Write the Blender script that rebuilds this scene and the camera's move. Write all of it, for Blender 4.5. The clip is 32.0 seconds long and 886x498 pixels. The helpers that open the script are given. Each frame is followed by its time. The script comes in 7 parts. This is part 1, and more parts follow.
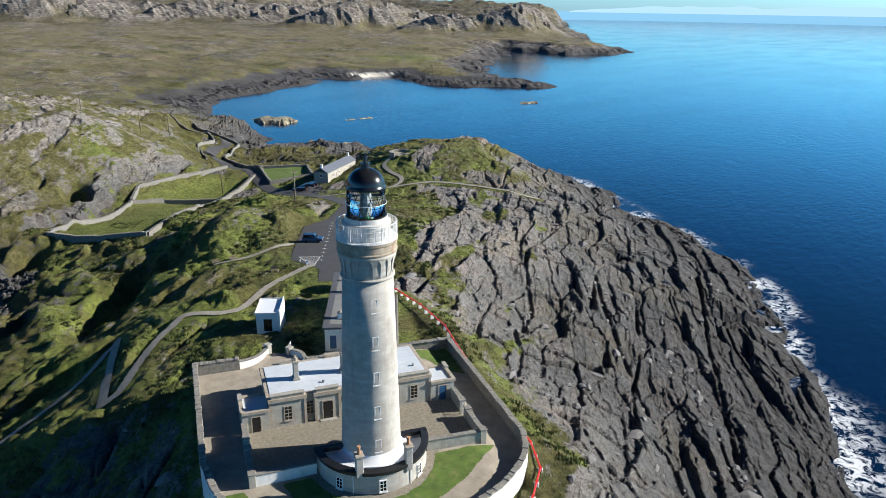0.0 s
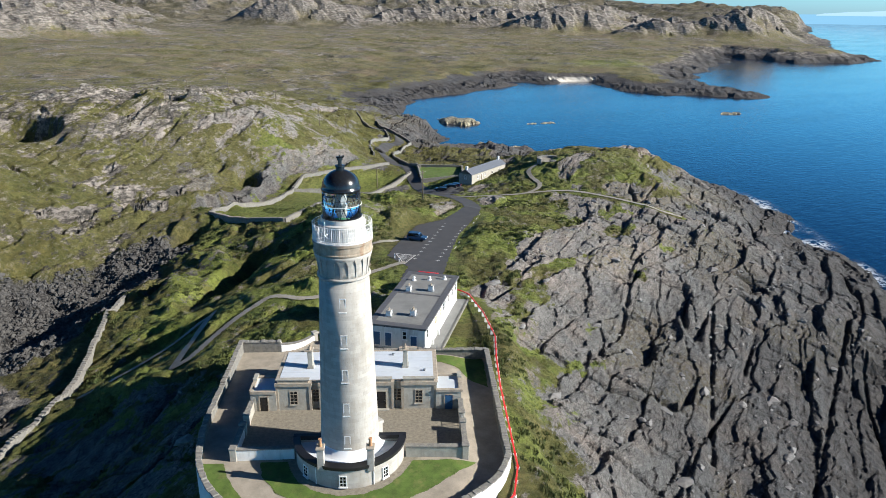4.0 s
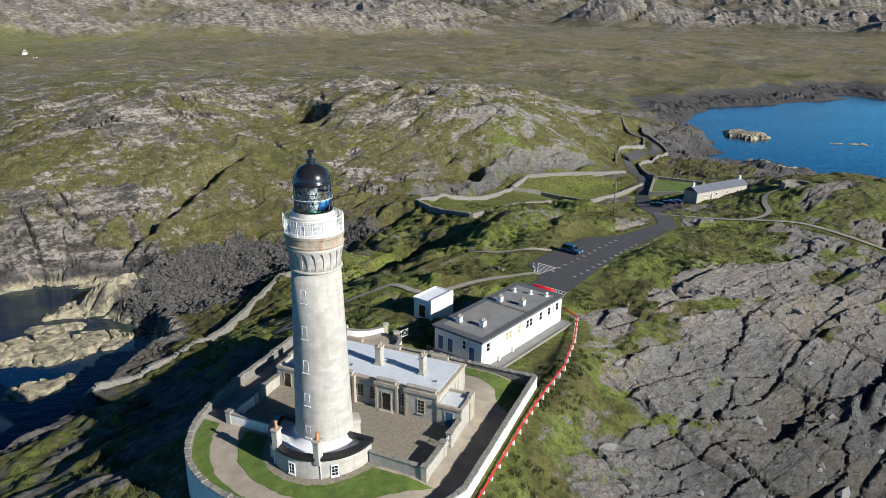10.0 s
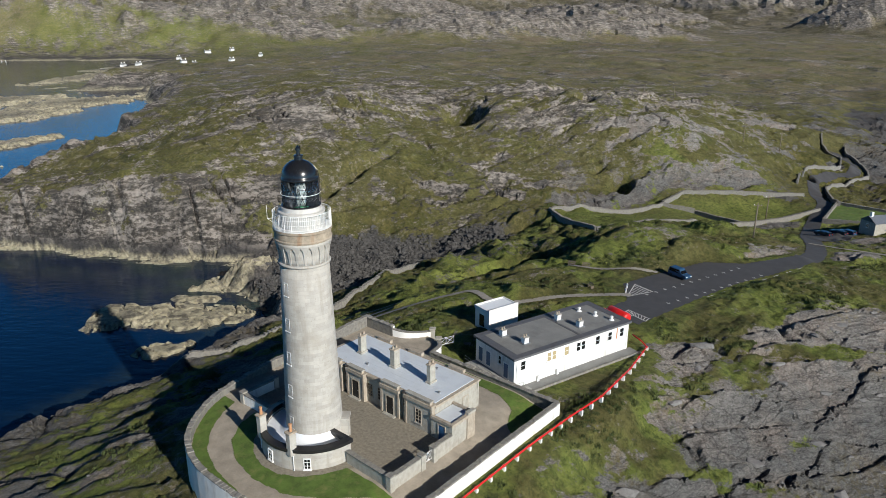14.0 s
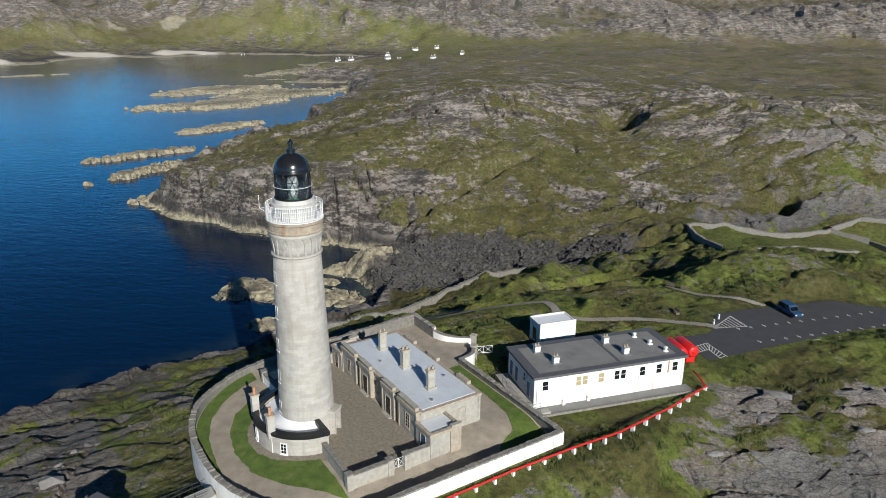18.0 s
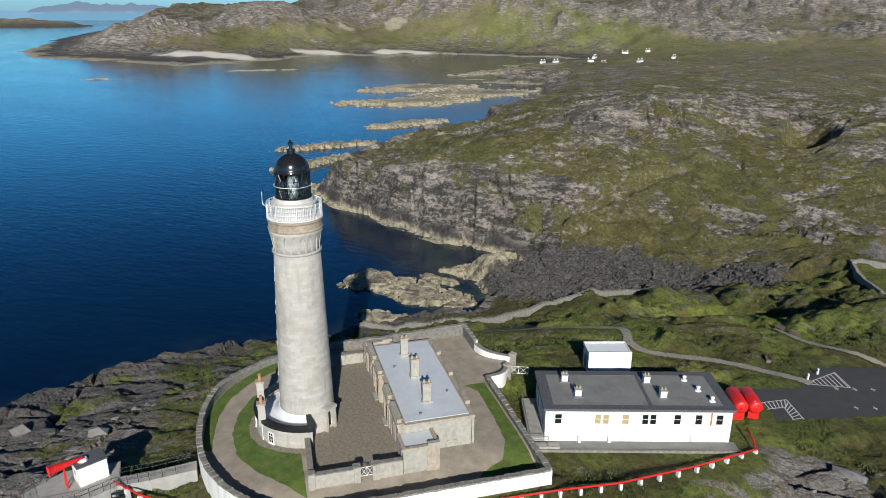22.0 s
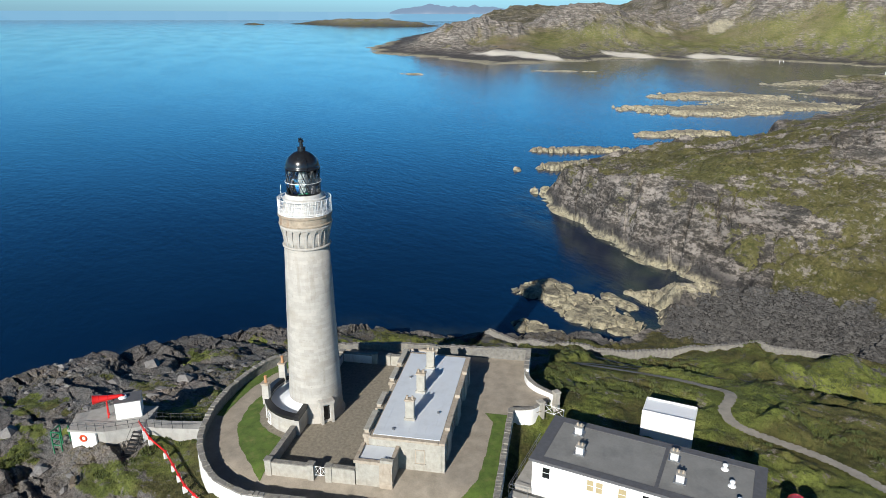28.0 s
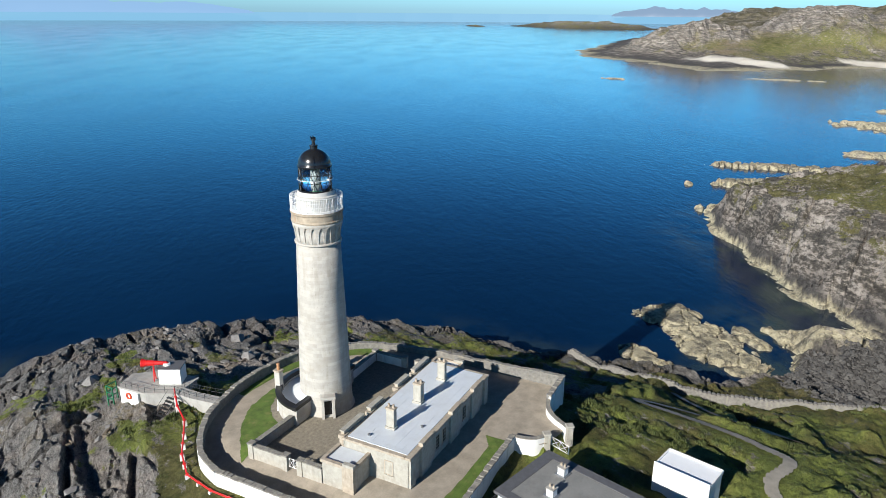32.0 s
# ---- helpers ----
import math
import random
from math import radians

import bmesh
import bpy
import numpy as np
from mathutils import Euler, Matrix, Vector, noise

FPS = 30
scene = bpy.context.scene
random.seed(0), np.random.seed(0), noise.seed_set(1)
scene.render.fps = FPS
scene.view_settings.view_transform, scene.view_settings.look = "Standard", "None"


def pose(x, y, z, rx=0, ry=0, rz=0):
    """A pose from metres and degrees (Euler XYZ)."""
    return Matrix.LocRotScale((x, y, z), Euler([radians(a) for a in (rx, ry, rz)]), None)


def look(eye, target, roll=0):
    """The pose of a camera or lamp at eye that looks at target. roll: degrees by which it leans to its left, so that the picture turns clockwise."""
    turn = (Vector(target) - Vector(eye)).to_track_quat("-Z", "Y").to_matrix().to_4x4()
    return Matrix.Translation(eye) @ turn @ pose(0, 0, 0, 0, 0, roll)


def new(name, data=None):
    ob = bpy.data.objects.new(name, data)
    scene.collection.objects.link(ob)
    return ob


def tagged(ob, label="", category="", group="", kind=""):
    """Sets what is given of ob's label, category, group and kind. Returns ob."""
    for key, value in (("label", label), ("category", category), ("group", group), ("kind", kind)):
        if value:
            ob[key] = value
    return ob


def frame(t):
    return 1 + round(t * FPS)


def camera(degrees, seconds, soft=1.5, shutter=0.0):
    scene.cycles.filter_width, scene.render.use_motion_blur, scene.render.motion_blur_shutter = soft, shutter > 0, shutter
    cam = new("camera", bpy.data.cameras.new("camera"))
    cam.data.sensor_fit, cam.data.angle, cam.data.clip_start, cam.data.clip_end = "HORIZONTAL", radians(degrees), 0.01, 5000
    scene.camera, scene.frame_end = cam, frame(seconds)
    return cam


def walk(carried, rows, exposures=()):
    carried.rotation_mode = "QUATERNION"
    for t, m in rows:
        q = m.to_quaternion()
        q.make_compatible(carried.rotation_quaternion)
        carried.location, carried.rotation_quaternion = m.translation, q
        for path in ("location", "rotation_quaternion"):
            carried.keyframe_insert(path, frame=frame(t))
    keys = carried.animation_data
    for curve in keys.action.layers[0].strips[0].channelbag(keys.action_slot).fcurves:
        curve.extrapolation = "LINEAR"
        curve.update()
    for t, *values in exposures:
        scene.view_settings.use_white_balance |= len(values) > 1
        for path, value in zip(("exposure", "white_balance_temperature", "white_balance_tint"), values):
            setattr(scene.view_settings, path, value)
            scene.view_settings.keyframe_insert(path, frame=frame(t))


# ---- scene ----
cam = camera(64.29, 32.0, soft=0.6)
PATH = [
    (0, (-15.433, -64.781, 47.370), (-12.2154, -55.8933, 44.1060), 0.82),
    (1, (-9.775, -66.470, 47.631), (-7.2426, -57.3591, 44.3790), 0.63),
    (2, (-4.167, -67.791, 47.834), (-2.3346, -58.5121, 44.5861), 0.54),
    (3, (1.472, -68.468, 47.918), (2.6074, -59.0783, 44.6712), 0.53),
    (3.5, (4.319, -68.437, 47.898), (5.0952, -59.0116, 44.6474), 0.55),
    (5.5, (15.713, -67.189, 47.701), (15.0657, -57.7556, 44.4458), 0.65),
    (6, (18.530, -66.677, 47.651), (17.5296, -57.2774, 44.3866), 0.71),
    (7, (23.807, -65.090, 47.628), (22.1038, -55.7924, 44.3642), 0.70),
    (8, (29.249, -63.107, 47.555), (26.8466, -53.9670, 44.2868), 0.68),
    (9, (34.736, -60.841, 47.480), (31.6525, -51.9147, 44.1917), 0.71),
    (10, (39.408, -58.032, 47.633), (35.6667, -49.3538, 44.3623), 0.57),
    (11, (43.953, -54.880, 47.621), (39.5735, -46.5018, 44.3610), 0.48),
    (12, (48.586, -51.527, 47.382), (43.5811, -43.5002, 44.1403), 0.43),
    (13, (53.037, -48.035, 47.074), (47.4625, -40.3937, 43.8278), 0.32),
    (14, (56.733, -44.095, 47.011), (50.5974, -36.8810, 43.7993), 0.24),
    (14.5, (58.496, -41.977, 46.996), (52.0979, -34.9921, 43.7910), 0.24),
    (16.5, (65.429, -33.187, 46.896), (58.0844, -27.2107, 43.6807), 0.32),
    (17, (66.937, -30.899, 46.892), (59.3794, -25.1955, 43.6735), 0.35),
    (18, (69.483, -26.013, 46.920), (61.5345, -20.8747, 43.6928), 0.37),
    (19, (71.581, -20.776, 46.978), (63.2642, -16.2513, 43.7596), 0.33),
    (20, (73.789, -15.121, 47.000), (65.1546, -11.2347, 43.7824), 0.33),
    (21, (75.324, -9.661, 47.116), (66.4188, -6.4483, 43.8950), 0.33),
    (22, (76.150, -4.330, 47.326), (67.0330, -1.7862, 44.1004), 0.32),
    (23, (76.662, 1.017, 47.477), (67.3828, 2.8717, 44.2432), 0.37),
    (24, (76.890, 6.581, 47.522), (67.5018, 7.7497, 44.2815), 0.30),
    (25, (76.578, 12.230, 47.558), (67.1277, 12.6917, 44.3199), 0.34),
    (25.5, (76.187, 15.024, 47.584), (66.7244, 15.1302, 44.3509), 0.38),
    (27.5, (74.148, 26.059, 47.589), (64.7738, 24.7724, 44.3536), 0.31),
    (28, (73.387, 28.768, 47.561), (64.0630, 27.1391, 44.3348), 0.31),
    (29, (71.604, 33.924, 47.297), (62.4250, 31.6149, 44.0693), 0.31),
    (30, (69.312, 38.872, 47.148), (60.3256, 35.8882, 43.9311), 0.36),
    (31, (66.690, 43.701, 47.232), (57.9501, 40.0570, 44.0168), 0.38),
    (32, (63.562, 48.912, 47.573), (55.1276, 44.6071, 44.3589), 0.43),
]
EXPOSURE = [(0.0, 0.56), (6.0, 0.60), (9.0, 0.45), (12.0, 0.03), (16.0, -0.12), (20.0, -0.14), (25.0, -0.07), (28.0, 0.10), (32.0, 0.33)]
walk(cam, [(t, look(eye, target, roll)) for t, eye, target, roll in PATH], EXPOSURE)

# ---------------------------------------------------------------- light
SUN_EL, SUN_ROT = radians(25.5), radians(102)
world = bpy.data.worlds.new("world")
scene.world = world
world.use_nodes = True
wn = world.node_tree.nodes
sky = wn.new("ShaderNodeTexSky")
sky.sky_type = "NISHITA"
sky.sun_disc = False
sky.sun_elevation, sky.sun_rotation = SUN_EL, SUN_ROT
sky.air_density, sky.dust_density, sky.ozone_density = 1.0, 0.5, 4.0
wn["Background"].inputs[1].default_value = 0.062
cool = wn.new("ShaderNodeMix")
cool.data_type, cool.blend_type = "RGBA", "MULTIPLY"
cool.inputs[0].default_value = 1.0
# a pale band of sea air low down, deeper blue overhead
lift = wn.new("ShaderNodeSeparateXYZ")
world.node_tree.links.new(wn.new("ShaderNodeTexCoord").outputs["Generated"], lift.inputs[0])
air = wn.new("ShaderNodeValToRGB")
for p_, c_ in ((0.0, (1.05, 1.90, 2.90, 1)), (0.06, (0.76, 1.95, 2.85, 1)), (0.15, (0.54, 1.76, 2.60, 1)), (0.30, (0.24, 0.86, 1.36, 1)), (0.55, (0.09, 0.23, 0.46, 1)), (1.0, (0.06, 0.14, 0.30, 1))):
    e = air.color_ramp.elements[0 if p_ == 0.0 else len(air.color_ramp.elements) - 1] if p_ in (0.0, 1.0) else air.color_ramp.elements.new(p_)
    e.position, e.color = p_, c_
world.node_tree.links.new(lift.outputs["Z"], air.inputs[0])
world.node_tree.links.new(air.outputs[0], cool.inputs[7])
world.node_tree.links.new(sky.outputs[0], cool.inputs[6])
world.node_tree.links.new(cool.outputs[2], wn["Background"].inputs[0])
sun_data = bpy.data.lights.new("sun", "SUN")
sun_data.energy, sun_data.angle, sun_data.color = 6.2, radians(0.55), (1.0, 0.955, 0.885)
sun = new("sun", sun_data)
sun.matrix_world = look((math.sin(SUN_ROT) * math.cos(SUN_EL) * 300, math.cos(SUN_ROT) * math.cos(SUN_EL) * 300, math.sin(SUN_EL) * 300), (0, 0, 0))

SEA = -26.0
STRIKE = radians(60)  # the run of the rock beds


# ---------------------------------------------------------------- materials
class Nodes:
    """Short hand for one node material."""

    def __init__(self, name):
        self.mat = bpy.data.materials.new(name)
        self.mat.use_nodes = True
        self.tree = self.mat.node_tree
        self.bsdf = self.tree.nodes["Principled BSDF"]
        self.pos = self.tree.nodes.new("ShaderNodeNewGeometry").outputs["Position"]

    def node(self, kind, **sets):
        n = self.tree.nodes.new(kind)
        for k, v in sets.items():
            n.inputs[k].default_value = v
        return n

    def link(self, a, b):
        self.tree.links.new(a, b)

    def noise(self, scale, detail=4.0, rough=0.55, vec=None, distortion=0.0):
        n = self.node("ShaderNodeTexNoise", Scale=scale, Detail=detail, Roughness=rough, Distortion=distortion)
        self.link(vec if vec is not None else self.pos, n.inputs["Vector"])
        return n.outputs["Fac"]

    def ramp(self, fac, *stops):
        n = self.tree.nodes.new("ShaderNodeValToRGB")
        el = n.color_ramp.elements
        while len(el) < len(stops):
            el.new(0.5)
        for e, (p, c) in zip(el, stops):
            e.position = p
            e.color = (*c, 1) if hasattr(c, "__len__") else (c, c, c, 1)
        self.link(fac, n.inputs[0])
        return n.outputs[0]

    def mix(self, fac, a, b, blend="MIX"):
        n = self.tree.nodes.new("ShaderNodeMix")
        n.data_type, n.blend_type = "RGBA", blend
        for k, v in ((0, fac), (6, a), (7, b)):
            s = n.inputs[k]
            if isinstance(v, (int, float)):
                s.default_value = v if k == 0 else (v, v, v, 1)
            elif isinstance(v, tuple):
                s.default_value = (*v, 1)
            else:
                self.link(v, s)
        return n.outputs[2]

    def math(self, op, a, b=0.0, clamp=False):
        n = self.tree.nodes.new("ShaderNodeMath")
        n.operation, n.use_clamp = op, clamp
        for s, v in ((n.inputs[0], a), (n.inputs[1], b)):
            if isinstance(v, (int, float)):
                s.default_value = v
            else:
                self.link(v, s)
        return n.outputs[0]

    def attr(self, name):
        n = self.tree.nodes.new("ShaderNodeAttribute")
        n.attribute_name = name
        return n.outputs["Fac"]

    def scaled(self, sx, sy, sz, rz=0.0):
        n = self.tree.nodes.new("ShaderNodeMapping")
        n.vector_type = "TEXTURE"
        n.inputs["Scale"].default_value = (1 / sx, 1 / sy, 1 / sz)
        n.inputs["Rotation"].default_value = (0, 0, rz)
        self.link(self.pos, n.inputs["Vector"])
        return n.outputs[0]

    def bump(self, height, strength=0.4, distance=0.05, under=None):
        n = self.node("ShaderNodeBump", Strength=strength, Distance=distance)
        self.link(height, n.inputs["Height"])
        if under is not None:
            self.link(under, n.inputs["Normal"])
        return n.outputs[0]

    def done(self, color=None, rough=0.8, metal=0.0, normal=None, spec=None):
        b = self.bsdf.inputs
        for s, v in ((b["Base Color"], color), (b["Roughness"], rough), (b["Metallic"], metal), (b["Normal"], normal)):
            if v is None:
                continue
            if isinstance(v, tuple):
                s.default_value = (*v, 1)
            elif isinstance(v, (int, float)):
                s.default_value = v
            else:
                self.link(v, s)
        if spec is not None:
            b["Specular IOR Level"].default_value = spec
        return self.mat


def plain(name, color, rough=0.6, metal=0.0, vary=0.12, scale=3.0, bump=0.0, stain=None, stain_amount=0.5):
    """Paint, metal or stone with grain and blotches."""
    n = Nodes(name)
    f = n.noise(scale, 5)
    g = n.noise(scale * 9, 3)
    lo, hi = tuple(c * (1 - vary) for c in color), tuple(min(1, c * (1 + vary)) for c in color)
    col = n.ramp(f, (0.3, lo), (0.7, hi))
    col = n.mix(0.25, col, n.ramp(g, (0.35, lo), (0.65, hi)))
    if stain:
        s = n.noise(scale * 0.8, 6, 0.65, n.scaled(1, 1, 0.25))
        col = n.mix(n.math("MULTIPLY", n.ramp(s, (0.52, 0.0), (0.72, 1.0)), stain_amount), col, stain)
    return n.done(col, rough, metal, n.bump(g, bump, 0.02) if bump else None)


def ground_material():
    n = Nodes("moor_and_rock")
    rock, sand, turf, shingle, umber, wet = (n.attr(k) for k in ("rock", "sand", "turf", "shingle", "umber", "wet"))
    big, mid, fine = n.noise(0.02, 5), n.noise(0.16, 6, 0.6), n.noise(1.3, 6, 0.65)
    grass = n.ramp(mid, (0.3, (0.046, 0.046, 0.012)), (0.5, (0.096, 0.089, 0.024)), (0.68, (0.180, 0.152, 0.053)))
    lush = n.ramp(n.mix(0.5, fine, mid), (0.34, (0.104, 0.142, 0.024)), (0.66, (0.275, 0.315, 0.076)))
    # far moorland growth, lightened to carry the distance haze in its colour
    heath_and_haze = n.ramp(fine, (0.34, (0.150, 0.130, 0.062)), (0.66, (0.500, 0.435, 0.240)))
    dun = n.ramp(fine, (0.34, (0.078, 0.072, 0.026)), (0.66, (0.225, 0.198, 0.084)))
    heath_and_haze = n.mix(n.ramp(big, (0.42, 0.0), (0.62, 1.0)), heath_and_haze, (0.225, 0.168, 0.118))
    heath_and_haze = n.mix(n.ramp(n.noise(0.045, 6, 0.7, n.scaled(1, 0.6, 1)), (0.52, 0.0), (0.60, 0.55)), heath_and_haze, (0.060, 0.062, 0.030))
    # near ground keeps the dun tone, far ground takes the haze-paled one
    heath_and_haze = n.mix(n.attr("moor"), dun, heath_and_haze)
    peat = n.ramp(n.noise(0.03, 9, 0.72), (0.40, (0.040, 0.036, 0.024)), (0.50, (0.100, 0.084, 0.056)), (0.60, (0.190, 0.158, 0.105)))
    heath_and_haze = n.mix(n.attr("heights"), heath_and_haze, peat)
    grass = n.mix(n.attr("heights"), grass, peat)
    veg = n.mix(turf, n.mix(n.ramp(big, (0.3, 0.0), (0.7, 1.0)), grass, heath_and_haze), lush)
    veg = n.mix(n.math("MULTIPLY", n.ramp(n.noise(0.9, 8, 0.74), (0.47, 0.0), (0.60, 1.0)), 0.62), veg, (0.032, 0.048, 0.011))
    veg = n.mix(n.math("MULTIPLY", n.ramp(n.noise(0.28, 8, 0.72), (0.48, 0.0), (0.60, 1.0)), 0.25), veg, (0.150, 0.128, 0.048))
    veg = n.mix(n.math("MULTIPLY", n.ramp(n.noise(0.022, 10, 0.7), (0.50, 0.0), (0.60, 1.0)), 0.3), veg, (0.080, 0.076, 0.036))
    strat = n.noise(0.9, 9, 0.72, n.scaled(0.5, 1.0, 1.4, STRIKE))
    stone = n.ramp(strat, (0.36, (0.070, 0.067, 0.064)), (0.47, (0.205, 0.197, 0.186)), (0.60, (0.385, 0.372, 0.350)))
    grit = n.noise(3.6, 8, 0.75, n.scaled(0.7, 1.0, 1.0, STRIKE))
    stone = n.mix(0.55, stone, n.ramp(grit, (0.36, (0.045, 0.044, 0.043)), (0.5, (0.225, 0.216, 0.204)), (0.63, (0.45, 0.43, 0.40))))
    stone = n.mix(n.math("MULTIPLY", n.ramp(n.noise(0.12, 7, 0.62), (0.46, 0.0), (0.62, 1.0)), 0.55), stone, n.mix(1.0, stone, (1.16, 0.98, 0.88), "MULTIPLY"))
    stone = n.mix(n.ramp(n.noise(2.6, 6, 0.75), (0.57, 0.0), (0.66, 0.8)), stone, (0.43, 0.42, 0.385))
    wander = n.tree.nodes.new("ShaderNodeTexNoise")
    wander.inputs["Scale"].default_value, wander.inputs["Detail"].default_value = 0.5, 5.0
    n.link(n.pos, wander.inputs["Vector"])
    for scale_, wide, deep_ in ((0.42, 0.030, 0.55), (1.15, 0.045, 0.38)):
        crack = n.node("ShaderNodeTexVoronoi", Scale=scale_)
        crack.feature = "DISTANCE_TO_EDGE"
        n.link(n.mix(1.0, n.scaled(0.36, 1.0, 1.0, STRIKE), n.mix(1.0, wander.outputs["Color"], (0.7, 0.7, 0.7), "MULTIPLY"), "ADD"), crack.inputs["Vector"])
        stone = n.mix(n.ramp(crack.outputs["Distance"], (0.0, deep_), (wide, 0.0)), stone, (0.032, 0.031, 0.031))
    stone = n.mix(n.ramp(n.noise(8.0, 4, 0.7), (0.58, 0.0), (0.66, 0.75)), stone, (0.40, 0.39, 0.36))
    dark = n.ramp(n.noise(0.8, 6, 0.65), (0.35, (0.030, 0.029, 0.030)), (0.65, (0.085, 0.080, 0.076)))
    brown = n.ramp(n.mix(0.5, n.noise(0.9, 8, 0.72, n.scaled(0.7, 1.0, 1.2, STRIKE)), n.noise(0.16, 8, 0.66, n.scaled(0.6, 1.0, 2.5, STRIKE))), (0.42, (0.020, 0.018, 0.015)), (0.49, (0.105, 0.092, 0.076)), (0.555, (0.41, 0.365, 0.32)))
    brown = n.mix(n.ramp(n.noise(0.05, 9, 0.72), (0.44, 0.0), (0.56, 0.55)), brown, n.mix(1.0, brown, (0.35, 0.34, 0.33), "MULTIPLY"))
    ochre = n.math("MULTIPLY", n.ramp(n.noise(0.055, 5, 0.6, n.scaled(0.6, 1.0, 1.0, STRIKE)), (0.52, 0.0), (0.60, 1.0)), n.ramp(n.noise(1.1, 7, 0.72), (0.45, 0.0), (0.58, 0.55)))
    stone = n.mix(ochre, stone, (0.22, 0.175, 0.075))
    # black sea lichen and tar-dark splash zone low down, paler weathered stone above
    up = n.tree.nodes.new("ShaderNodeSeparateXYZ")
    n.link(n.pos, up.inputs[0])
    zone = n.math("ADD", n.math("MULTIPLY", up.outputs["Z"], 0.05), n.math("MULTIPLY", n.noise(0.06, 6, 0.65), 0.9))
    stone = n.mix(1.0, stone, n.ramp(n.math("ADD", zone, 0.62), (0.10, (0.31, 0.32, 0.34)), (0.55, (0.53, 0.54, 0.55)), (0.95, (0.88, 0.86, 0.84))), "MULTIPLY")
    stone = n.mix(n.math("MULTIPLY", umber, 0.75), stone, brown)
    stone = n.mix(wet, stone, dark)
    pale = n.attr("pale")
    stone = n.mix(n.math("MULTIPLY", pale, n.ramp(n.noise(0.5, 6, 0.6), (0.40, 0.25), (0.55, 1.0))), stone, n.ramp(fine, (0.3, (0.30, 0.27, 0.17)), (0.7, (0.52, 0.47, 0.34))))
    pebble = n.node("ShaderNodeTexVoronoi", Scale=1.1)
    n.link(n.pos, pebble.inputs["Vector"])
    stones = n.mix(0.6, n.ramp(pebble.outputs["Distance"], (0.1, (0.15, 0.145, 0.14)), (0.7, (0.02, 0.02, 0.02))), dark)
    edge = n.math("ADD", n.math("MULTIPLY", n.math("SUBTRACT", n.noise(0.60, 10, 0.76, n.scaled(0.7, 1.0, 1.0, STRIKE)), 0.5), 1.9), rock)
    edge = n.math("ADD", n.math("MULTIPLY", n.math("SUBTRACT", n.noise(0.035, 10, 0.70), 0.5), 1.0), edge)
    # small stones showing through the hill turf
    speck = n.math("MULTIPLY", n.ramp(n.noise(0.42, 9, 0.80, n.scaled(0.7, 1.0, 1.0, STRIKE)), (0.545, 0.0), (0.585, 1.0)), n.ramp(n.noise(0.03, 4, 0.6), (0.42, 0.25), (0.56, 1.0)))
    veg = n.mix(n.math("MULTIPLY", n.math("MULTIPLY", speck, umber), 0.8), veg, n.ramp(fine, (0.35, (0.16, 0.142, 0.122)), (0.62, (0.42, 0.375, 0.33))))
    col = n.mix(n.ramp(edge, (0.44, 0.0), (0.56, 1.0)), veg, stone)
    col = n.mix(shingle, col, stones)
    col = n.mix(sand, col, n.ramp(fine, (0.3, (0.52, 0.48, 0.40)), (0.7, (0.74, 0.70, 0.62))))
    h = n.mix(n.ramp(edge, (0.44, 0.0), (0.56, 1.0)), n.noise(2.2, 7, 0.72), strat)
    rough_h = n.noise(5.0, 6, 0.75)
    return n.done(col, 0.92, 0, n.bump(rough_h, 0.9, 0.16, n.bump(h, 1.0, 0.9)), 0.25)


def sea_material():
    n = Nodes("sea_water")
    deep = n.ramp(n.noise(0.012, 4), (0.35, (0.0006, 0.0085, 0.0290)), (0.7, (0.0012, 0.0145, 0.0440)))
    shoal = n.math("MULTIPLY", n.attr("shoal"), n.ramp(n.noise(0.09, 5, 0.6), (0.42, 0.0), (0.62, 0.8)))
    deep = n.mix(shoal, deep, (0.035, 0.055, 0.045))
    froth = n.math("MULTIPLY", n.attr("foam"), n.ramp(n.noise(0.45, 8, 0.7, distortion=1.0), (0.46, 0.0), (0.56, 1.0)))
    col = n.mix(froth, deep, (0.75, 0.78, 0.80))
    w1 = n.noise(0.16, 3, 0.5, n.scaled(2.2, 1.0, 1.0, radians(110)))
    w2 = n.noise(0.55, 5, 0.6, n.scaled(0.4, 1.0, 1.0, radians(35)))
    w3 = n.noise(0.20, 4, 0.6, n.scaled(0.35, 1.0, 1.0, radians(52)))
    nb = n.bump(w2, 0.6, 0.18, n.bump(w3, 0.22, 0.35, n.bump(w1, 0.045, 0.4)))
    n.bsdf.inputs["IOR"].default_value = 1.33
    rough = n.ramp(n.noise(0.008, 4, 0.6, n.scaled(3, 1, 1, radians(120))), (0.4, 0.07), (0.65, 0.12))
    return n.done(col, n.mix(froth, rough, 0.9), 0, nb)


M_GROUND, M_SEA = ground_material(), sea_material()


def island_material(name, lo, hi):
    """Stones of a heap, each with a shade of its own."""
    n = Nodes(name)
    r = n.tree.nodes.new("ShaderNodeNewGeometry").outputs["Random Per Island"]
    col = n.mix(0.55, n.ramp(r, (0.0, lo), (1.0, hi)), n.ramp(n.noise(2.2, 6, 0.65), (0.3, lo), (0.7, hi)))
    return n.done(col, 0.9, 0, n.bump(n.noise(5.0, 5), 0.6, 0.08))


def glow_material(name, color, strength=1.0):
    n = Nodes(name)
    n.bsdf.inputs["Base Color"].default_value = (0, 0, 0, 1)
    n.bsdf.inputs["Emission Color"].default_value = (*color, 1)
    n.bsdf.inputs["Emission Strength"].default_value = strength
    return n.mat
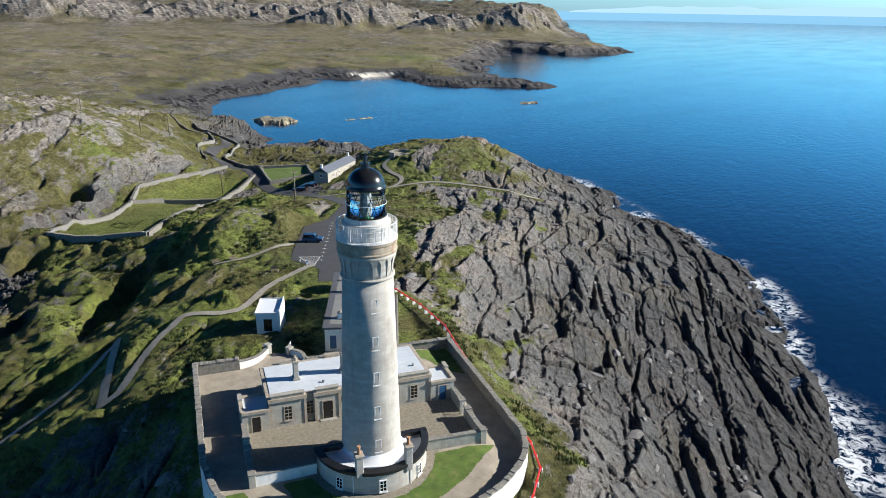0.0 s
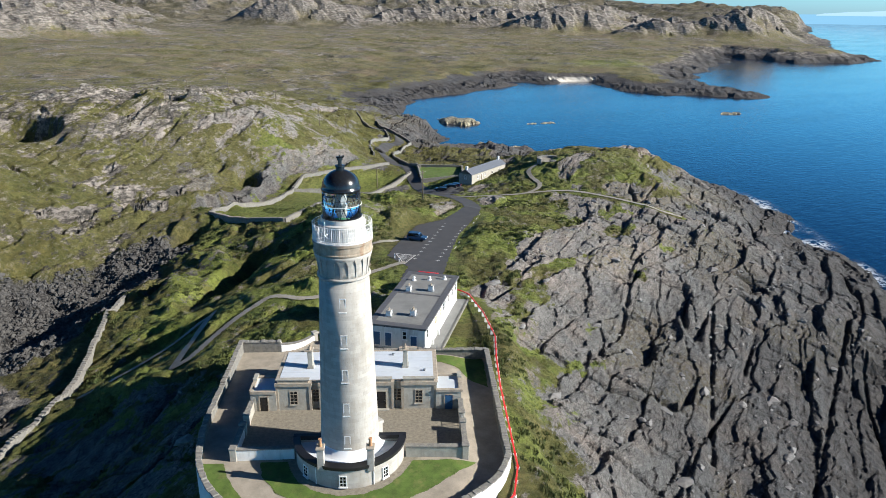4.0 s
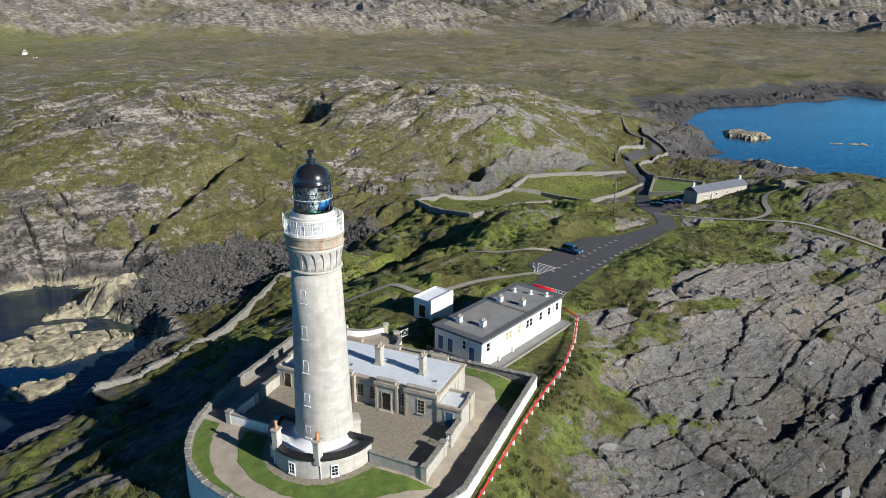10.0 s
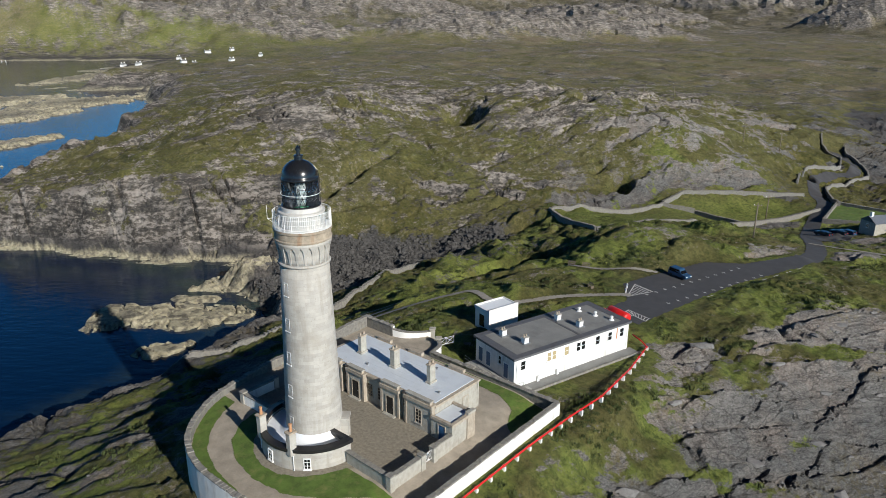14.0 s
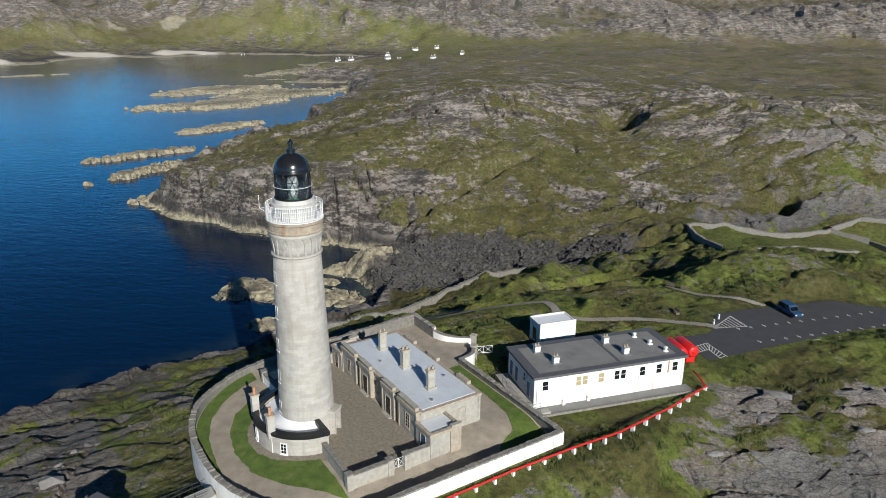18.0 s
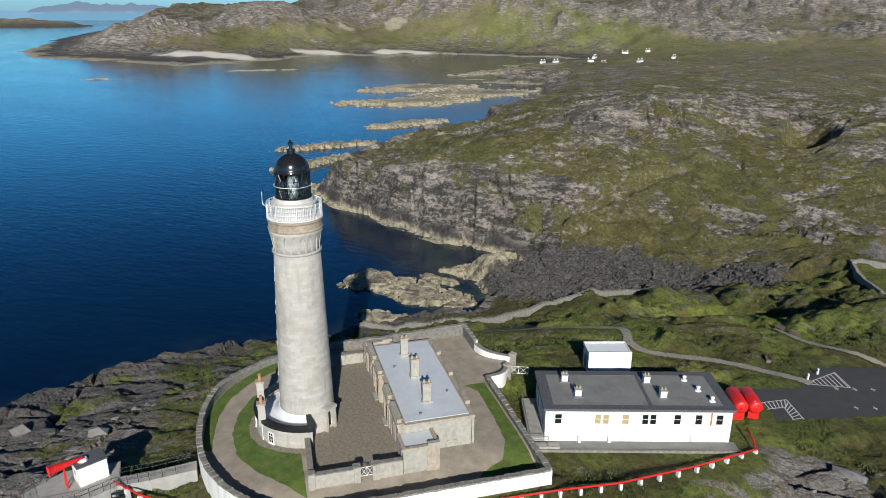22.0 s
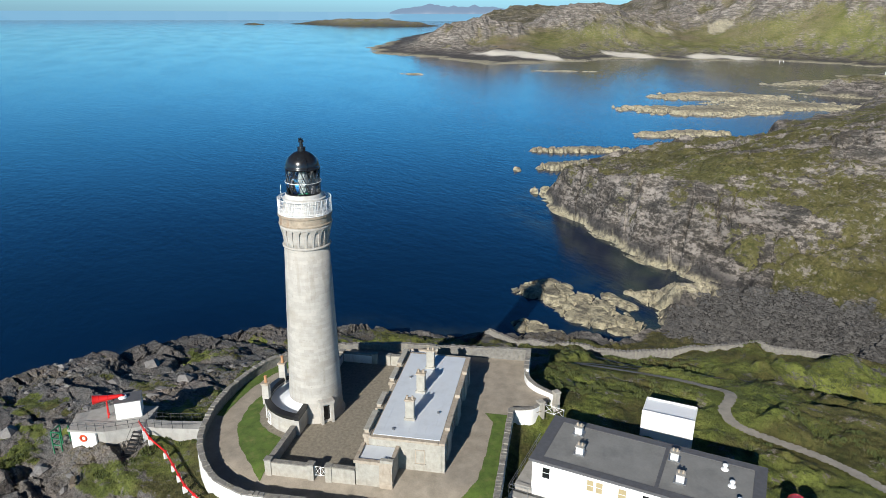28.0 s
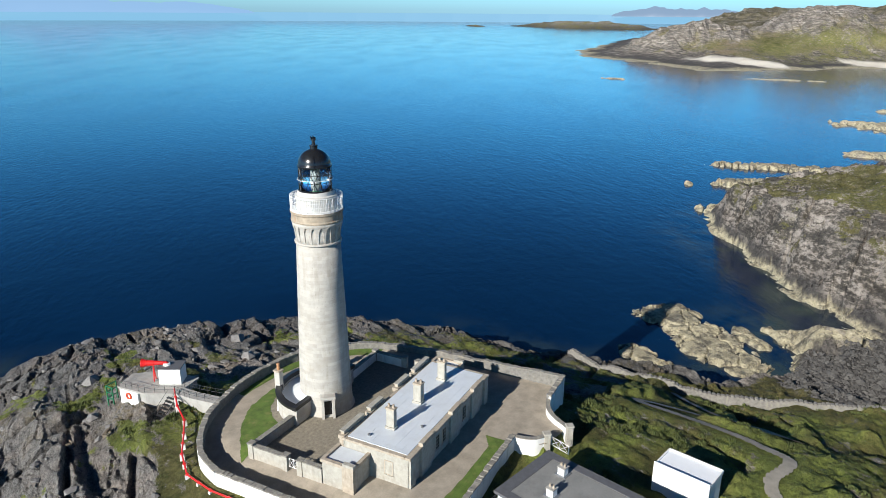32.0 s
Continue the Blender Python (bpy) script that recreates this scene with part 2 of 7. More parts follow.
# ---------------------------------------------------------------- the lie of the land
def lattice(ix, iy, seed):
    h = (ix * 374761393 + iy * 668265263 + seed * 1442695041) & 0xFFFFFFFF
    h = ((h ^ (h >> 13)) * 1274126177) & 0xFFFFFFFF
    return (h ^ (h >> 16)) & 0xFFFFFFFF


WAY_X, WAY_Y = np.cos(np.arange(4096) * (2 * math.pi / 4096)), np.sin(np.arange(4096) * (2 * math.pi / 4096))


def gnoise(x, y, seed=0):
    """Gradient noise, about -0.7 to 0.7, on arrays."""
    ix, iy = np.floor(x).astype(np.int64), np.floor(y).astype(np.int64)
    fx, fy = x - ix, y - iy
    u, v = fx * fx * fx * (fx * (fx * 6 - 15) + 10), fy * fy * fy * (fy * (fy * 6 - 15) + 10)

    def corner(dx, dy):
        k = lattice(ix + dx, iy + dy, seed) >> 20
        return WAY_X[k] * (fx - dx) + WAY_Y[k] * (fy - dy)

    a, b, c, d = corner(0, 0), corner(1, 0), corner(0, 1), corner(1, 1)
    top, low = a + u * (b - a), c + u * (d - c)
    return top + v * (low - top)


def fbm(x, y, octaves=5, seed=0, gain=0.5):
    out, amp = 0.0, 1.0
    for k in range(octaves):
        out = out + amp * gnoise(x * 2.03**k + 17.3 * k, y * 2.03**k - 9.1 * k, seed + k)
        amp *= gain
    return out


def ridged(x, y, octaves=4, seed=0, gain=0.5):
    out, amp = 0.0, 1.0
    for k in range(octaves):
        out = out + amp * (1 - 2.2 * np.abs(gnoise(x * 2.1**k + 5.7 * k, y * 2.1**k + 3.3 * k, seed + k)))
        amp *= gain
    return out


def slabs(x, y, seed, lean):
    """Broken slabs: each cell a tilted plane of its own; also the distance to its joint."""
    ix, iy = np.floor(x).astype(np.int64), np.floor(y).astype(np.int64)
    d1, d2, h = np.full(x.shape, 9.0), np.full(x.shape, 9.0), np.zeros(x.shape)
    for ox in (-1, 0, 1):
        for oy in (-1, 0, 1):
            r = lattice(ix + ox, iy + oy, seed)
            px, py = ix + ox + 0.05 + 0.9 * (r & 255) / 255.0, iy + oy + 0.05 + 0.9 * ((r >> 8) & 255) / 255.0
            ex, ey = x - px, y - py
            skew = 0.5 * (((r >> 16) & 15) / 15.0 - 0.5)
            d = np.maximum(np.abs(ex + skew * ey), np.abs(ey - skew * ex))
            closer = d < d1
            d2 = np.where(closer, d1, np.minimum(d2, d))
            plane = ((r >> 20) & 255) / 255.0 - 0.5 + lean * (((r >> 24) & 15) / 15.0 - 0.5) * ex + lean * (0.25 + ((r >> 28) & 15) / 15.0) * ey
            h = np.where(closer, plane, h)
            d1 = np.where(closer, d, d1)
    return h, d2 - d1


def step(a, b, v):
    u = np.clip((v - a) / (b - a), 0, 1)
    return u * u * (3 - 2 * u)


COAST = [
    # the headland's outer shore, then the bay to the north-east
    [(-8, -84), (20, -86), (45, -76), (62, -52), (72, -22), (80, 2), (92, 20), (101, 31), (121, 53), (133, 76), (139, 98), (142, 127),
     (144, 161), (147, 204), (136, 243), (108, 256), (75, 262), (72, 284), (64, 311), (46, 318), (31, 309), (20, 326), (27, 347), (27, 368), (8, 392),
     (-2, 439), (4, 480), (4, 520), (30, 555), (57, 578), (95, 640), (116, 679), (138, 662), (175, 683), (207, 600), (247, 572), (313, 547)],
    [(335, 577), (300, 640), (330, 760), (420, 900), (519, 1120), (569, 985), (660, 985), (742, 1048), (760, 1100), (800, 1300), (1069, 1772),
     (1300, 2300), (1700, 3000), (2600, 4900), (-4900, 4900), (-4900, -500), (-1900, -420), (-1300, -360), (-1145, -303)],
    [(-1052, -181), (-939, -84), (-1000, 0), (-1022, 27), (-1100, 90), (-1135, 132), (-1096, 229), (-1128, 320), (-1060, 420), (-979, 494),
     (-871, 360), (-828, 340), (-700, 300), (-653, 235), (-600, 290), (-515, 252), (-440, 212), (-388, 176), (-338, 134), (-300, 104), (-268, 78), (-246, 50), (-232, 33), (-208, 22),
     (-186, 24), (-159, 47), (-129, 61), (-110, 71), (-112, 50), (-98, 54), (-85, 51), (-70, 38), (-65.5, 27), (-64, 14), (-63, -2), (-62, -18),
     (-55, -36), (-45, -52), (-30, -66), (-18, -76)],
]
COAST = [p for some in COAST for p in some]

# x, y, height of the land, width over which the shore climbs to it
SPOTS = [
    [(0, 0, -0.6, 60), (-20, 0, -4.6, 30), (-20, 12, -4.3, 30), (-20, 22, -3.6, 30), (-14.5, -11, -4.6, 30), (-3, -15.5, -4.0, 30), (-40, 8, -11.8, 14), (-33, 12, -9.4, 16), (-51, 30, -14.4, 12), (-26, 8, -7.0, 20), (-48, -25, -15, 12), (-30, -20, -10, 14), (-21, -31, -9, 16), (-30, -50, -13, 14), (0, -45, -8, 30),
     (4, -22, -2.9, 30), (10, -19, -2.6, 30), (30, -30, -7, 50), (24, 27, -3.7, 65), (32, 45, -5, 70), (42, 37, -6.5, 70), (20, 50, -3, 70), (33, 95, -2.5, 70), (11, 123, -4.6, 60), (19, 150, -9, 60)],
    [(50, 71, -5.5, 70), (50, 100, -5.2, 70), (81, 92, -7, 70), (48, 119, -6, 70), (66, 172, -1.5, 60), (81, 150, -5, 60), (28, 171, -10.5, 60), (41, 190, -9, 60), (60, 220, -8, 50),
     (-1, 200, -16.6, 60), (11, 205, -14.8, 60), (24, 203, -14.4, 60), (18, 216, -15.2, 50), (-27, 119, -8.9, 40), (-52, 135, -11.5, 20), (-51, 170, -14, 20), (-20, 190, -17, 20), (-10, 101, -2.5, 40), (0, 135, -6, 40), (-20, 56, -3.6, 30), (-8, 52, -3.0, 40), (-28, 35, -5.6, 20), (-30, 45, -6.6, 16), (-30, 76, -9.5, 16), (-32, 92, -10.5, 16), (-38, 30, -9.8, 14), (-52, 45, -15.2, 12)],
    [(-38, 50, -10, 12), (-53, 62, -12.5, 10), (-45, 86, -11.5, 12), (-58, 100, -17, 10), (-78, 75, -24.3, 10), (-86, 96, -23.5, 10), (-68, 112, -20, 10), (-108, 215, 13, 30), (-155, 200, 8, 30), (-78, 208, 11, 26),
     (-51, 213, 6, 26), (-158, 154, 15, 30), (-135, 172, 3, 30), (-160, 104, 6, 30), (-112, 118, -5.5, 26), (-79, 138, -11, 20), (-163, 60, -4, 22), (-200, 60, -9, 18), (-228, 82, -7.5, 22), (-262, 104, -10, 24), (-320, 152, -11, 24)],
    [(-210, 150, 6, 26), (-270, 150, -4, 26), (-330, 190, -6, 26), (-30, 235, -5, 30), (-24, 256, -8, 40), (-5, 257, -18.3, 40), (-2, 238, -17.5, 40), (0, 287, -18, 40), (-15, 310, -13.5, 40), (30, 290, -22, 30), (20, 332, -22.5, 26), (9, 365, -19.5, 26), (50, 292, -23, 20), (-57, 282, -1, 40), (-86, 300, 4, 40), (-20, 330, -14, 40), (-150, 300, -2, 40),
     (-100, 400, -9, 40), (0, 520, -20, 60), (-300, 400, -6, 40), (-510, 430, 0, 40), (-400, 330, -1, 40), (120, 800, -16, 60), (300, 800, -15, 60)],
    [(-200, 900, -6, 60), (600, 1100, -10, 40), (700, 1030, -15, 30), (-700, 500, -15, 50), (-1000, 600, -8, 50), (-1000, -120, -14, 40), (-1250, 100, -8, 60), (-600, 900, -4, 60), (500, 1600, -6, 60)],
]
SPOTS = np.array([p for some in SPOTS for p in some], float)


def blend_weights(spots, soft):
    """Multiquadric weights, so that the land passes through every spot height."""
    d = np.hypot(spots[:, None, 0] - spots[None, :, 0], spots[:, None, 1] - spots[None, :, 1])
    n = len(spots)
    a = np.zeros((n + 1, n + 1))
    a[:n, :n] = -np.sqrt(d * d + soft * soft)
    a[:n, n] = a[n, :n] = 1
    rhs = np.zeros((n + 1, 2))
    rhs[:n] = spots[:, 2:]
    return np.linalg.solve(a, rhs)


SPOT_W = blend_weights(SPOTS, 9.0)
# clefts in the hillside: x, y, half length, half width, turn in degrees, depth
TRENCHES = [[(110, 80), (84, 42), (61, 8)], [(52, 66), (46, 52), (40, 44)], [(31, 14), (41, 8)], [(90, 63), (97, 59)], [(28, 22), (35, 34), (38, 43)], [(72, 70), (60, 40), (52, 20)]]
HOLLOWS = [(-33, 82, 17, 4.6, 74, 3.6), (-50.5, 82, 5, 3.4, 110, 2.8), (-57, 125, 6, 4.5, 60, 4.0), (-39.5, 50.5, 9, 2.6, 30, 2.2), (-117, 105, 27, 3.6, 91, 5.0), (-131, 189, 15, 8, 150, 9), (-103, 213, 7, 4.5, 165, 7), (-86.5, 213, 6, 4, 135, 6), (-51, 178, 5, 4, 110, 7), (-80, 146, 4, 4, 0, 4), (-150, 165, 12, 4, 70, 4), (-12, 255, 4, 4, 0, 6)]
KNOLLS = [(-45.5, 78, 3.6, 2.6), (-51, 101, 5, 2.4), (-109.5, 105, 7, 2.0), (-110, 120, 8, 2.4), (-14, 72, 7, 2.2), (-15, 88, 6, 2.4), (-110, 183, 9, 3.4), (-117, 196, 8, 2.0), (-93, 213, 7, 2.6), (-78, 215, 6, 2.0), (-9, 99, 7, 3.4), (-17, 104, 5, 2.5), (-31, 101, 5, 3.2), (-24, 82, 5, 2.6), (-40, 96, 4, 2.5), (3, 128, 9, 1.6), (-6, 112, 6, 2.0)]

# hills: x, y, height added, half lengths, turn
HILLS = [
    [(693, 1400, 50, 110, 60, 0.7), (540, 1410, 32, 120, 60, 0.3), (430, 1650, 46, 190, 110, 0.3), (334, 1540, 36, 120, 70, 0.2), (217, 1930, 44, 220, 130, 0.1), (-184, 1900, 44, 240, 120, 0.0), (-323, 1850, 44, 110, 80, 0.0), (-692, 1245, 22, 150, 70, 0.4)],
    [(-594, 1176, 26, 140, 60, 0.5), (-770, 1000, 44, 170, 90, 0.7), (-650, 1240, 30, 130, 70, 0.5), (-1218, 620, 48, 200, 150, 0.6), (-1030, 760, 28, 160, 110, 0.6), (-1520, 354, 80, 230, 150, 0.4), (-1430, 62, 60, 170, 130, 0.2)],
    [(-1351, 481, 56, 150, 120, 0.4), (-1265, -157, 36, 80, 110, 0.0), (-900, 1700, 60, 300, 160, 0.3), (150, 2800, 120, 420, 300, 0.0), (-700, 2700, 130, 500, 300, 0.1), (-1700, 1500, 120, 400, 300, 0.6), (-2500, 700, 190, 500, 400, 0.2)],
    [(-2300, 2300, 210, 700, 500, 0.5), (-1500, 3300, 230, 800, 500, 0.2), (-300, 3900, 240, 900, 500, 0.0), (-3300, 1500, 240, 800, 700, 0.0)],
]
HILLS = [p for some in HILLS for p in some]
# skerries: x, y, half length, half width, turn in degrees, height
SKERRIES = [
    (-109, 26, 13, 8, 60, 1.9), (-94, 40, 15, 9, 62, 1.3), (-84, 25, 7, 4, 62, 1.0), (-106, 58, 13, 5, 62, 1.6), (-104, 46, 7, 3, 40, 1.2), (-318, 38, 30, 7, 102, 2.5), (-276, 30, 26, 7, 118, 3.0),
    (-386, 100, 34, 9, 106, 2.6), (-500, 130, 60, 26, 96, 3.0), (-600, 160, 60, 30, 100, 3.0), (-545, 205, 70, 30, 98, 2.4), (-763, -150, 16, 4, 90, 2.0), (-846, 17, 40, 5, 95, 1.5), (38, 410, 13, 17, 20, 3.0),
    (96, 407, 16, 4, 10, 0.7), (243, 454, 9, 4, 10, 1.5), (-222, 26, 12, 8, 100, 3.0), (-780, 330, 120, 26, 120, 2.0), (60, 300, 16, 7, 20, 1.2),
]
# the walled yard's outline
YARD = [(17.7, 24.0), (17.7, -1.5), (16.2, -5.2), (13.2, -8.3), (9.4, -10.7), (4.4, -12.2), (-1.0, -12.5), (-6.2, -11.9), (-10.6, -10.0), (-14.0, -6.6), (-16.4, -2.0),
        (-17.6, 4.0), (-17.9, 25.3), (-11.5, 25.5), (-8.2, 28.8), (-4.3, 27.6), (-3.3, 24.1)]
FIELD = [(-53, 135), (-28, 118), (-18, 145), (-9, 172), (6, 206), (-10, 214), (-33, 190), (-36, 178), (-44, 157)]
LOT = [(4.5, 59.5), (12.5, 58), (13.3, 63.5), (15.3, 76), (17.8, 89), (21.8, 101), (24.5, 112), (21, 116), (14.8, 103), (8, 98), (2.8, 80), (1.5, 74), (6, 66.5)]


def edge_distance(x, y, loop):
    """Signed distance to a closed outline, positive inside."""
    best, inside = np.full(x.shape, 1e18), np.zeros(x.shape, bool)
    for (ax, ay), (bx, by) in zip(loop, loop[1:] + loop[:1]):
        dx, dy = bx - ax, by - ay
        u = np.clip(((x - ax) * dx + (y - ay) * dy) / (dx * dx + dy * dy), 0, 1)
        best = np.minimum(best, (x - ax - u * dx) ** 2 + (y - ay - u * dy) ** 2)
        if ay != by:
            inside ^= ((ay > y) != (by > y)) & (x < (bx - ax) * (y - ay) / (by - ay) + ax)
    return np.where(inside, 1, -1) * np.sqrt(best)


def line_distance(x, y, line):
    best = np.full(x.shape, 1e18)
    for (ax, ay), (bx, by) in zip(line, line[1:]):
        dx, dy = bx - ax, by - ay
        u = np.clip(((x - ax) * dx + (y - ay) * dy) / (dx * dx + dy * dy), 0, 1)
        best = np.minimum(best, (x - ax - u * dx) ** 2 + (y - ay - u * dy) ** 2)
    return np.sqrt(best)


def bed_relief(x, y, along, across):
    """Ledges, slabs and cracks of the bare rock."""
    wx, wy = along + 0.9 * fbm(along / 9, across / 9, 3, 66), across + 0.8 * fbm(along / 14, across / 9, 3, 67)
    big_h, big_c = slabs(wx / 17.0, wy / 6.2, 52, 0.8)
    mid_h, mid_c = slabs(wx / 6.0, wy / 2.6, 53, 0.6)
    low_h, low_c = slabs(wx / 2.2, wy / 1.15, 68, 0.5)
    tilt = wy / 10 + 0.7 * fbm(along / 45, across / 20, 3, 54)
    saw = tilt - np.floor(tilt)
    ledge = np.where(saw < 0.90, saw / 0.90, (1 - saw) / 0.10)
    tilt = wy / 3.4 + 0.5 * fbm(along / 25, across / 8, 3, 72)
    saw = tilt - np.floor(tilt)
    small = np.where(saw < 0.82, saw / 0.82, (1 - saw) / 0.18)
    relief = 0.95 * big_h + 0.46 * mid_h + 0.21 * low_h + 1.8 * (ledge - 0.5) * step(-0.2, 0.25, fbm(along / 35, across / 25, 3, 58)) + 0.38 * (small - 0.5) * step(-0.15, 0.25, fbm(along / 18, across / 10, 3, 74)) + 1.5 * fbm(along / 30, across / 16, 4, 55)
    relief = relief - 0.55 * (1 - step(0.0, 0.06, big_c)) - 0.22 * (1 - step(0.0, 0.07, mid_c)) + 0.10 * fbm(x / 1.4, y / 1.4, 3, 56)
    for crack in TRENCHES:
        relief = relief - 1.3 * (1 - step(0.2, 1.0, line_distance(x, y, crack) + 0.9 * np.abs(fbm(x / 6, y / 6, 3, 76))))
    gash = np.abs(fbm(along / 90, across / 12, 2, 59))
    relief = relief - 2.4 * (1 - step(0.0, 0.05, gash)) * step(-0.1, 0.2, gnoise(along / 26, across / 18, 60))
    cut = np.abs(fbm(along / 14 + 0.02 * across, across / 90, 2, 69))
    relief = relief - 2.4 * (1 - step(0.0, 0.045, cut)) * step(0.0, 0.25, gnoise(along / 20, across / 24, 70))
    return relief * np.where(x > 18, 0.80, np.where(y < -14, 0.68, np.where(x < -60, 1.5, 1.0)))


def land(x, y):
    """Height and surface of the ground at arrays x, y."""
    x, y = np.asarray(x, float), np.asarray(y, float)
    near = np.hypot(x + 20, y - 60)
    wob = np.clip(near / 60, 0.15, 8)
    coast = edge_distance(x + 4 * wob * gnoise(x / 35, y / 35, 3) + 2 * gnoise(x / 9, y / 9, 4), y + 4 * wob * gnoise(x / 35, y / 35, 5) + 2 * gnoise(x / 9, y / 9, 6), COAST)
    base, width = SPOT_W[-1, 0], SPOT_W[-1, 1]
    for (sx, sy, _, _), (wz, ww) in zip(SPOTS, SPOT_W[:-1]):
        r = np.sqrt((x - sx) ** 2 + (y - sy) ** 2 + 81.0)
        base, width = base - wz * r, width - ww * r
    width = np.clip(width, 9, 75)
    width = np.where(near > 700, np.where(x < -700, 150, np.maximum(width, 62)), width)
    base = np.where(near > 700, np.clip(base, -22, 4), base)
    for hx, hy, ha, hb, turn, hd in HOLLOWS:
        c, s = math.cos(radians(turn)), math.sin(radians(turn))
        base = base - hd * np.exp(-((((x - hx) * c + (y - hy) * s) / ha) ** 2 + ((-(x - hx) * s + (y - hy) * c) / hb) ** 2) ** 3)
    for hx, hy, hr, hd in KNOLLS:
        base = base + hd * np.exp(-(((x - hx) ** 2 + (y - hy) ** 2) / hr**2))
    far = step(300, 1200, near)
    inland = step(0, 110, coast)
    hilly = np.zeros_like(base)
    detail = 1 - step(260, 520, near)
    for hx, hy, hh, ha, hb, turn in HILLS:
        c, s = math.cos(turn), math.sin(turn)
        u, v = ((x - hx) * c + (y - hy) * s) / ha, (-(x - hx) * s + (y - hy) * c) / hb
        rise = np.exp(-((u * u + v * v) ** 1.25)) * inland
        base = base + hh * rise
        hilly = np.maximum(hilly, rise)
    base = base + far * (5 * fbm(x / 420, y / 420, 4, 11) + step(1900, 3200, near) * inland * (8 + 40 * ridged(x / 1100, y / 1100, 4, 12)))
    hump = ridged(x / 110 + 0.4 * fbm(x / 60, y / 60, 3, 17), y / 85, 3, 13, 0.6)
    knob = 1.4 * ridged(x / 55 + 0.5 * fbm(x / 50, y / 50, 2, 18), y / 50, 2, 19, 0.5)
    base = base + step(330, 520, near) * inland * ((hump - 1.2) * (2.6 + 8.0 * step(0.05, 0.6, hilly) + 9 * step(1700, 2800, near)) + (knob - 0.9) * (0.8 + 5.5 * step(0.05, 0.5, hilly)))
    field = step(-3, 6, edge_distance(x, y, FIELD))
    mid = step(110, 240, near) * (1 - field)
    base = base + mid * (4.4 * fbm(x / 70, y / 70, 3, 14) * (1 - 0.7 * far) + 2.0 * ridged(x / 24, y / 24, 3, 15) * detail)
    # a broken crag along the foot of the hill, above the fields
    foot = 0.8 * (np.interp(y, [126, 138, 147, 160, 180, 192, 212], [-98, -79, -62, -49, -43, -39, -20]) - x) + 4 * fbm(x / 11, y / 11, 3, 86)
    along_foot = step(120, 130, y) * (1 - step(206, 216, y))
    face = 3.0 * np.clip(foot / 1.1, -1, 1) * np.exp(-np.abs(foot) / 8) * along_foot * (0.5 + 0.5 * step(-0.2, 0.15, fbm(x / 13, y / 13, 2, 87)))
    face = np.where(foot < 0, 0.3 * face, face)
    base = base + face
    # shore
    u = np.clip(coast / width, 0, 1)
    climb = u**1.05
    cliff = 1 - step(25, 45, width)
    climb = climb + (step(0.06, 0.60, u) - climb) * cliff
    z = SEA + (base - SEA) * climb
    z = np.where(coast < 0, SEA + np.maximum(coast * 0.35, -7), z)
    slope_band = 1 - step(0.62, 1.0, u + 0.10 * fbm(x / 14, y / 14, 4, 21))
    # skerries
    pale = np.zeros_like(z)
    for kx, ky, ka, kb, turn, kh in SKERRIES:
        c, s = math.cos(radians(turn)), math.sin(radians(turn))
        m = (np.abs(x - kx) < 2 * ka + 9) & (np.abs(y - ky) < 2 * ka + 9)
        if not m.any():
            continue
        px, py = x[m], y[m]
        q = np.hypot(((px - kx) * c + (py - ky) * s) / ka, (-(px - kx) * s + (py - ky) * c) / kb)
        q = q + 0.55 * fbm(px / 9, py / 9, 4, 31) + 0.5 * gnoise(px / 26, py / 26, 33)
        cell_h, cell_c = slabs(px / 6.5 + 0.3 * gnoise(px / 6, py / 6, 34), py / 6.0, 35, 0.1)
        q = q + 0.22 * cell_h + 0.35 * (1 - step(0.0, 0.10, cell_c)) * step(0.25, 0.6, q)
        rise = SEA - 1.2 + (0.7 * kh + 1.2) * (1 - step(0.72, 1.12, q)) + 0.35 * fbm(px / 6, py / 6, 3, 32) + 0.4 * cell_h - 0.7 * (1 - step(0.0, 0.09, cell_c))
        pale[m] = np.maximum(pale[m], (1 - step(0.95, 1.15, q)) * (0.55 + 0.45 * step(0.2, 0.5, q)))
        z[m] = np.maximum(z[m], rise)
    # beds of rock along the strike
    cs, sn = math.cos(STRIKE), math.sin(STRIKE)
    along, across = x * cs + y * sn, -x * sn + y * cs
    outcrop = step(0.10, 0.34, fbm(along / 40, across / 17, 5, 41))
    hillside = np.maximum(step(85, 135, near), step(56, 70, -x) * step(95, 112, y)) * (1 - step(500, 900, near))
    crag = (0.14 + 0.26 * step(-0.05, 0.24, fbm(along / 10, across / 6, 5, 44)) + 0.24 * step(-0.05, 0.3, fbm(along / 45, across / 25, 3, 45)) + 0.24 * step(0, 9, z)) * hillside * (x < 12)
    crag = np.maximum(crag, 0.95 * np.exp(-(((foot - 1.5) / 4.5) ** 2)) * along_foot * step(-0.3, 0.1, fbm(along / 9, across / 6, 3, 47)))
    slope_band = slope_band * np.where(x < -60, np.maximum(0.50 + 0.6 * step(-0.25, 0.15, fbm(along / 14, across / 9, 4, 48)), 1 - step(SEA + 6, SEA + 14, z)), 1)
    line = np.interp(y, [-16, 20, 50, 75, 95, 119, 129, 178], [23, 23, 25, 35, 45, 58, 70, 92]) - 14 * step(0, 30, -y - 16) + 9 * fbm(x / 18, y / 18, 4, 22)
    bare = step(-9, 12, x - line) * (1 - step(135, 175, y)) * (0.36 + 0.80 * step(-0.30, 0.14, fbm(along / 16, across / 8, 4, 23) + 0.35 * step(4, 26, x - line)))
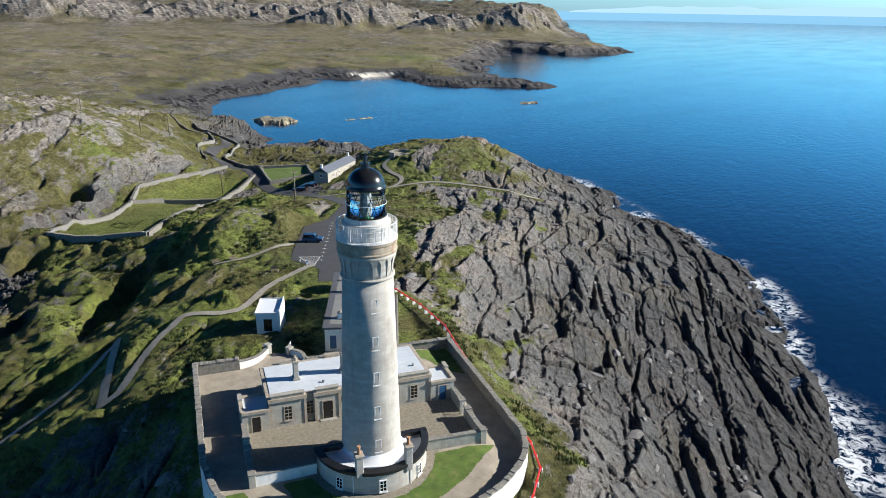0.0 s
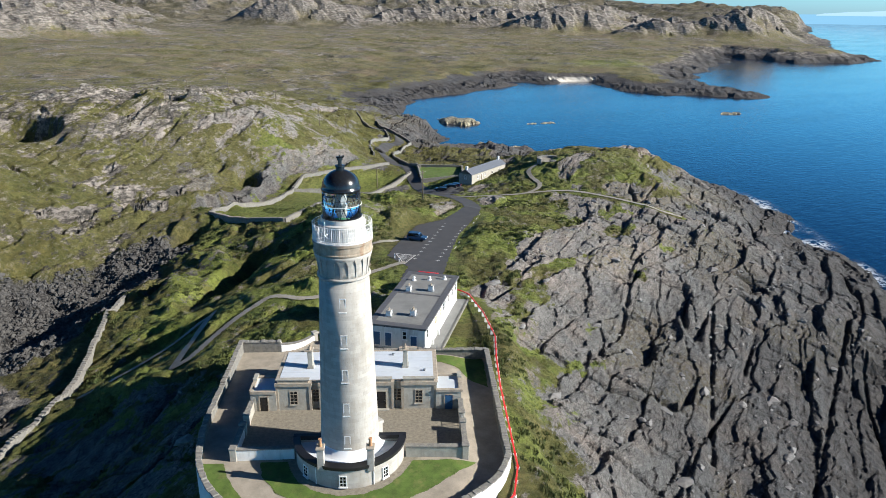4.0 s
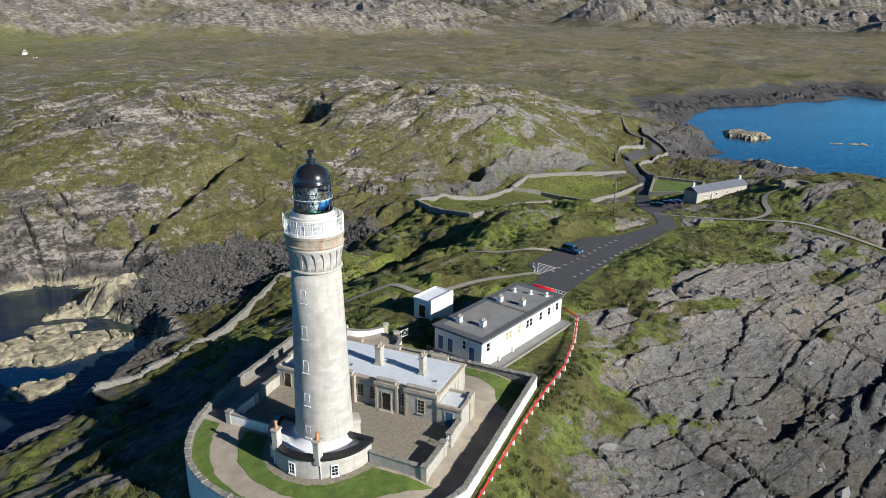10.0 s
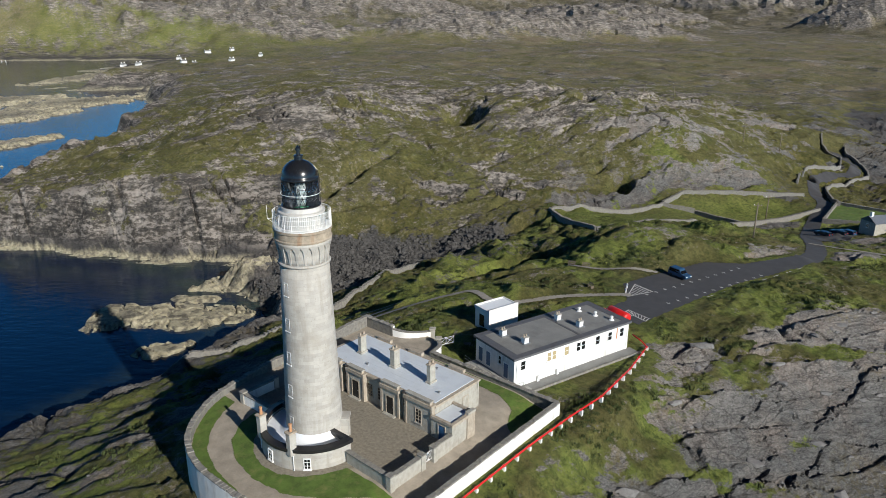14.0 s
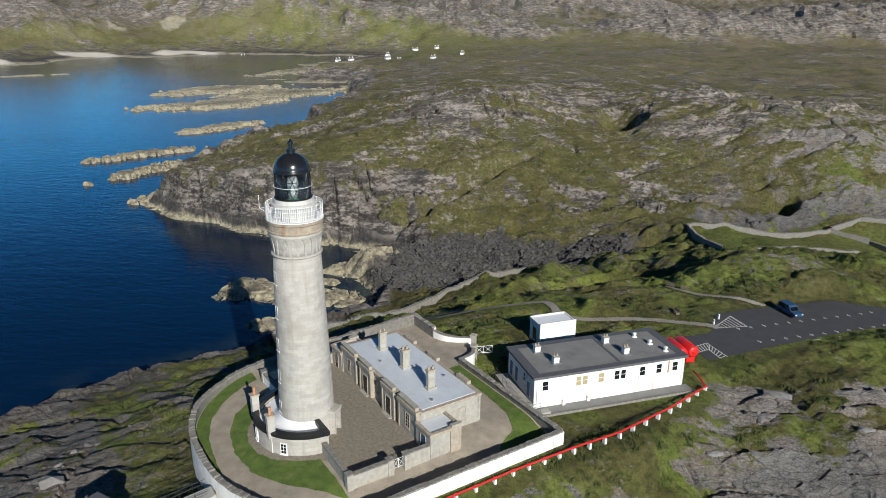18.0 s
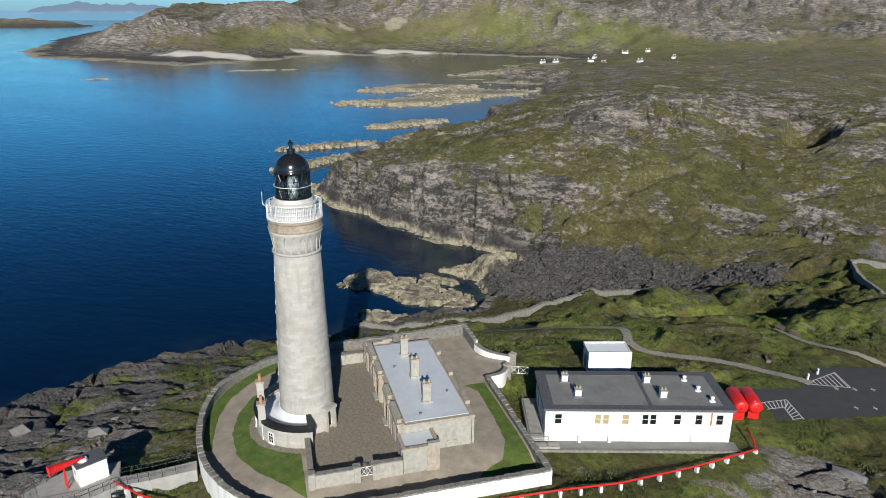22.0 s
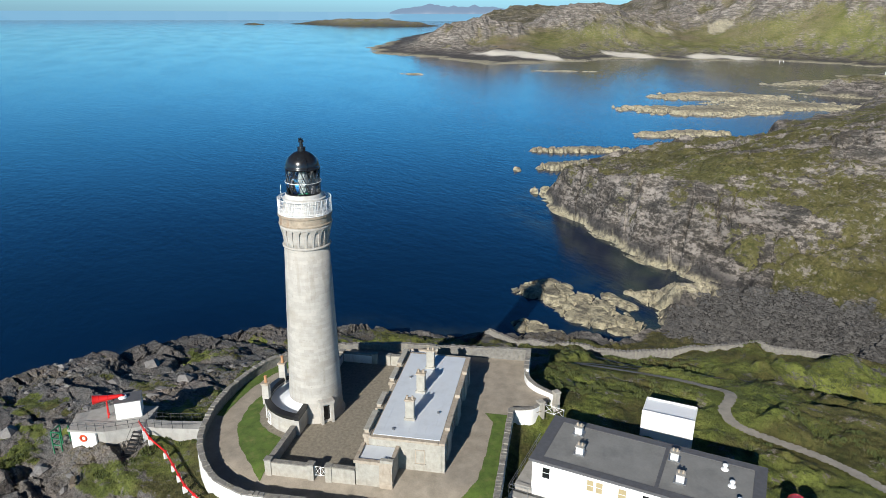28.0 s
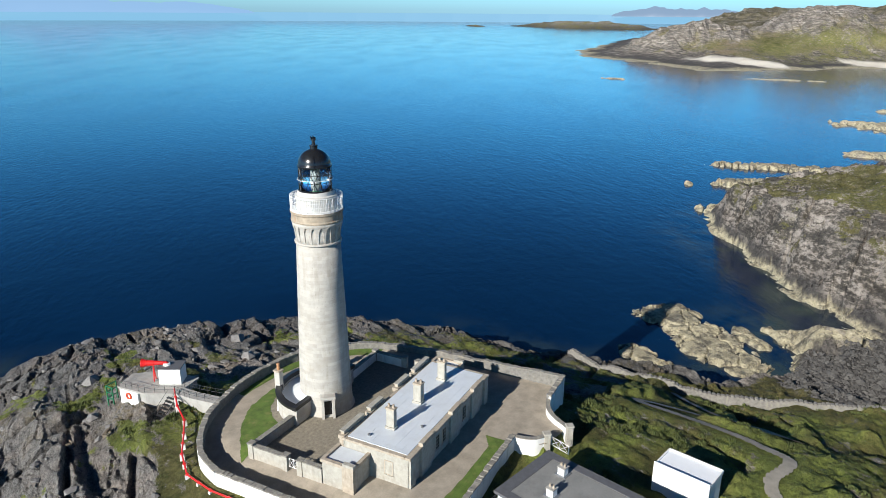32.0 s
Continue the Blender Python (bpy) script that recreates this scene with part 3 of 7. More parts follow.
    bare = np.maximum(bare, step(6, 18, -y - 8 + 4 * fbm(x / 12, y / 12, 3, 24)) * (0.40 + 0.8 * step(-0.3, 0.15, fbm(along / 12, across / 7, 4, 25))) * (near < 240))
    rock = np.maximum(np.maximum(np.maximum(slope_band, bare) * (coast > -30), outcrop * np.where((near < 105) & (x < 12), 0.42, 0.75) * (1 - far)), crag)
    bay = (1 - step(16, 46, coast + 14 * fbm(x / 40, y / 40, 4, 49))) * np.where(x > -12, step(225, 250, y), step(370, 420, y)) * (x > -80) * (near < 1600)
    rock = np.maximum(rock, 1.1 * bay)
    rock = np.maximum(rock, 0.95 * (1 - step(7, 15, coast + 5 * fbm(x / 8, y / 8, 3, 65))) * (near < 160) * (x < -10) * (y < 40))
    rock = np.maximum(rock, (0.50 + 0.42 * fbm(along / 10, across / 5, 4, 64)) * (near < 160) * step(18, 22, -x) * (y < 28))
    rock = np.where(far > 0.5, np.maximum(rock, 0.20 + 0.20 * step(-0.1, 0.30, fbm(x / 90, y / 60, 4, 46)) + (0.6 * step(0.7, 1.5, hump) + 0.6 * step(0.7, 1.4, knob)) * (0.14 + 0.36 * step(0.1, 0.6, hilly)) + 0.10 * step(0.1, 0.5, hilly)), rock)
    relief = np.zeros_like(z)
    close = detail > 0
    if close.any():
        relief[close] = bed_relief(x[close], y[close], along[close], across[close])
    strong = np.clip(rock * 1.15, 0, 1) * np.clip(step(-10, 4, coast), 0, 1) * (1 - 0.6 * far)
    strong = strong * np.where(coast < 6, 0.45 + 0.55 * step(0, 6, coast), 1)
    yard = edge_distance(x, y, YARD)
    calm = np.where(x > 16, 1 - step(-1.0, 4.0, -yard), 1 - step(-0.5, 0.45, -yard))
    lot = 1 - step(0.5, 4.5, -edge_distance(x, y, LOT))
    house = 1 - step(0.3, 3.5, np.maximum(np.abs((x - 7.6) * 0.963 - (y - 38.6) * 0.269) - 6.2, np.abs((x - 7.6) * 0.269 + (y - 38.6) * 0.963) - 12.5))
    roads = 1 - step(1.8, 5.0, line_distance(x, y, ROAD))
    tracks = 1 - step(1.2, 3.0, np.minimum.reduce([line_distance(x, y, p) for p in TRACKS]))
    plot = step(-2, 1, 11 - np.maximum(np.abs(x - 18), np.abs(y - 204)))
    keep = (1 - np.maximum.reduce([calm, lot, house, roads, plot])) * (1 - 0.95 * tracks) * (1 - 0.9 * field)
    grassy = 1.0 * fbm(x / 8, y / 8, 4, 61, 0.55) + 0.5 * fbm(x / 2.0, y / 2.0, 3, 63, 0.6)
    rough = (1 - step(2, 12, x)) * step(40, 60, y) * (1 - step(150, 180, y)) + step(24, 32, -x) * (1 - step(40, 60, y))
    grassy = grassy + np.clip(rough, 0, 1) * 1.5 * step(0.05, 0.35, fbm(x / 13, y / 13, 4, 78))
    z = z + keep * detail * (strong * relief + (1 - strong) * grassy * np.clip(step(0, 6, coast), 0, 1))
    berm = 1 - step(1.0, 6.0, line_distance(x, y, PIPE))
    z = z + (np.interp(y, [-21, -16, -10, -2, 16, 31, 42, 51], [-1.9, -2.9, -2.5, -1.9, -1.75, -1.75, -2.1, -2.6]) - z) * berm * (1 - calm)
    z = z + (yard_height(x, y) - z) * calm
    z = z + bay * step(330, 430, near) * 2.2 * (ridged(along / 22, across / 12, 4, 57, 0.6) - 0.9) * step(0, 14, coast)
    z = z + (-2.3 - z) * house * (1 - calm)
    z = z + (lot_height(x, y) - z) * lot * (1 - house)
    rock = np.maximum(np.maximum(rock, 0.32 + 0.12 * fbm(x / 9, y / 9, 3, 62)) * keep, pale * 1.2)
    umber = np.maximum(step(0, 30, -x - 50) * (1 - 0.2 * far), 0.9 * step(0.3, 0.7, far) * (1 - bay))
    wet = (1 - step(SEA + 2.0, SEA + 7.0 - 1.5 * ((y > 235) & (x > -20)), z + 3.0 * fbm(x / 12, y / 12, 4, 71))) * step(-30, 0, coast + 30 * (pale > 0))
    rim = (1 - step(SEA + 0.9, SEA + 2.1, z + 1.2 * fbm(x / 15, y / 15, 3, 73))) * (x < -60) * (1 - step(1500, 1800, near))
    pale = np.maximum(pale * (near < 1600), rim)
    shingle = np.exp(-((x + 80) / 22) ** 2 - ((y - 80) / 26) ** 2) * 1.8 + 0.9 * np.exp(-((x + 62) / 14) ** 2 - ((y - 116) / 14) ** 2)
    shingle = step(0.45, 0.75, np.clip(shingle, 0, 1) + 0.3 * fbm(x / 9, y / 9, 3, 75)) * (z < -15)
    sand = np.zeros_like(z)
    for bx, by, ba, bb, turn in BEACHES:
        c, s = math.cos(turn), math.sin(turn)
        q = np.hypot(((x - bx) * c + (y - by) * s) / ba, (-(x - bx) * s + (y - by) * c) / bb)
        sand = np.maximum(sand, 1 - step(0.75, 1.1, q + 0.3 * fbm(x / 30, y / 30, 3, 77)))
    turf = (0.10 + 0.85 * step(-0.28, 0.22, fbm(x / 15, y / 15, 5, 81, 0.6))) * (1 - step(125, 190, near)) * step(-58, -44, x)
    turf = np.maximum(turf, (0.02 + 0.12 * step(-0.1, 0.35, fbm(x / 30, y / 30, 4, 82))) * (1 - step(350, 600, near)) * step(58, 100, near))
    turf = np.maximum(turf, 0.62 * np.exp(-(((x + 1080) / 330) ** 2) - ((y - 600) / 300) ** 2) * (0.6 + 0.4 * step(-0.2, 0.2, fbm(x / 80, y / 80, 4, 85))))
    turf = np.maximum(turf, 0.5 * np.exp(-(((x + 1250) / 260) ** 2) - ((y - 1050) / 220) ** 2))
    turf = np.maximum(turf, 0.85 * field)
    turf = np.maximum(turf, 0.7 * np.exp(-(((x - 235) / 60) ** 2) - ((y - 800) / 40) ** 2))
    sand = sand * (1 - step(np.where(x < -700, SEA + 9.0, SEA + 2.5), np.where(x < -700, SEA + 13.0, SEA + 4.5), z)) * (z > SEA - 1)
    strand = step(700, 900, near) * (x < -700) * (1 - step(120, 240, coast + 40 * fbm(x / 60, y / 60, 3, 83))) * step(-40, 60, y + 60)
    rock, turf = rock * (1 - 0.45 * strand * (z > SEA + 3)), np.maximum(turf, 0.30 * strand)
    scree = np.maximum(np.exp(-(((x + 1330) / 34) ** 2) - ((y - 290) / 26) ** 2), np.exp(-(((x + 1330) / 26) ** 2) - ((y - 190) / 16) ** 2)) + 0.3 * fbm(x / 14, y / 14, 3, 84)
    pale = np.maximum(pale, step(0.4, 0.6, scree) * (x < -1200))
    rock = np.maximum(rock, pale * (x < -1200))
    # grows with distance alone, bringing in the haze-paled moor colour
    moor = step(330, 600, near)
    heights = step(1150, 1900, near) * (1 - np.clip(turf * 1.6, 0, 1))
    return z, dict(heights=heights, moor=moor, rock=rock, sand=sand, turf=turf, shingle=shingle, umber=umber, wet=wet, pale=pale)


def yard_height(x, y):
    return -0.1 - 0.75 * step(11, 16, x) - 0.5 * step(3, 11, -y)


def lot_height(x, y):
    return -2.3 - 0.022 * (y - 62)


ROAD = [(22, 108), (23.5, 120), (22, 132), (18, 146), (14, 160), (10, 180), (7, 200), (5, 217), (-3, 238), (-8, 257), (-6, 270), (0.6, 284), (-4, 300), (-14, 316), (-18, 329), (-40, 352), (-70, 420), (-110, 520)]
TRACKS = [
    [(5, 69), (-3.5, 62.5), (-7.5, 56.5), (-10.3, 52.4), (-13.6, 51.6), (-16.5, 52.8), (-19.3, 53.4), (-21.3, 50.6), (-24, 46.5), (-26.5, 40.5), (-28.6, 34.5), (-31, 33)],
    [(3.4, 84.5), (-3.5, 80.6), (-9, 78.8), (-13, 78.8)],
    [(19, 140), (30, 141), (41.5, 141.4), (47.5, 149), (46.5, 160), (47, 169), (51, 175)],
    [(41.5, 141.4), (55, 141.4), (66.7, 134), (76, 126), (84, 124)],
    [(-30.4, 55), (-33.5, 48), (-37.5, 43), (-42.5, 39.8), (-48, 36)],
    [(-30.4, 55), (-30.8, 46), (-31, 33)],
]
PIPE = [(17.3, 50.7), (19.0, 41.5), (19.9, 31.4), (19.3, 24.6), (18.9, 16.0), (18.85, 6.0), (18.8, -1.5), (17.8, -6.0), (15.0, -9.8), (11.5, -13.2), (9.2, -15.5)]
BEACHES = [(175, 692, 34, 11, 0.2), (-1060, -50, 80, 30, 1.15), (-1155, 122, 46, 26, 1.2), (-1145, 265, 60, 26, 1.6), (-905, 356, 60, 26, 0.3), (-960, 480, 50, 9, 0.8), (520, 1180, 20, 30, 0.3)]


def rungs(fine, first, last, outer, dense):
    """Grid lines: even steps inside the dense stretches, widening outwards."""
    v = [first]
    while v[-1] < last:
        d = dense(v[-1])
        v.append(v[-1] + d)
    low, high, d = [first], [v[-1]], fine
    while low[-1] > -outer:
        d = min(d * 1.035, 70)
        low.append(low[-1] - d)
    d = fine
    while high[-1] < outer:
        d = min(d * 1.035, 70)
        high.append(high[-1] + d)
    return np.array(low[:0:-1] + v + high[1:])


def sheet(name, grids, material):
    """One mesh out of several grids of (x, y, z, masks)."""
    co, quads, n = [], [], 0
    for X, Y, Z, _ in grids:
        rows, cols = X.shape
        i = np.arange(rows * cols).reshape(rows, cols) + n
        quads.append(np.stack([i[:-1, :-1], i[:-1, 1:], i[1:, 1:], i[1:, :-1]], -1).reshape(-1, 4))
        co.append(np.stack([X, Y, Z], -1).reshape(-1, 3))
        n += rows * cols
    co, quads = np.concatenate(co), np.concatenate(quads)
    me = bpy.data.meshes.new(name)
    me.vertices.add(n)
    me.vertices.foreach_set("co", co.astype(np.float32).ravel())
    me.loops.add(quads.size)
    me.loops.foreach_set("vertex_index", quads.astype(np.int32).ravel())
    me.polygons.add(len(quads))
    me.polygons.foreach_set("loop_start", np.arange(0, quads.size, 4, dtype=np.int32))
    me.polygons.foreach_set("loop_total", np.full(len(quads), 4, dtype=np.int32))
    me.update(calc_edges=True)
    flat = np.zeros(len(quads), bool)
    if "rock" in grids[0][3]:
        # bare rock breaks in flat faces, turf and far ground roll
        stony = grids[0][3]["rock"].ravel()
        k = (grids[0][0].shape[0] - 1) * (grids[0][0].shape[1] - 1)
        flat[:k] = stony[quads[:k]].mean(1) > 0.62
        if len(grids) > 1:
            stony = np.concatenate([g[3]["rock"].ravel() for g in grids])
            flat[k:] = stony[quads[k:]].mean(1) > 0.45
    me.polygons.foreach_set("use_smooth", ~flat)
    for key in grids[0][3]:
        v = np.concatenate([g[3][key].ravel() for g in grids])
        me.attributes.new(key, "FLOAT", "POINT").data.foreach_set("value", v.astype(np.float32))
    me.materials.append(material)
    return new(name, me)


def ground():
    gx = rungs(1.2, -250, 150, 420, lambda v: 0.42 if -32 < v < 105 else (0.62 if v > -135 else 0.95))
    gy = rungs(1.2, -96, 335, 420, lambda v: 0.42 if -60 < v < 112 else (0.62 if v < 235 else 0.95))
    gx, gy = gx[(gx > -345) & (gx < 330)], gy[(gy > -180) & (gy < 400)]
    X, Y = np.meshgrid(gx, gy)
    home = (X, Y, *land(X, Y))
    # beyond it the land fans out to the horizon
    r = 300.0 * 1.0078 ** np.arange(361)
    a = np.radians(np.arange(16.0, 246.0, 0.29))
    R, A = np.meshgrid(r, a)
    X, Y = R * np.cos(A), 60 + R * np.sin(A)
    Z, masks = land(X, Y)
    inside = (X > gx[0]) & (X < gx[-1]) & (Y > gy[0]) & (Y < gy[-1])
    away = (X, Y, Z - 3.0 * inside, masks)
    tagged(sheet("ground", [home, away], M_GROUND), "grassy rocky headland with bare grey rock slopes and moorland", "ground", kind="structure")


ground()

sx_ = rungs(3.0, -150, 180, 4990, lambda v: 3.0)
sy_ = rungs(3.0, -120, 330, 4990, lambda v: 3.0)
SX, SY = np.meshgrid(sx_, sy_)
shore = -edge_distance(SX, SY, COAST)
foam = step(0.25, 0.6, np.exp(-((SX - 92) / 14) ** 2 - ((SY - 14) / 20) ** 2)) * (1 - step(2, 13, shore))
foam = np.maximum(foam, (1 - step(0.0, 4.5, shore)) * (SX > 40) * (SY < 230) * step(-0.1, 0.25, gnoise(SX / 14, SY / 14, 92)))
shoal = (1 - step(2, 26, shore)) * (SX < 0) * (1 - step(600, 900, np.hypot(SX, SY)))
tagged(sheet("water", [(SX, SY, np.full(SX.shape, SEA), dict(foam=foam, shoal=shoal))], M_SEA), "calm deep blue sea with fine ripples", "sea", kind="structure")


# ---------------------------------------------------------------- building blocks
def part(name, bm, material, parent=None, label="", smooth=False):
    me = bpy.data.meshes.new(name)
    bm.normal_update()
    bm.to_mesh(me)
    bm.free()
    me.materials.append(material)
    if smooth:
        me.polygons.foreach_set("use_smooth", np.ones(len(me.polygons), bool))
    ob = new(name, me)
    if parent is not None:
        ob.parent = parent
    if label:
        ob["label"] = label
    return ob


def thing(name, label, category, m=None, group="", kind=""):
    ob = new(name)
    ob.empty_display_size = 0.5
    if m is not None:
        ob.matrix_basis = m
    return tagged(ob, label, category, group, kind)


def again(ob, name, m, parent):
    """Another piece on the same mesh."""
    o = new(name, ob.data)
    o.parent = parent
    o.matrix_basis = m
    return o


def box(bm, x0, y0, z0, x1, y1, z1, m=None):
    pts = ((x0, y0, z0), (x1, y0, z0), (x1, y1, z0), (x0, y1, z0), (x0, y0, z1), (x1, y0, z1), (x1, y1, z1), (x0, y1, z1))
    v = [bm.verts.new(m @ Vector(p) if m is not None else p) for p in pts]
    for f in ((3, 2, 1, 0), (4, 5, 6, 7), (0, 1, 5, 4), (1, 2, 6, 5), (2, 3, 7, 6), (3, 0, 4, 7)):
        bm.faces.new([v[i] for i in f])
    return bm


def cube(x0, y0, z0, x1, y1, z1, m=None, bevel=0.0):
    bm = box(bmesh.new(), x0, y0, z0, x1, y1, z1, m)
    if bevel:
        bmesh.ops.bevel(bm, geom=bm.edges[:], offset=bevel, segments=1, affect="EDGES")
    return bm


def lathe(profile, seg=48, a0=0.0, a1=360.0, bm=None, m=None, close=False):
    """Turns a profile of (radius, height) about z."""
    bm = bm or bmesh.new()
    full = abs(a1 - a0) >= 359.9
    angles = [radians(a0 + (a1 - a0) * k / seg) for k in range(seg if full else seg + 1)]
    rings = []
    for r, z in profile:
        ring = [bm.verts.new((r * math.cos(a), r * math.sin(a), z)) for a in angles]
        rings.append(ring)
    pairs = list(zip(rings, rings[1:])) + ([(rings[-1], rings[0])] if close else [])
    for low, high in pairs:
        for k in range(len(angles) if full else len(angles) - 1):
            j = (k + 1) % len(angles)
            bm.faces.new((low[k], low[j], high[j], high[k]))
    if not close:
        if full:
            bm.faces.new(rings[0][::-1])
            bm.faces.new(rings[-1])
    elif not full:
        bm.faces.new([r[0] for r in rings][::-1])
        bm.faces.new([r[-1] for r in rings])
    if m is not None:
        bmesh.ops.transform(bm, matrix=m, verts=bm.verts)
    return bm


def tube(points, radius, seg=8, bm=None, closed=False):
    """A round bar along points."""
    bm = bm or bmesh.new()
    pts = [Vector(p) for p in points]
    rings = []
    for k, p in enumerate(pts):
        a = pts[k - 1] if k or closed else p
        b = pts[(k + 1) % len(pts)] if k < len(pts) - 1 or closed else p
        d = (b - a).normalized()
        side = d.cross(Vector((0, 0, 1)))
        side = side.normalized() if side.length > 1e-4 else Vector((1, 0, 0))
        up = side.cross(d)
        rings.append([bm.verts.new(p + radius * (math.cos(q) * side + math.sin(q) * up)) for q in (2 * math.pi * i / seg for i in range(seg))])
    for low, high in zip(rings, rings[1:] + (rings[:1] if closed else [])):
        for k in range(seg):
            j = (k + 1) % seg
            bm.faces.new((low[k], high[k], high[j], low[j]))
    if not closed:
        bm.faces.new(rings[0])
        bm.faces.new(rings[-1][::-1])
    return bm


def smooth_line(pts, per=4, closed=False):
    """Catmull-Rom through the given points."""
    out, n = [], len(pts)
    for k in range(n if closed else n - 1):
        p = [np.array(pts[(k + j) % n] if closed else pts[min(max(k + j, 0), n - 1)], float) for j in (-1, 0, 1, 2)]
        for i in range(per):
            u = i / per
            out.append(0.5 * (2 * p[1] + (p[2] - p[0]) * u + (2 * p[0] - 5 * p[1] + 4 * p[2] - p[3]) * u * u + (3 * p[1] - p[0] - 3 * p[2] + p[3]) * u**3))
    if not closed:
        out.append(np.array(pts[-1], float))
    return [tuple(p) for p in out]


def strip(line, half_in, half_out, low, high, bm=None, batter=0.0):
    """A wall along a line of (x, y): from half_out on the right hand to half_in on the left; low and high give heights by index."""
    bm = bm or bmesh.new()
    rows = []
    for k, p in enumerate(line):
        a, b = line[max(k - 1, 0)], line[min(k + 1, len(line) - 1)]
        d = Vector((b[0] - a[0], b[1] - a[1], 0)).normalized()
        n = Vector((-d.y, d.x, 0))
        q = Vector((p[0], p[1], 0))
        z0, z1 = low(k, p), high(k, p)
        rows.append([bm.verts.new(q + n * o + Vector((0, 0, z))) for o, z in ((-half_out - batter, z0), (half_in + batter, z0), (half_in, z1), (-half_out, z1))])
    for r, s in zip(rows, rows[1:]):
        for i in range(4):
            j = (i + 1) % 4
            bm.faces.new((r[i], r[j], s[j], s[i]))
    bm.faces.new(rows[0][::-1])
    bm.faces.new(rows[-1])
    return bm


def ground_at(x, y):
    return float(land(np.array([float(x)]), np.array([float(y)]))[0][0])


def ground_many(pts):
    a = np.array(pts, float)
    return land(a[:, 0], a[:, 1])[0]


def drape(name, inside, bounds, cell, lift, material, label, category, height=None):
    """A thin sheet on the ground wherever inside(x, y), a distance, is positive; its rim lies on the outline."""
    gx, gy = np.arange(bounds[0], bounds[2], cell), np.arange(bounds[1], bounds[3], cell)
    X, Y = np.meshgrid(gx, gy)
    D = inside(X, Y)
    e = 0.05
    dx, dy = (inside(X + e, Y) - D) / e, (inside(X, Y + e) - D) / e
    rim = (D < 0) & (D > -1.5 * cell)
    X, Y = np.where(rim, X - dx * D, X), np.where(rim, Y - dy * D, Y)
    ok = D > -1.5 * cell
    Z = (height(X, Y) if height else land(X, Y)[0]) + lift
    i = np.arange(X.size).reshape(X.shape)
    keep = (D[:-1, :-1] > -0.6 * cell) & (D[1:, 1:] > -0.6 * cell) & (D[:-1, 1:] > -0.6 * cell) & (D[1:, :-1] > -0.6 * cell)
    quads = np.stack([i[:-1, :-1], i[:-1, 1:], i[1:, 1:], i[1:, :-1]], -1)[keep]
    used, inv = np.unique(quads, return_inverse=True)
    me = bpy.data.meshes.new(name)
    co = np.stack([X, Y, Z], -1).reshape(-1, 3)[used]
    me.from_pydata(co.tolist(), [], inv.reshape(-1, 4).tolist())
    me.polygons.foreach_set("use_smooth", np.ones(len(me.polygons), bool))
    me.materials.append(material)
    return tagged(new(name, me), label, category, kind="structure")


def on_wall(ax, ay, bx, by, z=0.0):
    """The frame of a wall seen from outside: x from a to b, y outwards (to the right of the way from a to b), z up."""
    d = Vector((bx - ax, by - ay, 0)).normalized()
    n = Vector((d.y, -d.x, 0))
    return Matrix(((d.x, n.x, 0, ax), (d.y, n.y, 0, ay), (0, 0, 1, z), (0, 0, 0, 1)))


def window(parent, m, s, z, w, h, bars=(1, 1), frame=None, glass=None, sill=None, proud=0.05, name="window"):
    """A window on a wall frame: surround, pane, glazing bars and sill."""
    fm, gm, sm = frame or M_WHITE, glass or M_PANE, sill or M_WHITE
    bm = bmesh.new()
    t = 0.09
    for x0, z0, x1, z1 in ((s - w / 2, z - h / 2, s - w / 2 + t, z + h / 2), (s + w / 2 - t, z - h / 2, s + w / 2, z + h / 2),
                           (s - w / 2 + t, z + h / 2 - t, s + w / 2 - t, z + h / 2), (s - w / 2 + t, z - h / 2, s + w / 2 - t, z - h / 2 + t)):
        box(bm, x0, -0.05, z0, x1, proud, z1, m)
    win = part(name, bm, fm, parent)
    bm = box(bmesh.new(), s - w / 2 + t, -0.04, z - h / 2 + t, s + w / 2 - t, proud - 0.035, z + h / 2 - t, m)
    part("pane", bm, gm, win)
    bm = bmesh.new()
    for k in range(1, bars[0] + 1):
        x = s - w / 2 + w * k / (bars[0] + 1)
        box(bm, x - 0.025, 0, z - h / 2 + t, x + 0.025, proud - 0.012, z + h / 2 - t, m)
    for k in range(1, bars[1] + 1):
        q = z - h / 2 + h * k / (bars[1] + 1)
        box(bm, s - w / 2 + t, 0, q - 0.025, s + w / 2 - t, proud - 0.012, q + 0.025, m)
    if bm.verts:
        part("glazing_bar", bm, fm, win)
    else:
        bm.free()
    part("sill", box(bmesh.new(), s - w / 2 - 0.08, -0.03, z - h / 2 - 0.12, s + w / 2 + 0.08, proud + 0.08, z - h / 2 - 0.003, m), sm, win)
    return win


def door(parent, m, s, z, w, h, leaf, frame=None, name="door"):
    bm = bmesh.new()
    t = 0.12
    for x0, z0, x1, z1 in ((s - w / 2 - t, z, s - w / 2, z + h + t), (s + w / 2, z, s + w / 2 + t, z + h + t), (s - w / 2, z + h, s + w / 2, z + h + t)):
        box(bm, x0, -0.05, z0, x1, 0.07, z1, m)
    d = part(name, box(bmesh.new(), s - w / 2, -0.04, z, s + w / 2, 0.02, z + h, m), leaf, parent)
    part("door_frame", bm, frame or M_WHITE, d)
    bm = bmesh.new()
    for q in (0.12, 0.56):
        box(bm, s - w * 0.36, 0.02, z + h * q, s + w * 0.36, 0.035, z + h * (q + 0.34), m)
    part("door_panel", bm, leaf, d)
    part("door_handle", box(bmesh.new(), s + w * 0.38, 0.02, z + h * 0.47, s + w * 0.44, 0.08, z + h * 0.51, m), M_METAL, d)
    return d


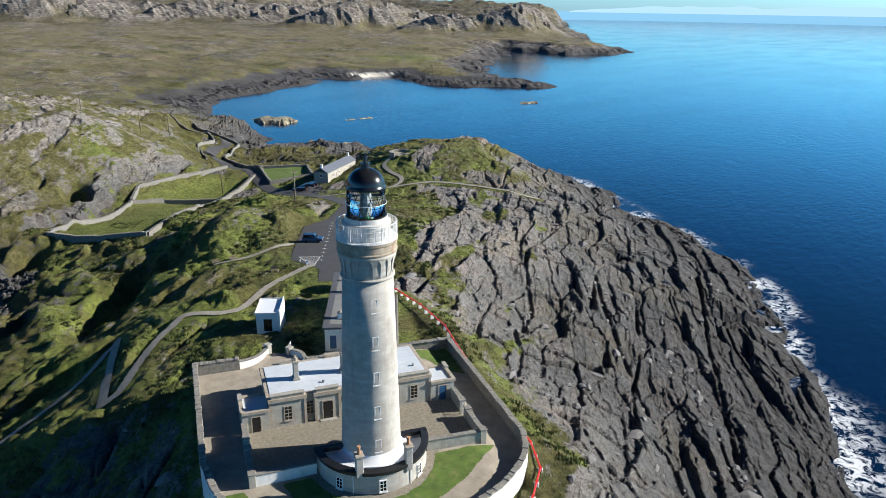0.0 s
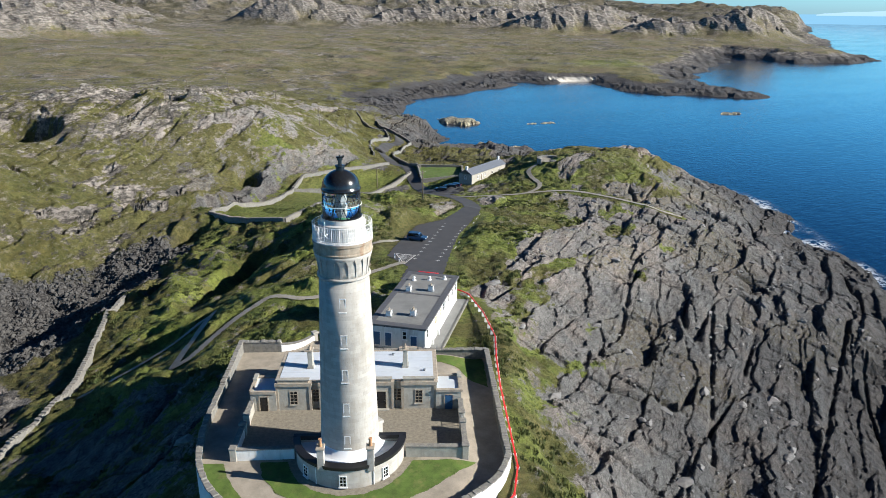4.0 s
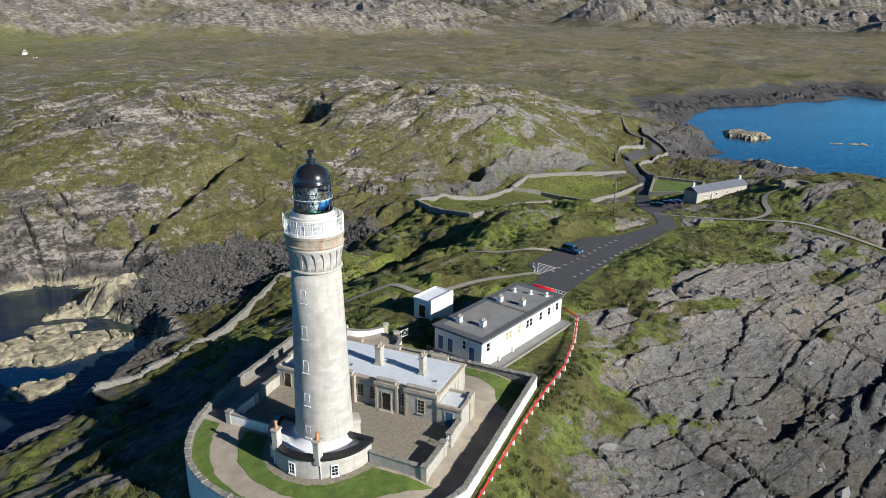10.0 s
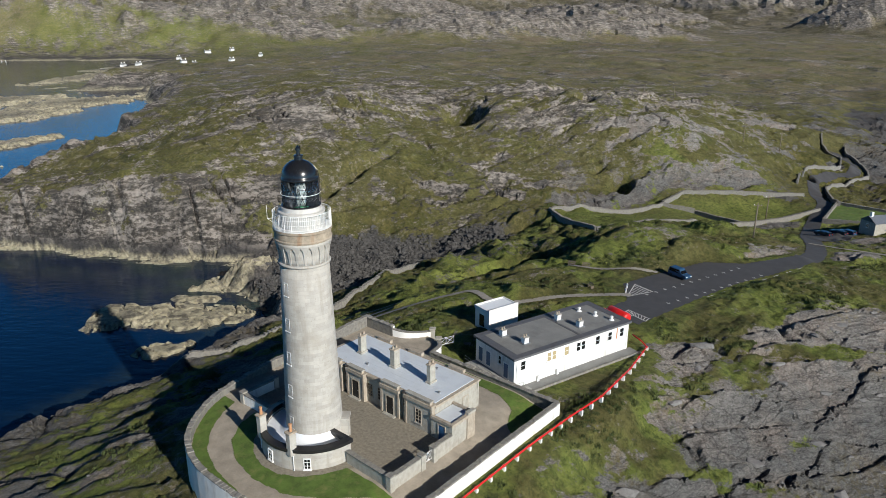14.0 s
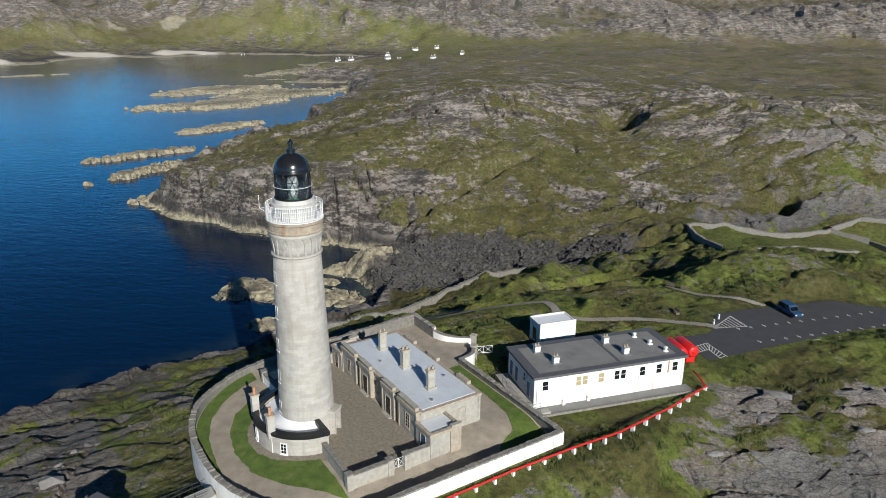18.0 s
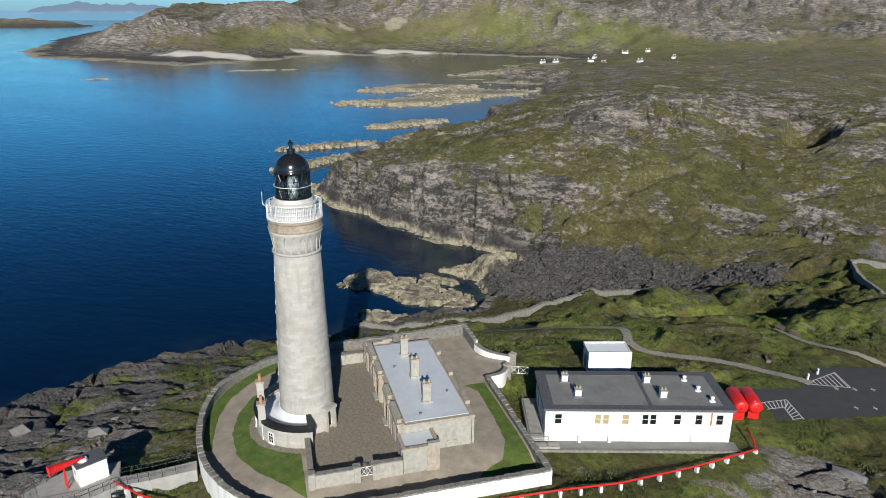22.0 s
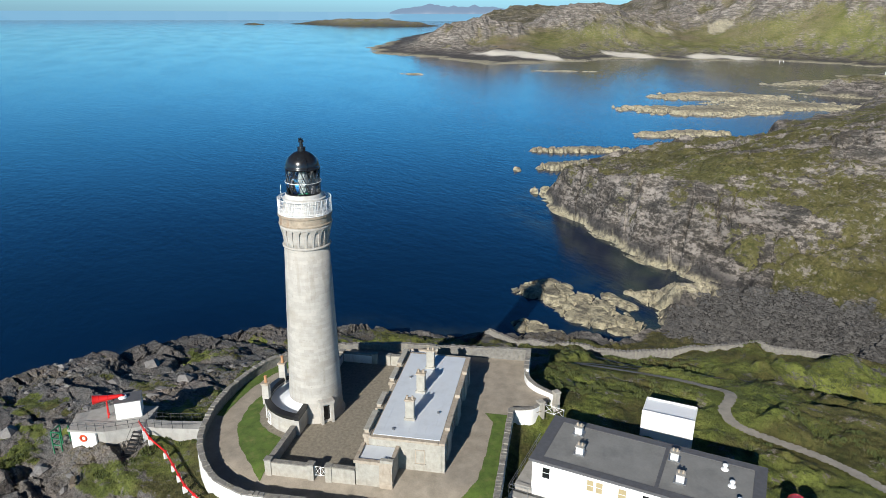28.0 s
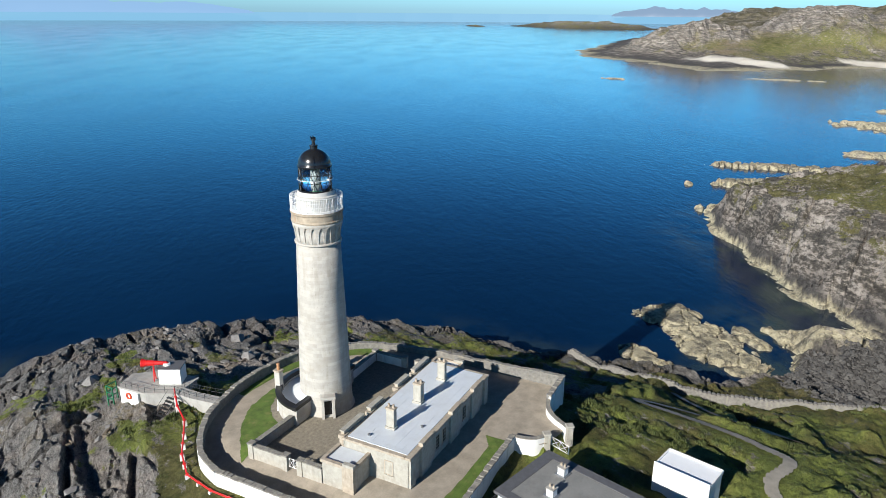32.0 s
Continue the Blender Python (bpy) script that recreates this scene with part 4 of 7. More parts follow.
# ---------------------------------------------------------------- paints and stones
M_WHITE = plain("white_paint", (0.74, 0.74, 0.72), 0.5, vary=0.05, scale=1.2)
M_DRUM = plain("weathered_white_paint", (0.52, 0.51, 0.48), 0.6, vary=0.10, scale=1.5, stain=(0.36, 0.33, 0.28), stain_amount=0.4)
M_HARL = plain("white_harl", (0.70, 0.70, 0.67), 0.85, vary=0.08, scale=1.4, bump=0.5, stain=(0.33, 0.30, 0.25), stain_amount=0.55)


def coursed_stone(name, color, course=0.42, length=1.1):
    """Ashlar seen from afar: rows of blocks, each a little different, with weather streaks and lichen."""
    n = Nodes(name)
    sep = n.tree.nodes.new("ShaderNodeSeparateXYZ")
    n.link(n.pos, sep.inputs[0])
    row = n.math("FLOOR", n.math("DIVIDE", sep.outputs["Z"], course))
    turn = n.math("MULTIPLY", n.math("ARCTAN2", sep.outputs["Y"], sep.outputs["X"]), 2.9 / length)
    cell = n.math("FLOOR", n.math("ADD", turn, n.math("MULTIPLY", row, 0.5)))
    comb = n.tree.nodes.new("ShaderNodeCombineXYZ")
    n.link(cell, comb.inputs[0])
    n.link(row, comb.inputs[1])
    tone = n.tree.nodes.new("ShaderNodeTexWhiteNoise")
    n.link(comb.outputs[0], tone.inputs["Vector"])
    lo, hi = tuple(c * 0.80 for c in color), tuple(c * 1.14 for c in color)
    col = n.mix(0.45, n.ramp(tone.outputs["Value"], (0.0, lo), (1.0, hi)), n.ramp(n.noise(1.1, 7, 0.65), (0.34, lo), (0.66, hi)))
    joint = n.math("FRACT", n.math("DIVIDE", sep.outputs["Z"], course))
    col = n.mix(n.ramp(joint, (0.0, 0.35), (0.07, 0.0)), col, tuple(c * 0.5 for c in color))
    streak = n.noise(0.9, 7, 0.68, n.scaled(1, 1, 0.16))
    col = n.mix(n.ramp(streak, (0.50, 0.0), (0.70, 0.55)), col, (0.25, 0.225, 0.185))
    col = n.mix(n.ramp(n.noise(0.42, 5, 0.6), (0.50, 0.0), (0.68, 0.35)), col, (0.30, 0.265, 0.205))
    col = n.mix(n.ramp(n.noise(5.0, 4, 0.6), (0.62, 0.0), (0.72, 0.5)), col, (0.20, 0.185, 0.16))
    return n.done(col, 0.88, 0, n.bump(n.noise(7.0, 4), 0.4, 0.03))


M_TOWER = coursed_stone("weathered_granite", (0.415, 0.395, 0.355))
M_RUST = plain("stained_granite", (0.34, 0.285, 0.215), 0.85, vary=0.34, scale=1.6, bump=0.4, stain=(0.24, 0.115, 0.045), stain_amount=0.8)
M_GRANITE = plain("cottage_granite", (0.35, 0.335, 0.29), 0.85, vary=0.20, scale=1.8, bump=0.4, stain=(0.22, 0.19, 0.15), stain_amount=0.5)
M_CORNICE = plain("cornice_stone", (0.36, 0.31, 0.245), 0.85, vary=0.22, scale=2.4, bump=0.4, stain=(0.20, 0.15, 0.10), stain_amount=0.6)
M_RUBBLE = plain("rubble_stone", (0.17, 0.165, 0.15), 0.9, vary=0.35, scale=2.2, bump=0.9, stain=(0.28, 0.26, 0.19), stain_amount=0.5)
M_COPING = plain("coping_stone", (0.20, 0.19, 0.17), 0.9, vary=0.30, scale=2.5, bump=0.8, stain=(0.42, 0.39, 0.28), stain_amount=0.5)
M_BLACK = plain("black_gloss", (0.012, 0.013, 0.015), 0.22, vary=0.2, scale=2.0)
M_PITCH = plain("black_coping", (0.014, 0.014, 0.015), 0.45, vary=0.3, scale=3.0)
M_ROOF = plain("pale_roof_coating", (0.56, 0.60, 0.64), 0.45, vary=0.05, scale=0.8, stain=(0.42, 0.44, 0.46), stain_amount=0.35)
M_WROOF = plain("white_roof_coating", (0.72, 0.75, 0.78), 0.4, vary=0.04, scale=0.8)
M_FELT = plain("grey_roof_felt", (0.20, 0.20, 0.19), 0.8, vary=0.14, scale=0.5, stain=(0.10, 0.10, 0.10), stain_amount=0.5)
M_FASCIA = plain("dark_fascia", (0.095, 0.095, 0.10), 0.6, vary=0.2, scale=2)
M_SLATE = plain("slate", (0.125, 0.140, 0.165), 0.5, vary=0.25, scale=3, bump=0.4)
M_RED = plain("red_paint", (0.60, 0.018, 0.016), 0.35, vary=0.10, scale=1.5)
M_BLUE = plain("blue_paint", (0.03, 0.10, 0.21), 0.4, vary=0.1, scale=2)
M_GREEN = plain("green_paint", (0.012, 0.16, 0.07), 0.4, vary=0.1, scale=2)
M_CLAY = plain("clay_pot", (0.42, 0.22, 0.11), 0.8, vary=0.15, scale=5)
M_POT = plain("buff_clay_pot", (0.36, 0.30, 0.23), 0.8, vary=0.2, scale=5)
M_METAL = plain("galvanised_metal", (0.30, 0.31, 0.32), 0.4, 0.7, vary=0.1, scale=4)
M_DARKM = plain("dark_metal", (0.035, 0.037, 0.04), 0.5, 0.3, vary=0.2, scale=4)
M_CONC = plain("concrete", (0.33, 0.32, 0.295), 0.9, vary=0.15, scale=1.2, bump=0.4, stain=(0.19, 0.18, 0.16), stain_amount=0.5)
M_TAR = plain("tarmac", (0.052, 0.052, 0.055), 0.85, vary=0.16, scale=0.5, bump=0.4, stain=(0.085, 0.083, 0.080), stain_amount=0.4)
M_GRAVEL = plain("gravel", (0.305, 0.268, 0.215), 0.95, vary=0.22, scale=0.7, bump=0.6, stain=(0.16, 0.15, 0.115), stain_amount=0.45)
M_TRACK = plain("worn_path", (0.27, 0.25, 0.21), 0.95, vary=0.2, scale=1.0, bump=0.5, stain=(0.13, 0.125, 0.10), stain_amount=0.4)
M_COBBLE = plain("cobble", (0.225, 0.200, 0.155), 0.9, vary=0.30, scale=2.6, bump=0.9, stain=(0.11, 0.10, 0.085), stain_amount=0.5)
M_LAWN = plain("mown_grass", (0.078, 0.128, 0.020), 0.95, vary=0.34, scale=0.9, bump=0.8, stain=(0.185, 0.180, 0.060), stain_amount=0.7)
M_LINE = plain("road_paint", (0.55, 0.55, 0.53), 0.7, vary=0.15, scale=3)
M_PANE = plain("window_glass", (0.012, 0.014, 0.016), 0.22, vary=0.2, scale=1)
M_WOOD = plain("weathered_wood", (0.16, 0.13, 0.095), 0.8, vary=0.2, scale=4, bump=0.3)
M_TYRE = plain("tyre_rubber", (0.012, 0.012, 0.012), 0.8)


def clear_glass():
    n = Nodes("lantern_glass")
    n.bsdf.inputs["Transmission Weight"].default_value = 1.0
    n.bsdf.inputs["IOR"].default_value = 1.45
    return n.done((0.92, 0.96, 0.98), n.ramp(n.noise(2.0), (0.3, 0.01), (0.7, 0.05)))


M_GLASS = clear_glass()


# ---------------------------------------------------------------- lighthouse
def lighthouse():
    t = thing("lighthouse", "tall tapered pale granite lighthouse with black domed lantern", "lighthouse")
    prof = [(3.55, -0.8), (3.55, 0.1), (3.36, 0.35), (3.24, 1.6), (3.10, 6.0), (2.94, 11.0), (2.78, 16.0), (2.58, 21.75)]
    part("shaft", lathe(prof, 72), M_TOWER, t, smooth=True)
    part("neck_ring", lathe([(2.56, 21.75), (2.74, 21.80), (2.76, 21.98), (2.58, 22.04)], 72), M_TOWER, t, smooth=True)
    part("neck", lathe([(2.50, 22.0), (2.54, 22.6), (2.62, 23.4), (2.74, 24.1), (2.9, 24.5)], 72), M_TOWER, t, smooth=True)
    # a ring of corbels with pointed arches between
    bm = bmesh.new()
    for (r0, z0, w0), (r1, z1, w1) in (((2.55, 22.05, 2.6), (2.64, 22.7, 3.0)), ((2.64, 22.7, 3.0), (2.74, 23.35, 3.4)), ((2.74, 23.35, 3.4), (2.83, 23.7, 4.9)), ((2.83, 23.7, 4.9), (2.95, 24.12, 8.99))):
        vs = [(r * math.cos(radians(a)), r * math.sin(radians(a)), z) for r, z, a in ((r0, z0, -w0), (r0, z0, w0), (r1, z1, w1), (r1, z1, -w1))]
        ins = [(2.4 * math.cos(radians(a)), 2.4 * math.sin(radians(a)), z) for z, a in ((z0, -w0), (z0, w0), (z1, w1), (z1, -w1))]
        o, i = [bm.verts.new(p) for p in vs], [bm.verts.new(p) for p in ins]
        bm.faces.new(o)
        bm.faces.new((o[0], o[3], i[3], i[0]))
        bm.faces.new((o[1], i[1], i[2], o[2]))
    first = part("corbel", bm, M_TOWER, t)
    for k in range(1, 20):
        again(first, "corbel", pose(0, 0, 0, 0, 0, 18 * k), t)
    part("corbel_arch", lathe([(2.66, 23.85), (2.90, 24.02), (2.97, 24.4), (2.5, 24.45)], 72), M_TOWER, t, smooth=True)
    part("gallery_slab", lathe([(2.6, 24.42), (2.99, 24.44), (3.03, 24.6), (2.93, 24.72), (2.95, 25.35), (3.05, 25.45), (3.07, 25.70), (2.0, 25.74)], 72), M_RUST, t, "brown stained stone gallery edge")
    part("gallery_deck", lathe([(3.05, 25.73), (3.05, 25.80), (2.0, 25.81)], 72), M_WHITE, t)
    part("drum", lathe([(2.36, 25.8), (2.30, 27.2), (2.42, 27.25), (2.42, 27.42), (2.15, 27.5), (2.08, 27.92), (1.7, 27.95)], 64), M_DRUM, t, "white painted lantern drum", smooth=False)
    for z, r in ((27.42, 0.035), (26.95, 0.02), (26.45, 0.02), (25.95, 0.03)):
        part("rail", tube([(2.99 * math.cos(radians(5 * k)), 2.99 * math.sin(radians(5 * k)), z) for k in range(72)], r, 6, closed=True), M_WHITE, t)
    post = part("railing_post", tube([(2.99, 0, 25.75), (2.99, 0, 27.45)], 0.035, 6), M_WHITE, t)
    for k in range(1, 24):
        again(post, "railing_post", pose(0, 0, 0, 0, 0, 15 * k), t)
    bar = part("baluster", cube(2.982, -0.014, 25.8, 3.0, 0.014, 27.4), M_WHITE, t)
    for k in range(1, 96):
        if k % 4:
            again(bar, "baluster", pose(0, 0, 0, 0, 0, 3.75 * k), t)
    # lantern
    part("lantern_sill", lathe([(2.0, 27.90), (2.02, 28.05), (1.84, 28.08), (1.7, 28.0)], 48), M_BLACK, t)
    part("lantern_glass", lathe([(1.84, 28.05), (1.84, 30.75)], 48, bm=None), M_GLASS, t, smooth=True).visible_shadow = False
    bm = bmesh.new()
    for lvl in range(3):
        z0, z1 = 28.05 + 0.9 * lvl, 28.05 + 0.9 * (lvl + 1)
        for k in range(16):
            for s in (-1, 1):
                a0, a1 = radians(22.5 * k), radians(22.5 * (k + 0.5 * s))
                tube([(1.87 * math.cos(a0 if lvl % 2 == 0 else a1), 1.87 * math.sin(a0 if lvl % 2 == 0 else a1), z0), (1.87 * math.cos(a1 if lvl % 2 == 0 else a0), 1.87 * math.sin(a1 if lvl % 2 == 0 else a0), z1)], 0.032, 4, bm)
    part("astragal", bm, M_BLACK, t, "black diagonal lantern glazing bars")
    for z in (28.95, 29.85, 30.7):
        part("glazing_ring", tube([(1.88 * math.cos(radians(7.5 * k)), 1.88 * math.sin(radians(7.5 * k)), z) for k in range(48)], 0.035, 5, closed=True), M_BLACK, t)
    part("hand_rail", tube([(2.02 * math.cos(radians(7.5 * k)), 2.02 * math.sin(radians(7.5 * k)), 29.25) for k in range(48)], 0.03, 5, closed=True), M_WHITE, t)
    part("lens", lathe([(0.12, 28.1), (0.36, 28.6), (0.44, 29.3), (0.34, 30.0), (0.1, 30.5)], 8), plain("lens_glass", (0.26, 0.29, 0.29), 0.06, vary=0.3), t, "pale faceted optic lens")
    part("lens_stand", lathe([(0.6, 27.9), (0.5, 28.3), (0.3, 28.35)], 16), M_GREEN, t)
    blank = lathe([(1.80, 28.06), (1.80, 30.7)], 16, 120, 200)
    part("blanking_panel", blank, M_BLACK, t, smooth=True)
    dome = [(1.90, 30.62), (1.97, 30.72), (1.97, 30.86), (1.88, 30.95)] + [(1.86 * math.cos(radians(a)), 30.95 + 1.72 * math.sin(radians(a))) for a in range(6, 76, 7)] + [(0.42, 32.64)]
    part("dome", lathe(dome, 64), M_BLACK, t, "glossy black domed lantern roof", smooth=True)
    part("ventilator", lathe([(0.44, 32.55), (0.42, 32.95), (0.5, 33.0), (0.48, 33.1), (0.2, 33.14), (0.17, 33.55), (0.3, 33.6), (0.28, 33.82), (0.1, 33.9), (0.06, 34.1)], 24), M_BLACK, t)
    part("wind_vane", tube([(-0.32, 0.06, 33.86), (0.34, -0.06, 33.9), (0.38, -0.06, 34.08)], 0.09, 6), M_BLACK, t)
    part("dome_ladder", tube([(1.5 * math.cos(0.6), 1.5 * math.sin(0.6), 32.1), (1.9 * math.cos(0.6), 1.9 * math.sin(0.6), 31.6), (2.05 * math.cos(0.6), 2.05 * math.sin(0.6), 31.0), (2.05 * math.cos(0.6), 2.05 * math.sin(0.6), 28.1)], 0.03, 5), M_BLACK, t)
    ax, ay = 3.6 * math.cos(radians(-112)), 3.6 * math.sin(radians(-112))
    bm = tube([(ax * 0.86, ay * 0.86, 26.9), (ax, ay, 26.9), (ax, ay, 28.3)], 0.03, 5)
    tube([(ax * 0.86, ay * 0.86, 26.5), (ax * 1.0, ay * 1.0, 26.9)], 0.025, 5, bm)
    part("aerial", bm, M_WHITE, t)
    # windows up the seaward side
    for z, r in ((19.3, 2.66), (15.3, 2.80), (11.4, 2.93), (7.5, 3.05), (3.6, 3.17)):
        window(t, on_wall(-1, -r + 0.05, 1, -r + 0.05), 1.0, z, 0.66, 1.45, (0, 1), proud=0.05)
    # half-round store at the foot
    part("store_wall", lathe([(6.05, -0.95), (6.0, 2.1), (5.6, 2.1), (5.6, -0.95)], 48, -180, 0, close=True), M_TOWER, t, smooth=False)
    part("store_plinth", lathe([(6.22, -0.95), (6.2, -0.35), (6.0, -0.32), (6.0, -0.95)], 48, -180, 0, close=True), M_TOWER, t)
    part("store_end_wall", cube(-6.0, -0.35, -0.9, -3.0, 0.05, 2.1), M_TOWER, t)
    part("store_end_wall", cube(3.0, -0.35, -0.9, 6.0, 0.05, 2.1), M_TOWER, t)
    part("store_coping", lathe([(6.22, 2.1), (6.26, 2.5), (5.5, 2.62), (5.45, 2.1)], 48, -180, 0, close=True), M_PITCH, t, "glossy black wall coping")
    for x0, x1 in ((-6.26, -3.1), (3.1, 6.26)):
        part("store_coping", cube(x0, -0.42, 2.1, x1, 0.14, 2.58), M_PITCH, t)
    part("store_roof", lathe([(5.5, 1.72), (3.0, 1.86)], 48, -180, 0), M_WROOF, t, "white flat roof", smooth=True)
    part("tower_skirt", lathe([(4.0, 1.80), (3.55, 1.95), (3.2, 2.5)], 48, -180, 0), M_WROOF, t, smooth=True)
    for az in (-93, -48, -137):
        c, s = math.cos(radians(az)), math.sin(radians(az))
        window(t, on_wall(6.05 * c + s, 6.05 * s - c, 6.05 * c - s, 6.05 * s + c), 1.0, 0.75, 0.8, 1.35, (1, 2), proud=0.08)
    for az in (-62, -122):
        c, s = math.cos(radians(az)), math.sin(radians(az))
        part("downpipe", tube([(6.12 * c, 6.12 * s, 2.1), (6.12 * c, 6.12 * s, -0.7)], 0.055, 6), M_WHITE, t)
    for x in (-2.6, 2.6):
        stack = part("chimney", cube(x - 0.36, -5.75, 1.7, x + 0.36, -4.9, 4.4, bevel=0.04), M_TOWER, t)
        part("chimney_cap", cube(x - 0.46, -5.85, 4.4, x + 0.46, -4.8, 4.62, bevel=0.04), M_CORNICE, stack)
        part("chimney_pot", lathe([(0.2, 4.6), (0.16, 5.35), (0.21, 5.4), (0.19, 5.5)], 12, m=Matrix.Translation((x, -5.3, 0))), M_CLAY, stack)
    # door surround on the court side
    a = radians(40)
    m = on_wall(3.35 * math.cos(a) + math.sin(a), 3.35 * math.sin(a) - math.cos(a), 3.35 * math.cos(a) - math.sin(a), 3.35 * math.sin(a) + math.cos(a))
    part("door_surround", box(box(box(bmesh.new(), 0.2, -0.3, -0.2, 0.5, 0.6, 2.7, m), 1.5, -0.3, -0.2, 1.8, 0.6, 2.7, m), 0.1, -0.3, 2.7, 1.9, 0.7, 3.05, m), M_TOWER, t)
    door(t, m, 1.0, 0.0, 0.95, 2.2, M_BLACK)
    return t


lighthouse()


# ---------------------------------------------------------------- keepers' cottage
def cottage():
    t = thing("keepers_cottage", "long single-storey granite keepers' cottage with pale flat roof and three chimneys", "house")
    x0, x1, y0, y1, top = -9.9, 9.9, 9.7, 17.7, 3.45
    part("wall", cube(x0, y0, -0.4, x1, y1, top), M_GRANITE, t)
    bays = ((-9.9, -5.6), (-4.6, -1.5), (1.5, 4.6), (5.6, 9.9))
    for a, b in bays:
        bay = part("projecting_bay", cube(a, y0 - 0.55, -0.4, b, y0 + 0.02, top), M_GRANITE, t)
        for x in (a - 0.03, b - 0.27):
            part("pilaster", cube(x, y0 - 0.63, -0.4, x + 0.3, y0 - 0.1, top), M_CORNICE, bay)
        part("bay_parapet", cube(a + 0.25, y0 - 0.62, top + 0.42, b - 0.25, y0 - 0.15, top + 0.78), M_CORNICE, bay)
        part("parapet_cap", cube(a + 0.15, y0 - 0.70, top + 0.78, b - 0.15, y0 - 0.07, top + 0.90), M_GRANITE, bay)
        part("bay_cornice", cube(a - 0.1, y0 - 0.75, top - 0.02, b + 0.1, y0 + 0.05, top + 0.42), M_CORNICE, bay)
    for a, b in ((-7.6, -5.2), (-1.8, 0.6), (5.2, 7.6)):
        part("rear_parapet", cube(a, y1 - 0.1, top + 0.30, b, y1 + 0.45, top + 0.72), M_CORNICE, t)
    for a, b in ((-9.9, -8.9), (-7.6, -5.2), (-1.8, 0.6), (5.2, 7.6), (8.9, 9.9)):
        part("rear_pier", cube(a, y1 - 0.05, -0.4, b, y1 + 0.28, top), M_GRANITE, t)
    for a in ((x0 - 0.22, y0 - 0.2, x1 + 0.22, y0 + 0.35), (x0 - 0.22, y1 - 0.35, x1 + 0.22, y1 + 0.35)):
        part("cornice", cube(a[0], a[1], top, a[2], a[3], top + 0.30, bevel=0.05), M_CORNICE, t)
    for a in ((x0 - 0.24, x0 + 0.35), (x1 - 0.35, x1 + 0.24)):
        part("gable_cornice", cube(a[0], y0 + 0.35, top, a[1], y1 - 0.35, top + 0.30, bevel=0.05), M_CORNICE, t, "brown stained stone cornice")
    part("roof", cube(x0 + 0.3, y0 + 0.3, top - 0.1, x1 - 0.3, y1 - 0.3, top + 0.36), M_ROOF, t, "pale blue-white coated flat roof")
    for k in range(1, 8):
        part("roof_seam", cube(x0 + 0.3, y0 + 0.3 + k * 0.92, top + 0.35, x1 - 0.3, y0 + 0.34 + k * 0.92, top + 0.372), M_ROOF, t)
    for x, y in ((-3.1, 11.4), (4.4, 16.3), (8.5, 12.0)):
        part("roof_vent", lathe([(0.14, top + 0.34), (0.14, top + 0.55), (0.18, top + 0.58), (0.05, top + 0.64)], 12, m=Matrix.Translation((x, y, 0))), M_METAL, t)
    for x in (-6.1, -0.1, 6.05):
        w = 0.62 if abs(x) < 1 else 0.42
        stack = part("chimney", cube(x - w / 2 - 0.10, 12.85, top + 0.3, x + w / 2 + 0.10, 13.85, top + 2.75, bevel=0.04), M_GRANITE, t)
        part("chimney_base", cube(x - w / 2 - 0.20, 12.74, top + 0.3, x + w / 2 + 0.20, 13.96, top + 0.62), M_GRANITE, stack)
        part("chimney_cap", cube(x - w / 2 - 0.19, 12.76, top + 2.75, x + w / 2 + 0.19, 13.94, top + 2.95, bevel=0.04), M_CORNICE, stack)
        for y in ((13.05, 13.65) if w < 0.9 else (12.95, 13.35, 13.75)):
            part("chimney_pot", lathe([(0.15, top + 2.93), (0.12, top + 3.25), (0.15, top + 3.3), (0.13, top + 3.33)], 10, m=Matrix.Translation((x, y, 0))), M_POT, stack)
    south = on_wall(x0, y0, x1, y0)
    front = on_wall(x0, y0 - 0.55, x1, y0 - 0.55)
    for s in (2.15, 17.65):
        window(t, front, s, 1.75, 1.0, 1.9, (1, 3), frame=M_CORNICE, sill=M_GRANITE)
    for s in (4.8, 15.0, 9.0, 10.8):
        window(t, south, s, 1.75, 0.95, 1.8, (1, 3), frame=M_CORNICE, sill=M_GRANITE)
    for s in (6.85, 12.95):
        door(t, front, s, 0.0, 1.15, 2.5, M_BLACK, M_CORNICE)
        part("door_step", cube(s - 1.0, 0, -0.2, s + 1.0, 0.5, 0.14, front), M_GRANITE, t)
    north = on_wall(x1, y1, x0, y1)
    for s in (3.6, 6.5, 8.1, 11.6, 13.4, 16.2):
        window(t, north, s, 1.8, 0.9, 1.8, (1, 3), frame=M_CORNICE, sill=M_GRANITE)
    east = on_wall(x1, y0, x1, y1)
    window(t, east, 5.6, 1.7, 1.1, 1.75, (0, 0), frame=M_CORNICE, glass=M_GRANITE, sill=M_GRANITE, name="blocked_window")
    part("downpipe", tube([(x0 + 9.9 - 8.9, y0 - 0.1, top), (x0 + 9.9 - 8.9, y0 - 0.1, 0)], 0.06, 6), M_CORNICE, t)
    part("downpipe", tube([(4.9, y0 - 0.12, top), (4.9, y0 - 0.12, 0)], 0.06, 6), M_CORNICE, t)
    for side in (-1, 1):
        xs = sorted((side * 9.9, side * 13.05))
        p = part("porch", cube(xs[0], 9.0, -0.6, xs[1], 12.9, 2.45), M_GRANITE, t)
        part("porch_parapet", cube(xs[0], 8.85, 2.45, xs[1] + (0.15 if side > 0 else 0), 9.25, 2.8), M_CORNICE, p)
        part("porch_parapet", cube(xs[0], 12.65, 2.45, xs[1] + (0.15 if side > 0 else 0), 13.05, 2.8), M_CORNICE, p)
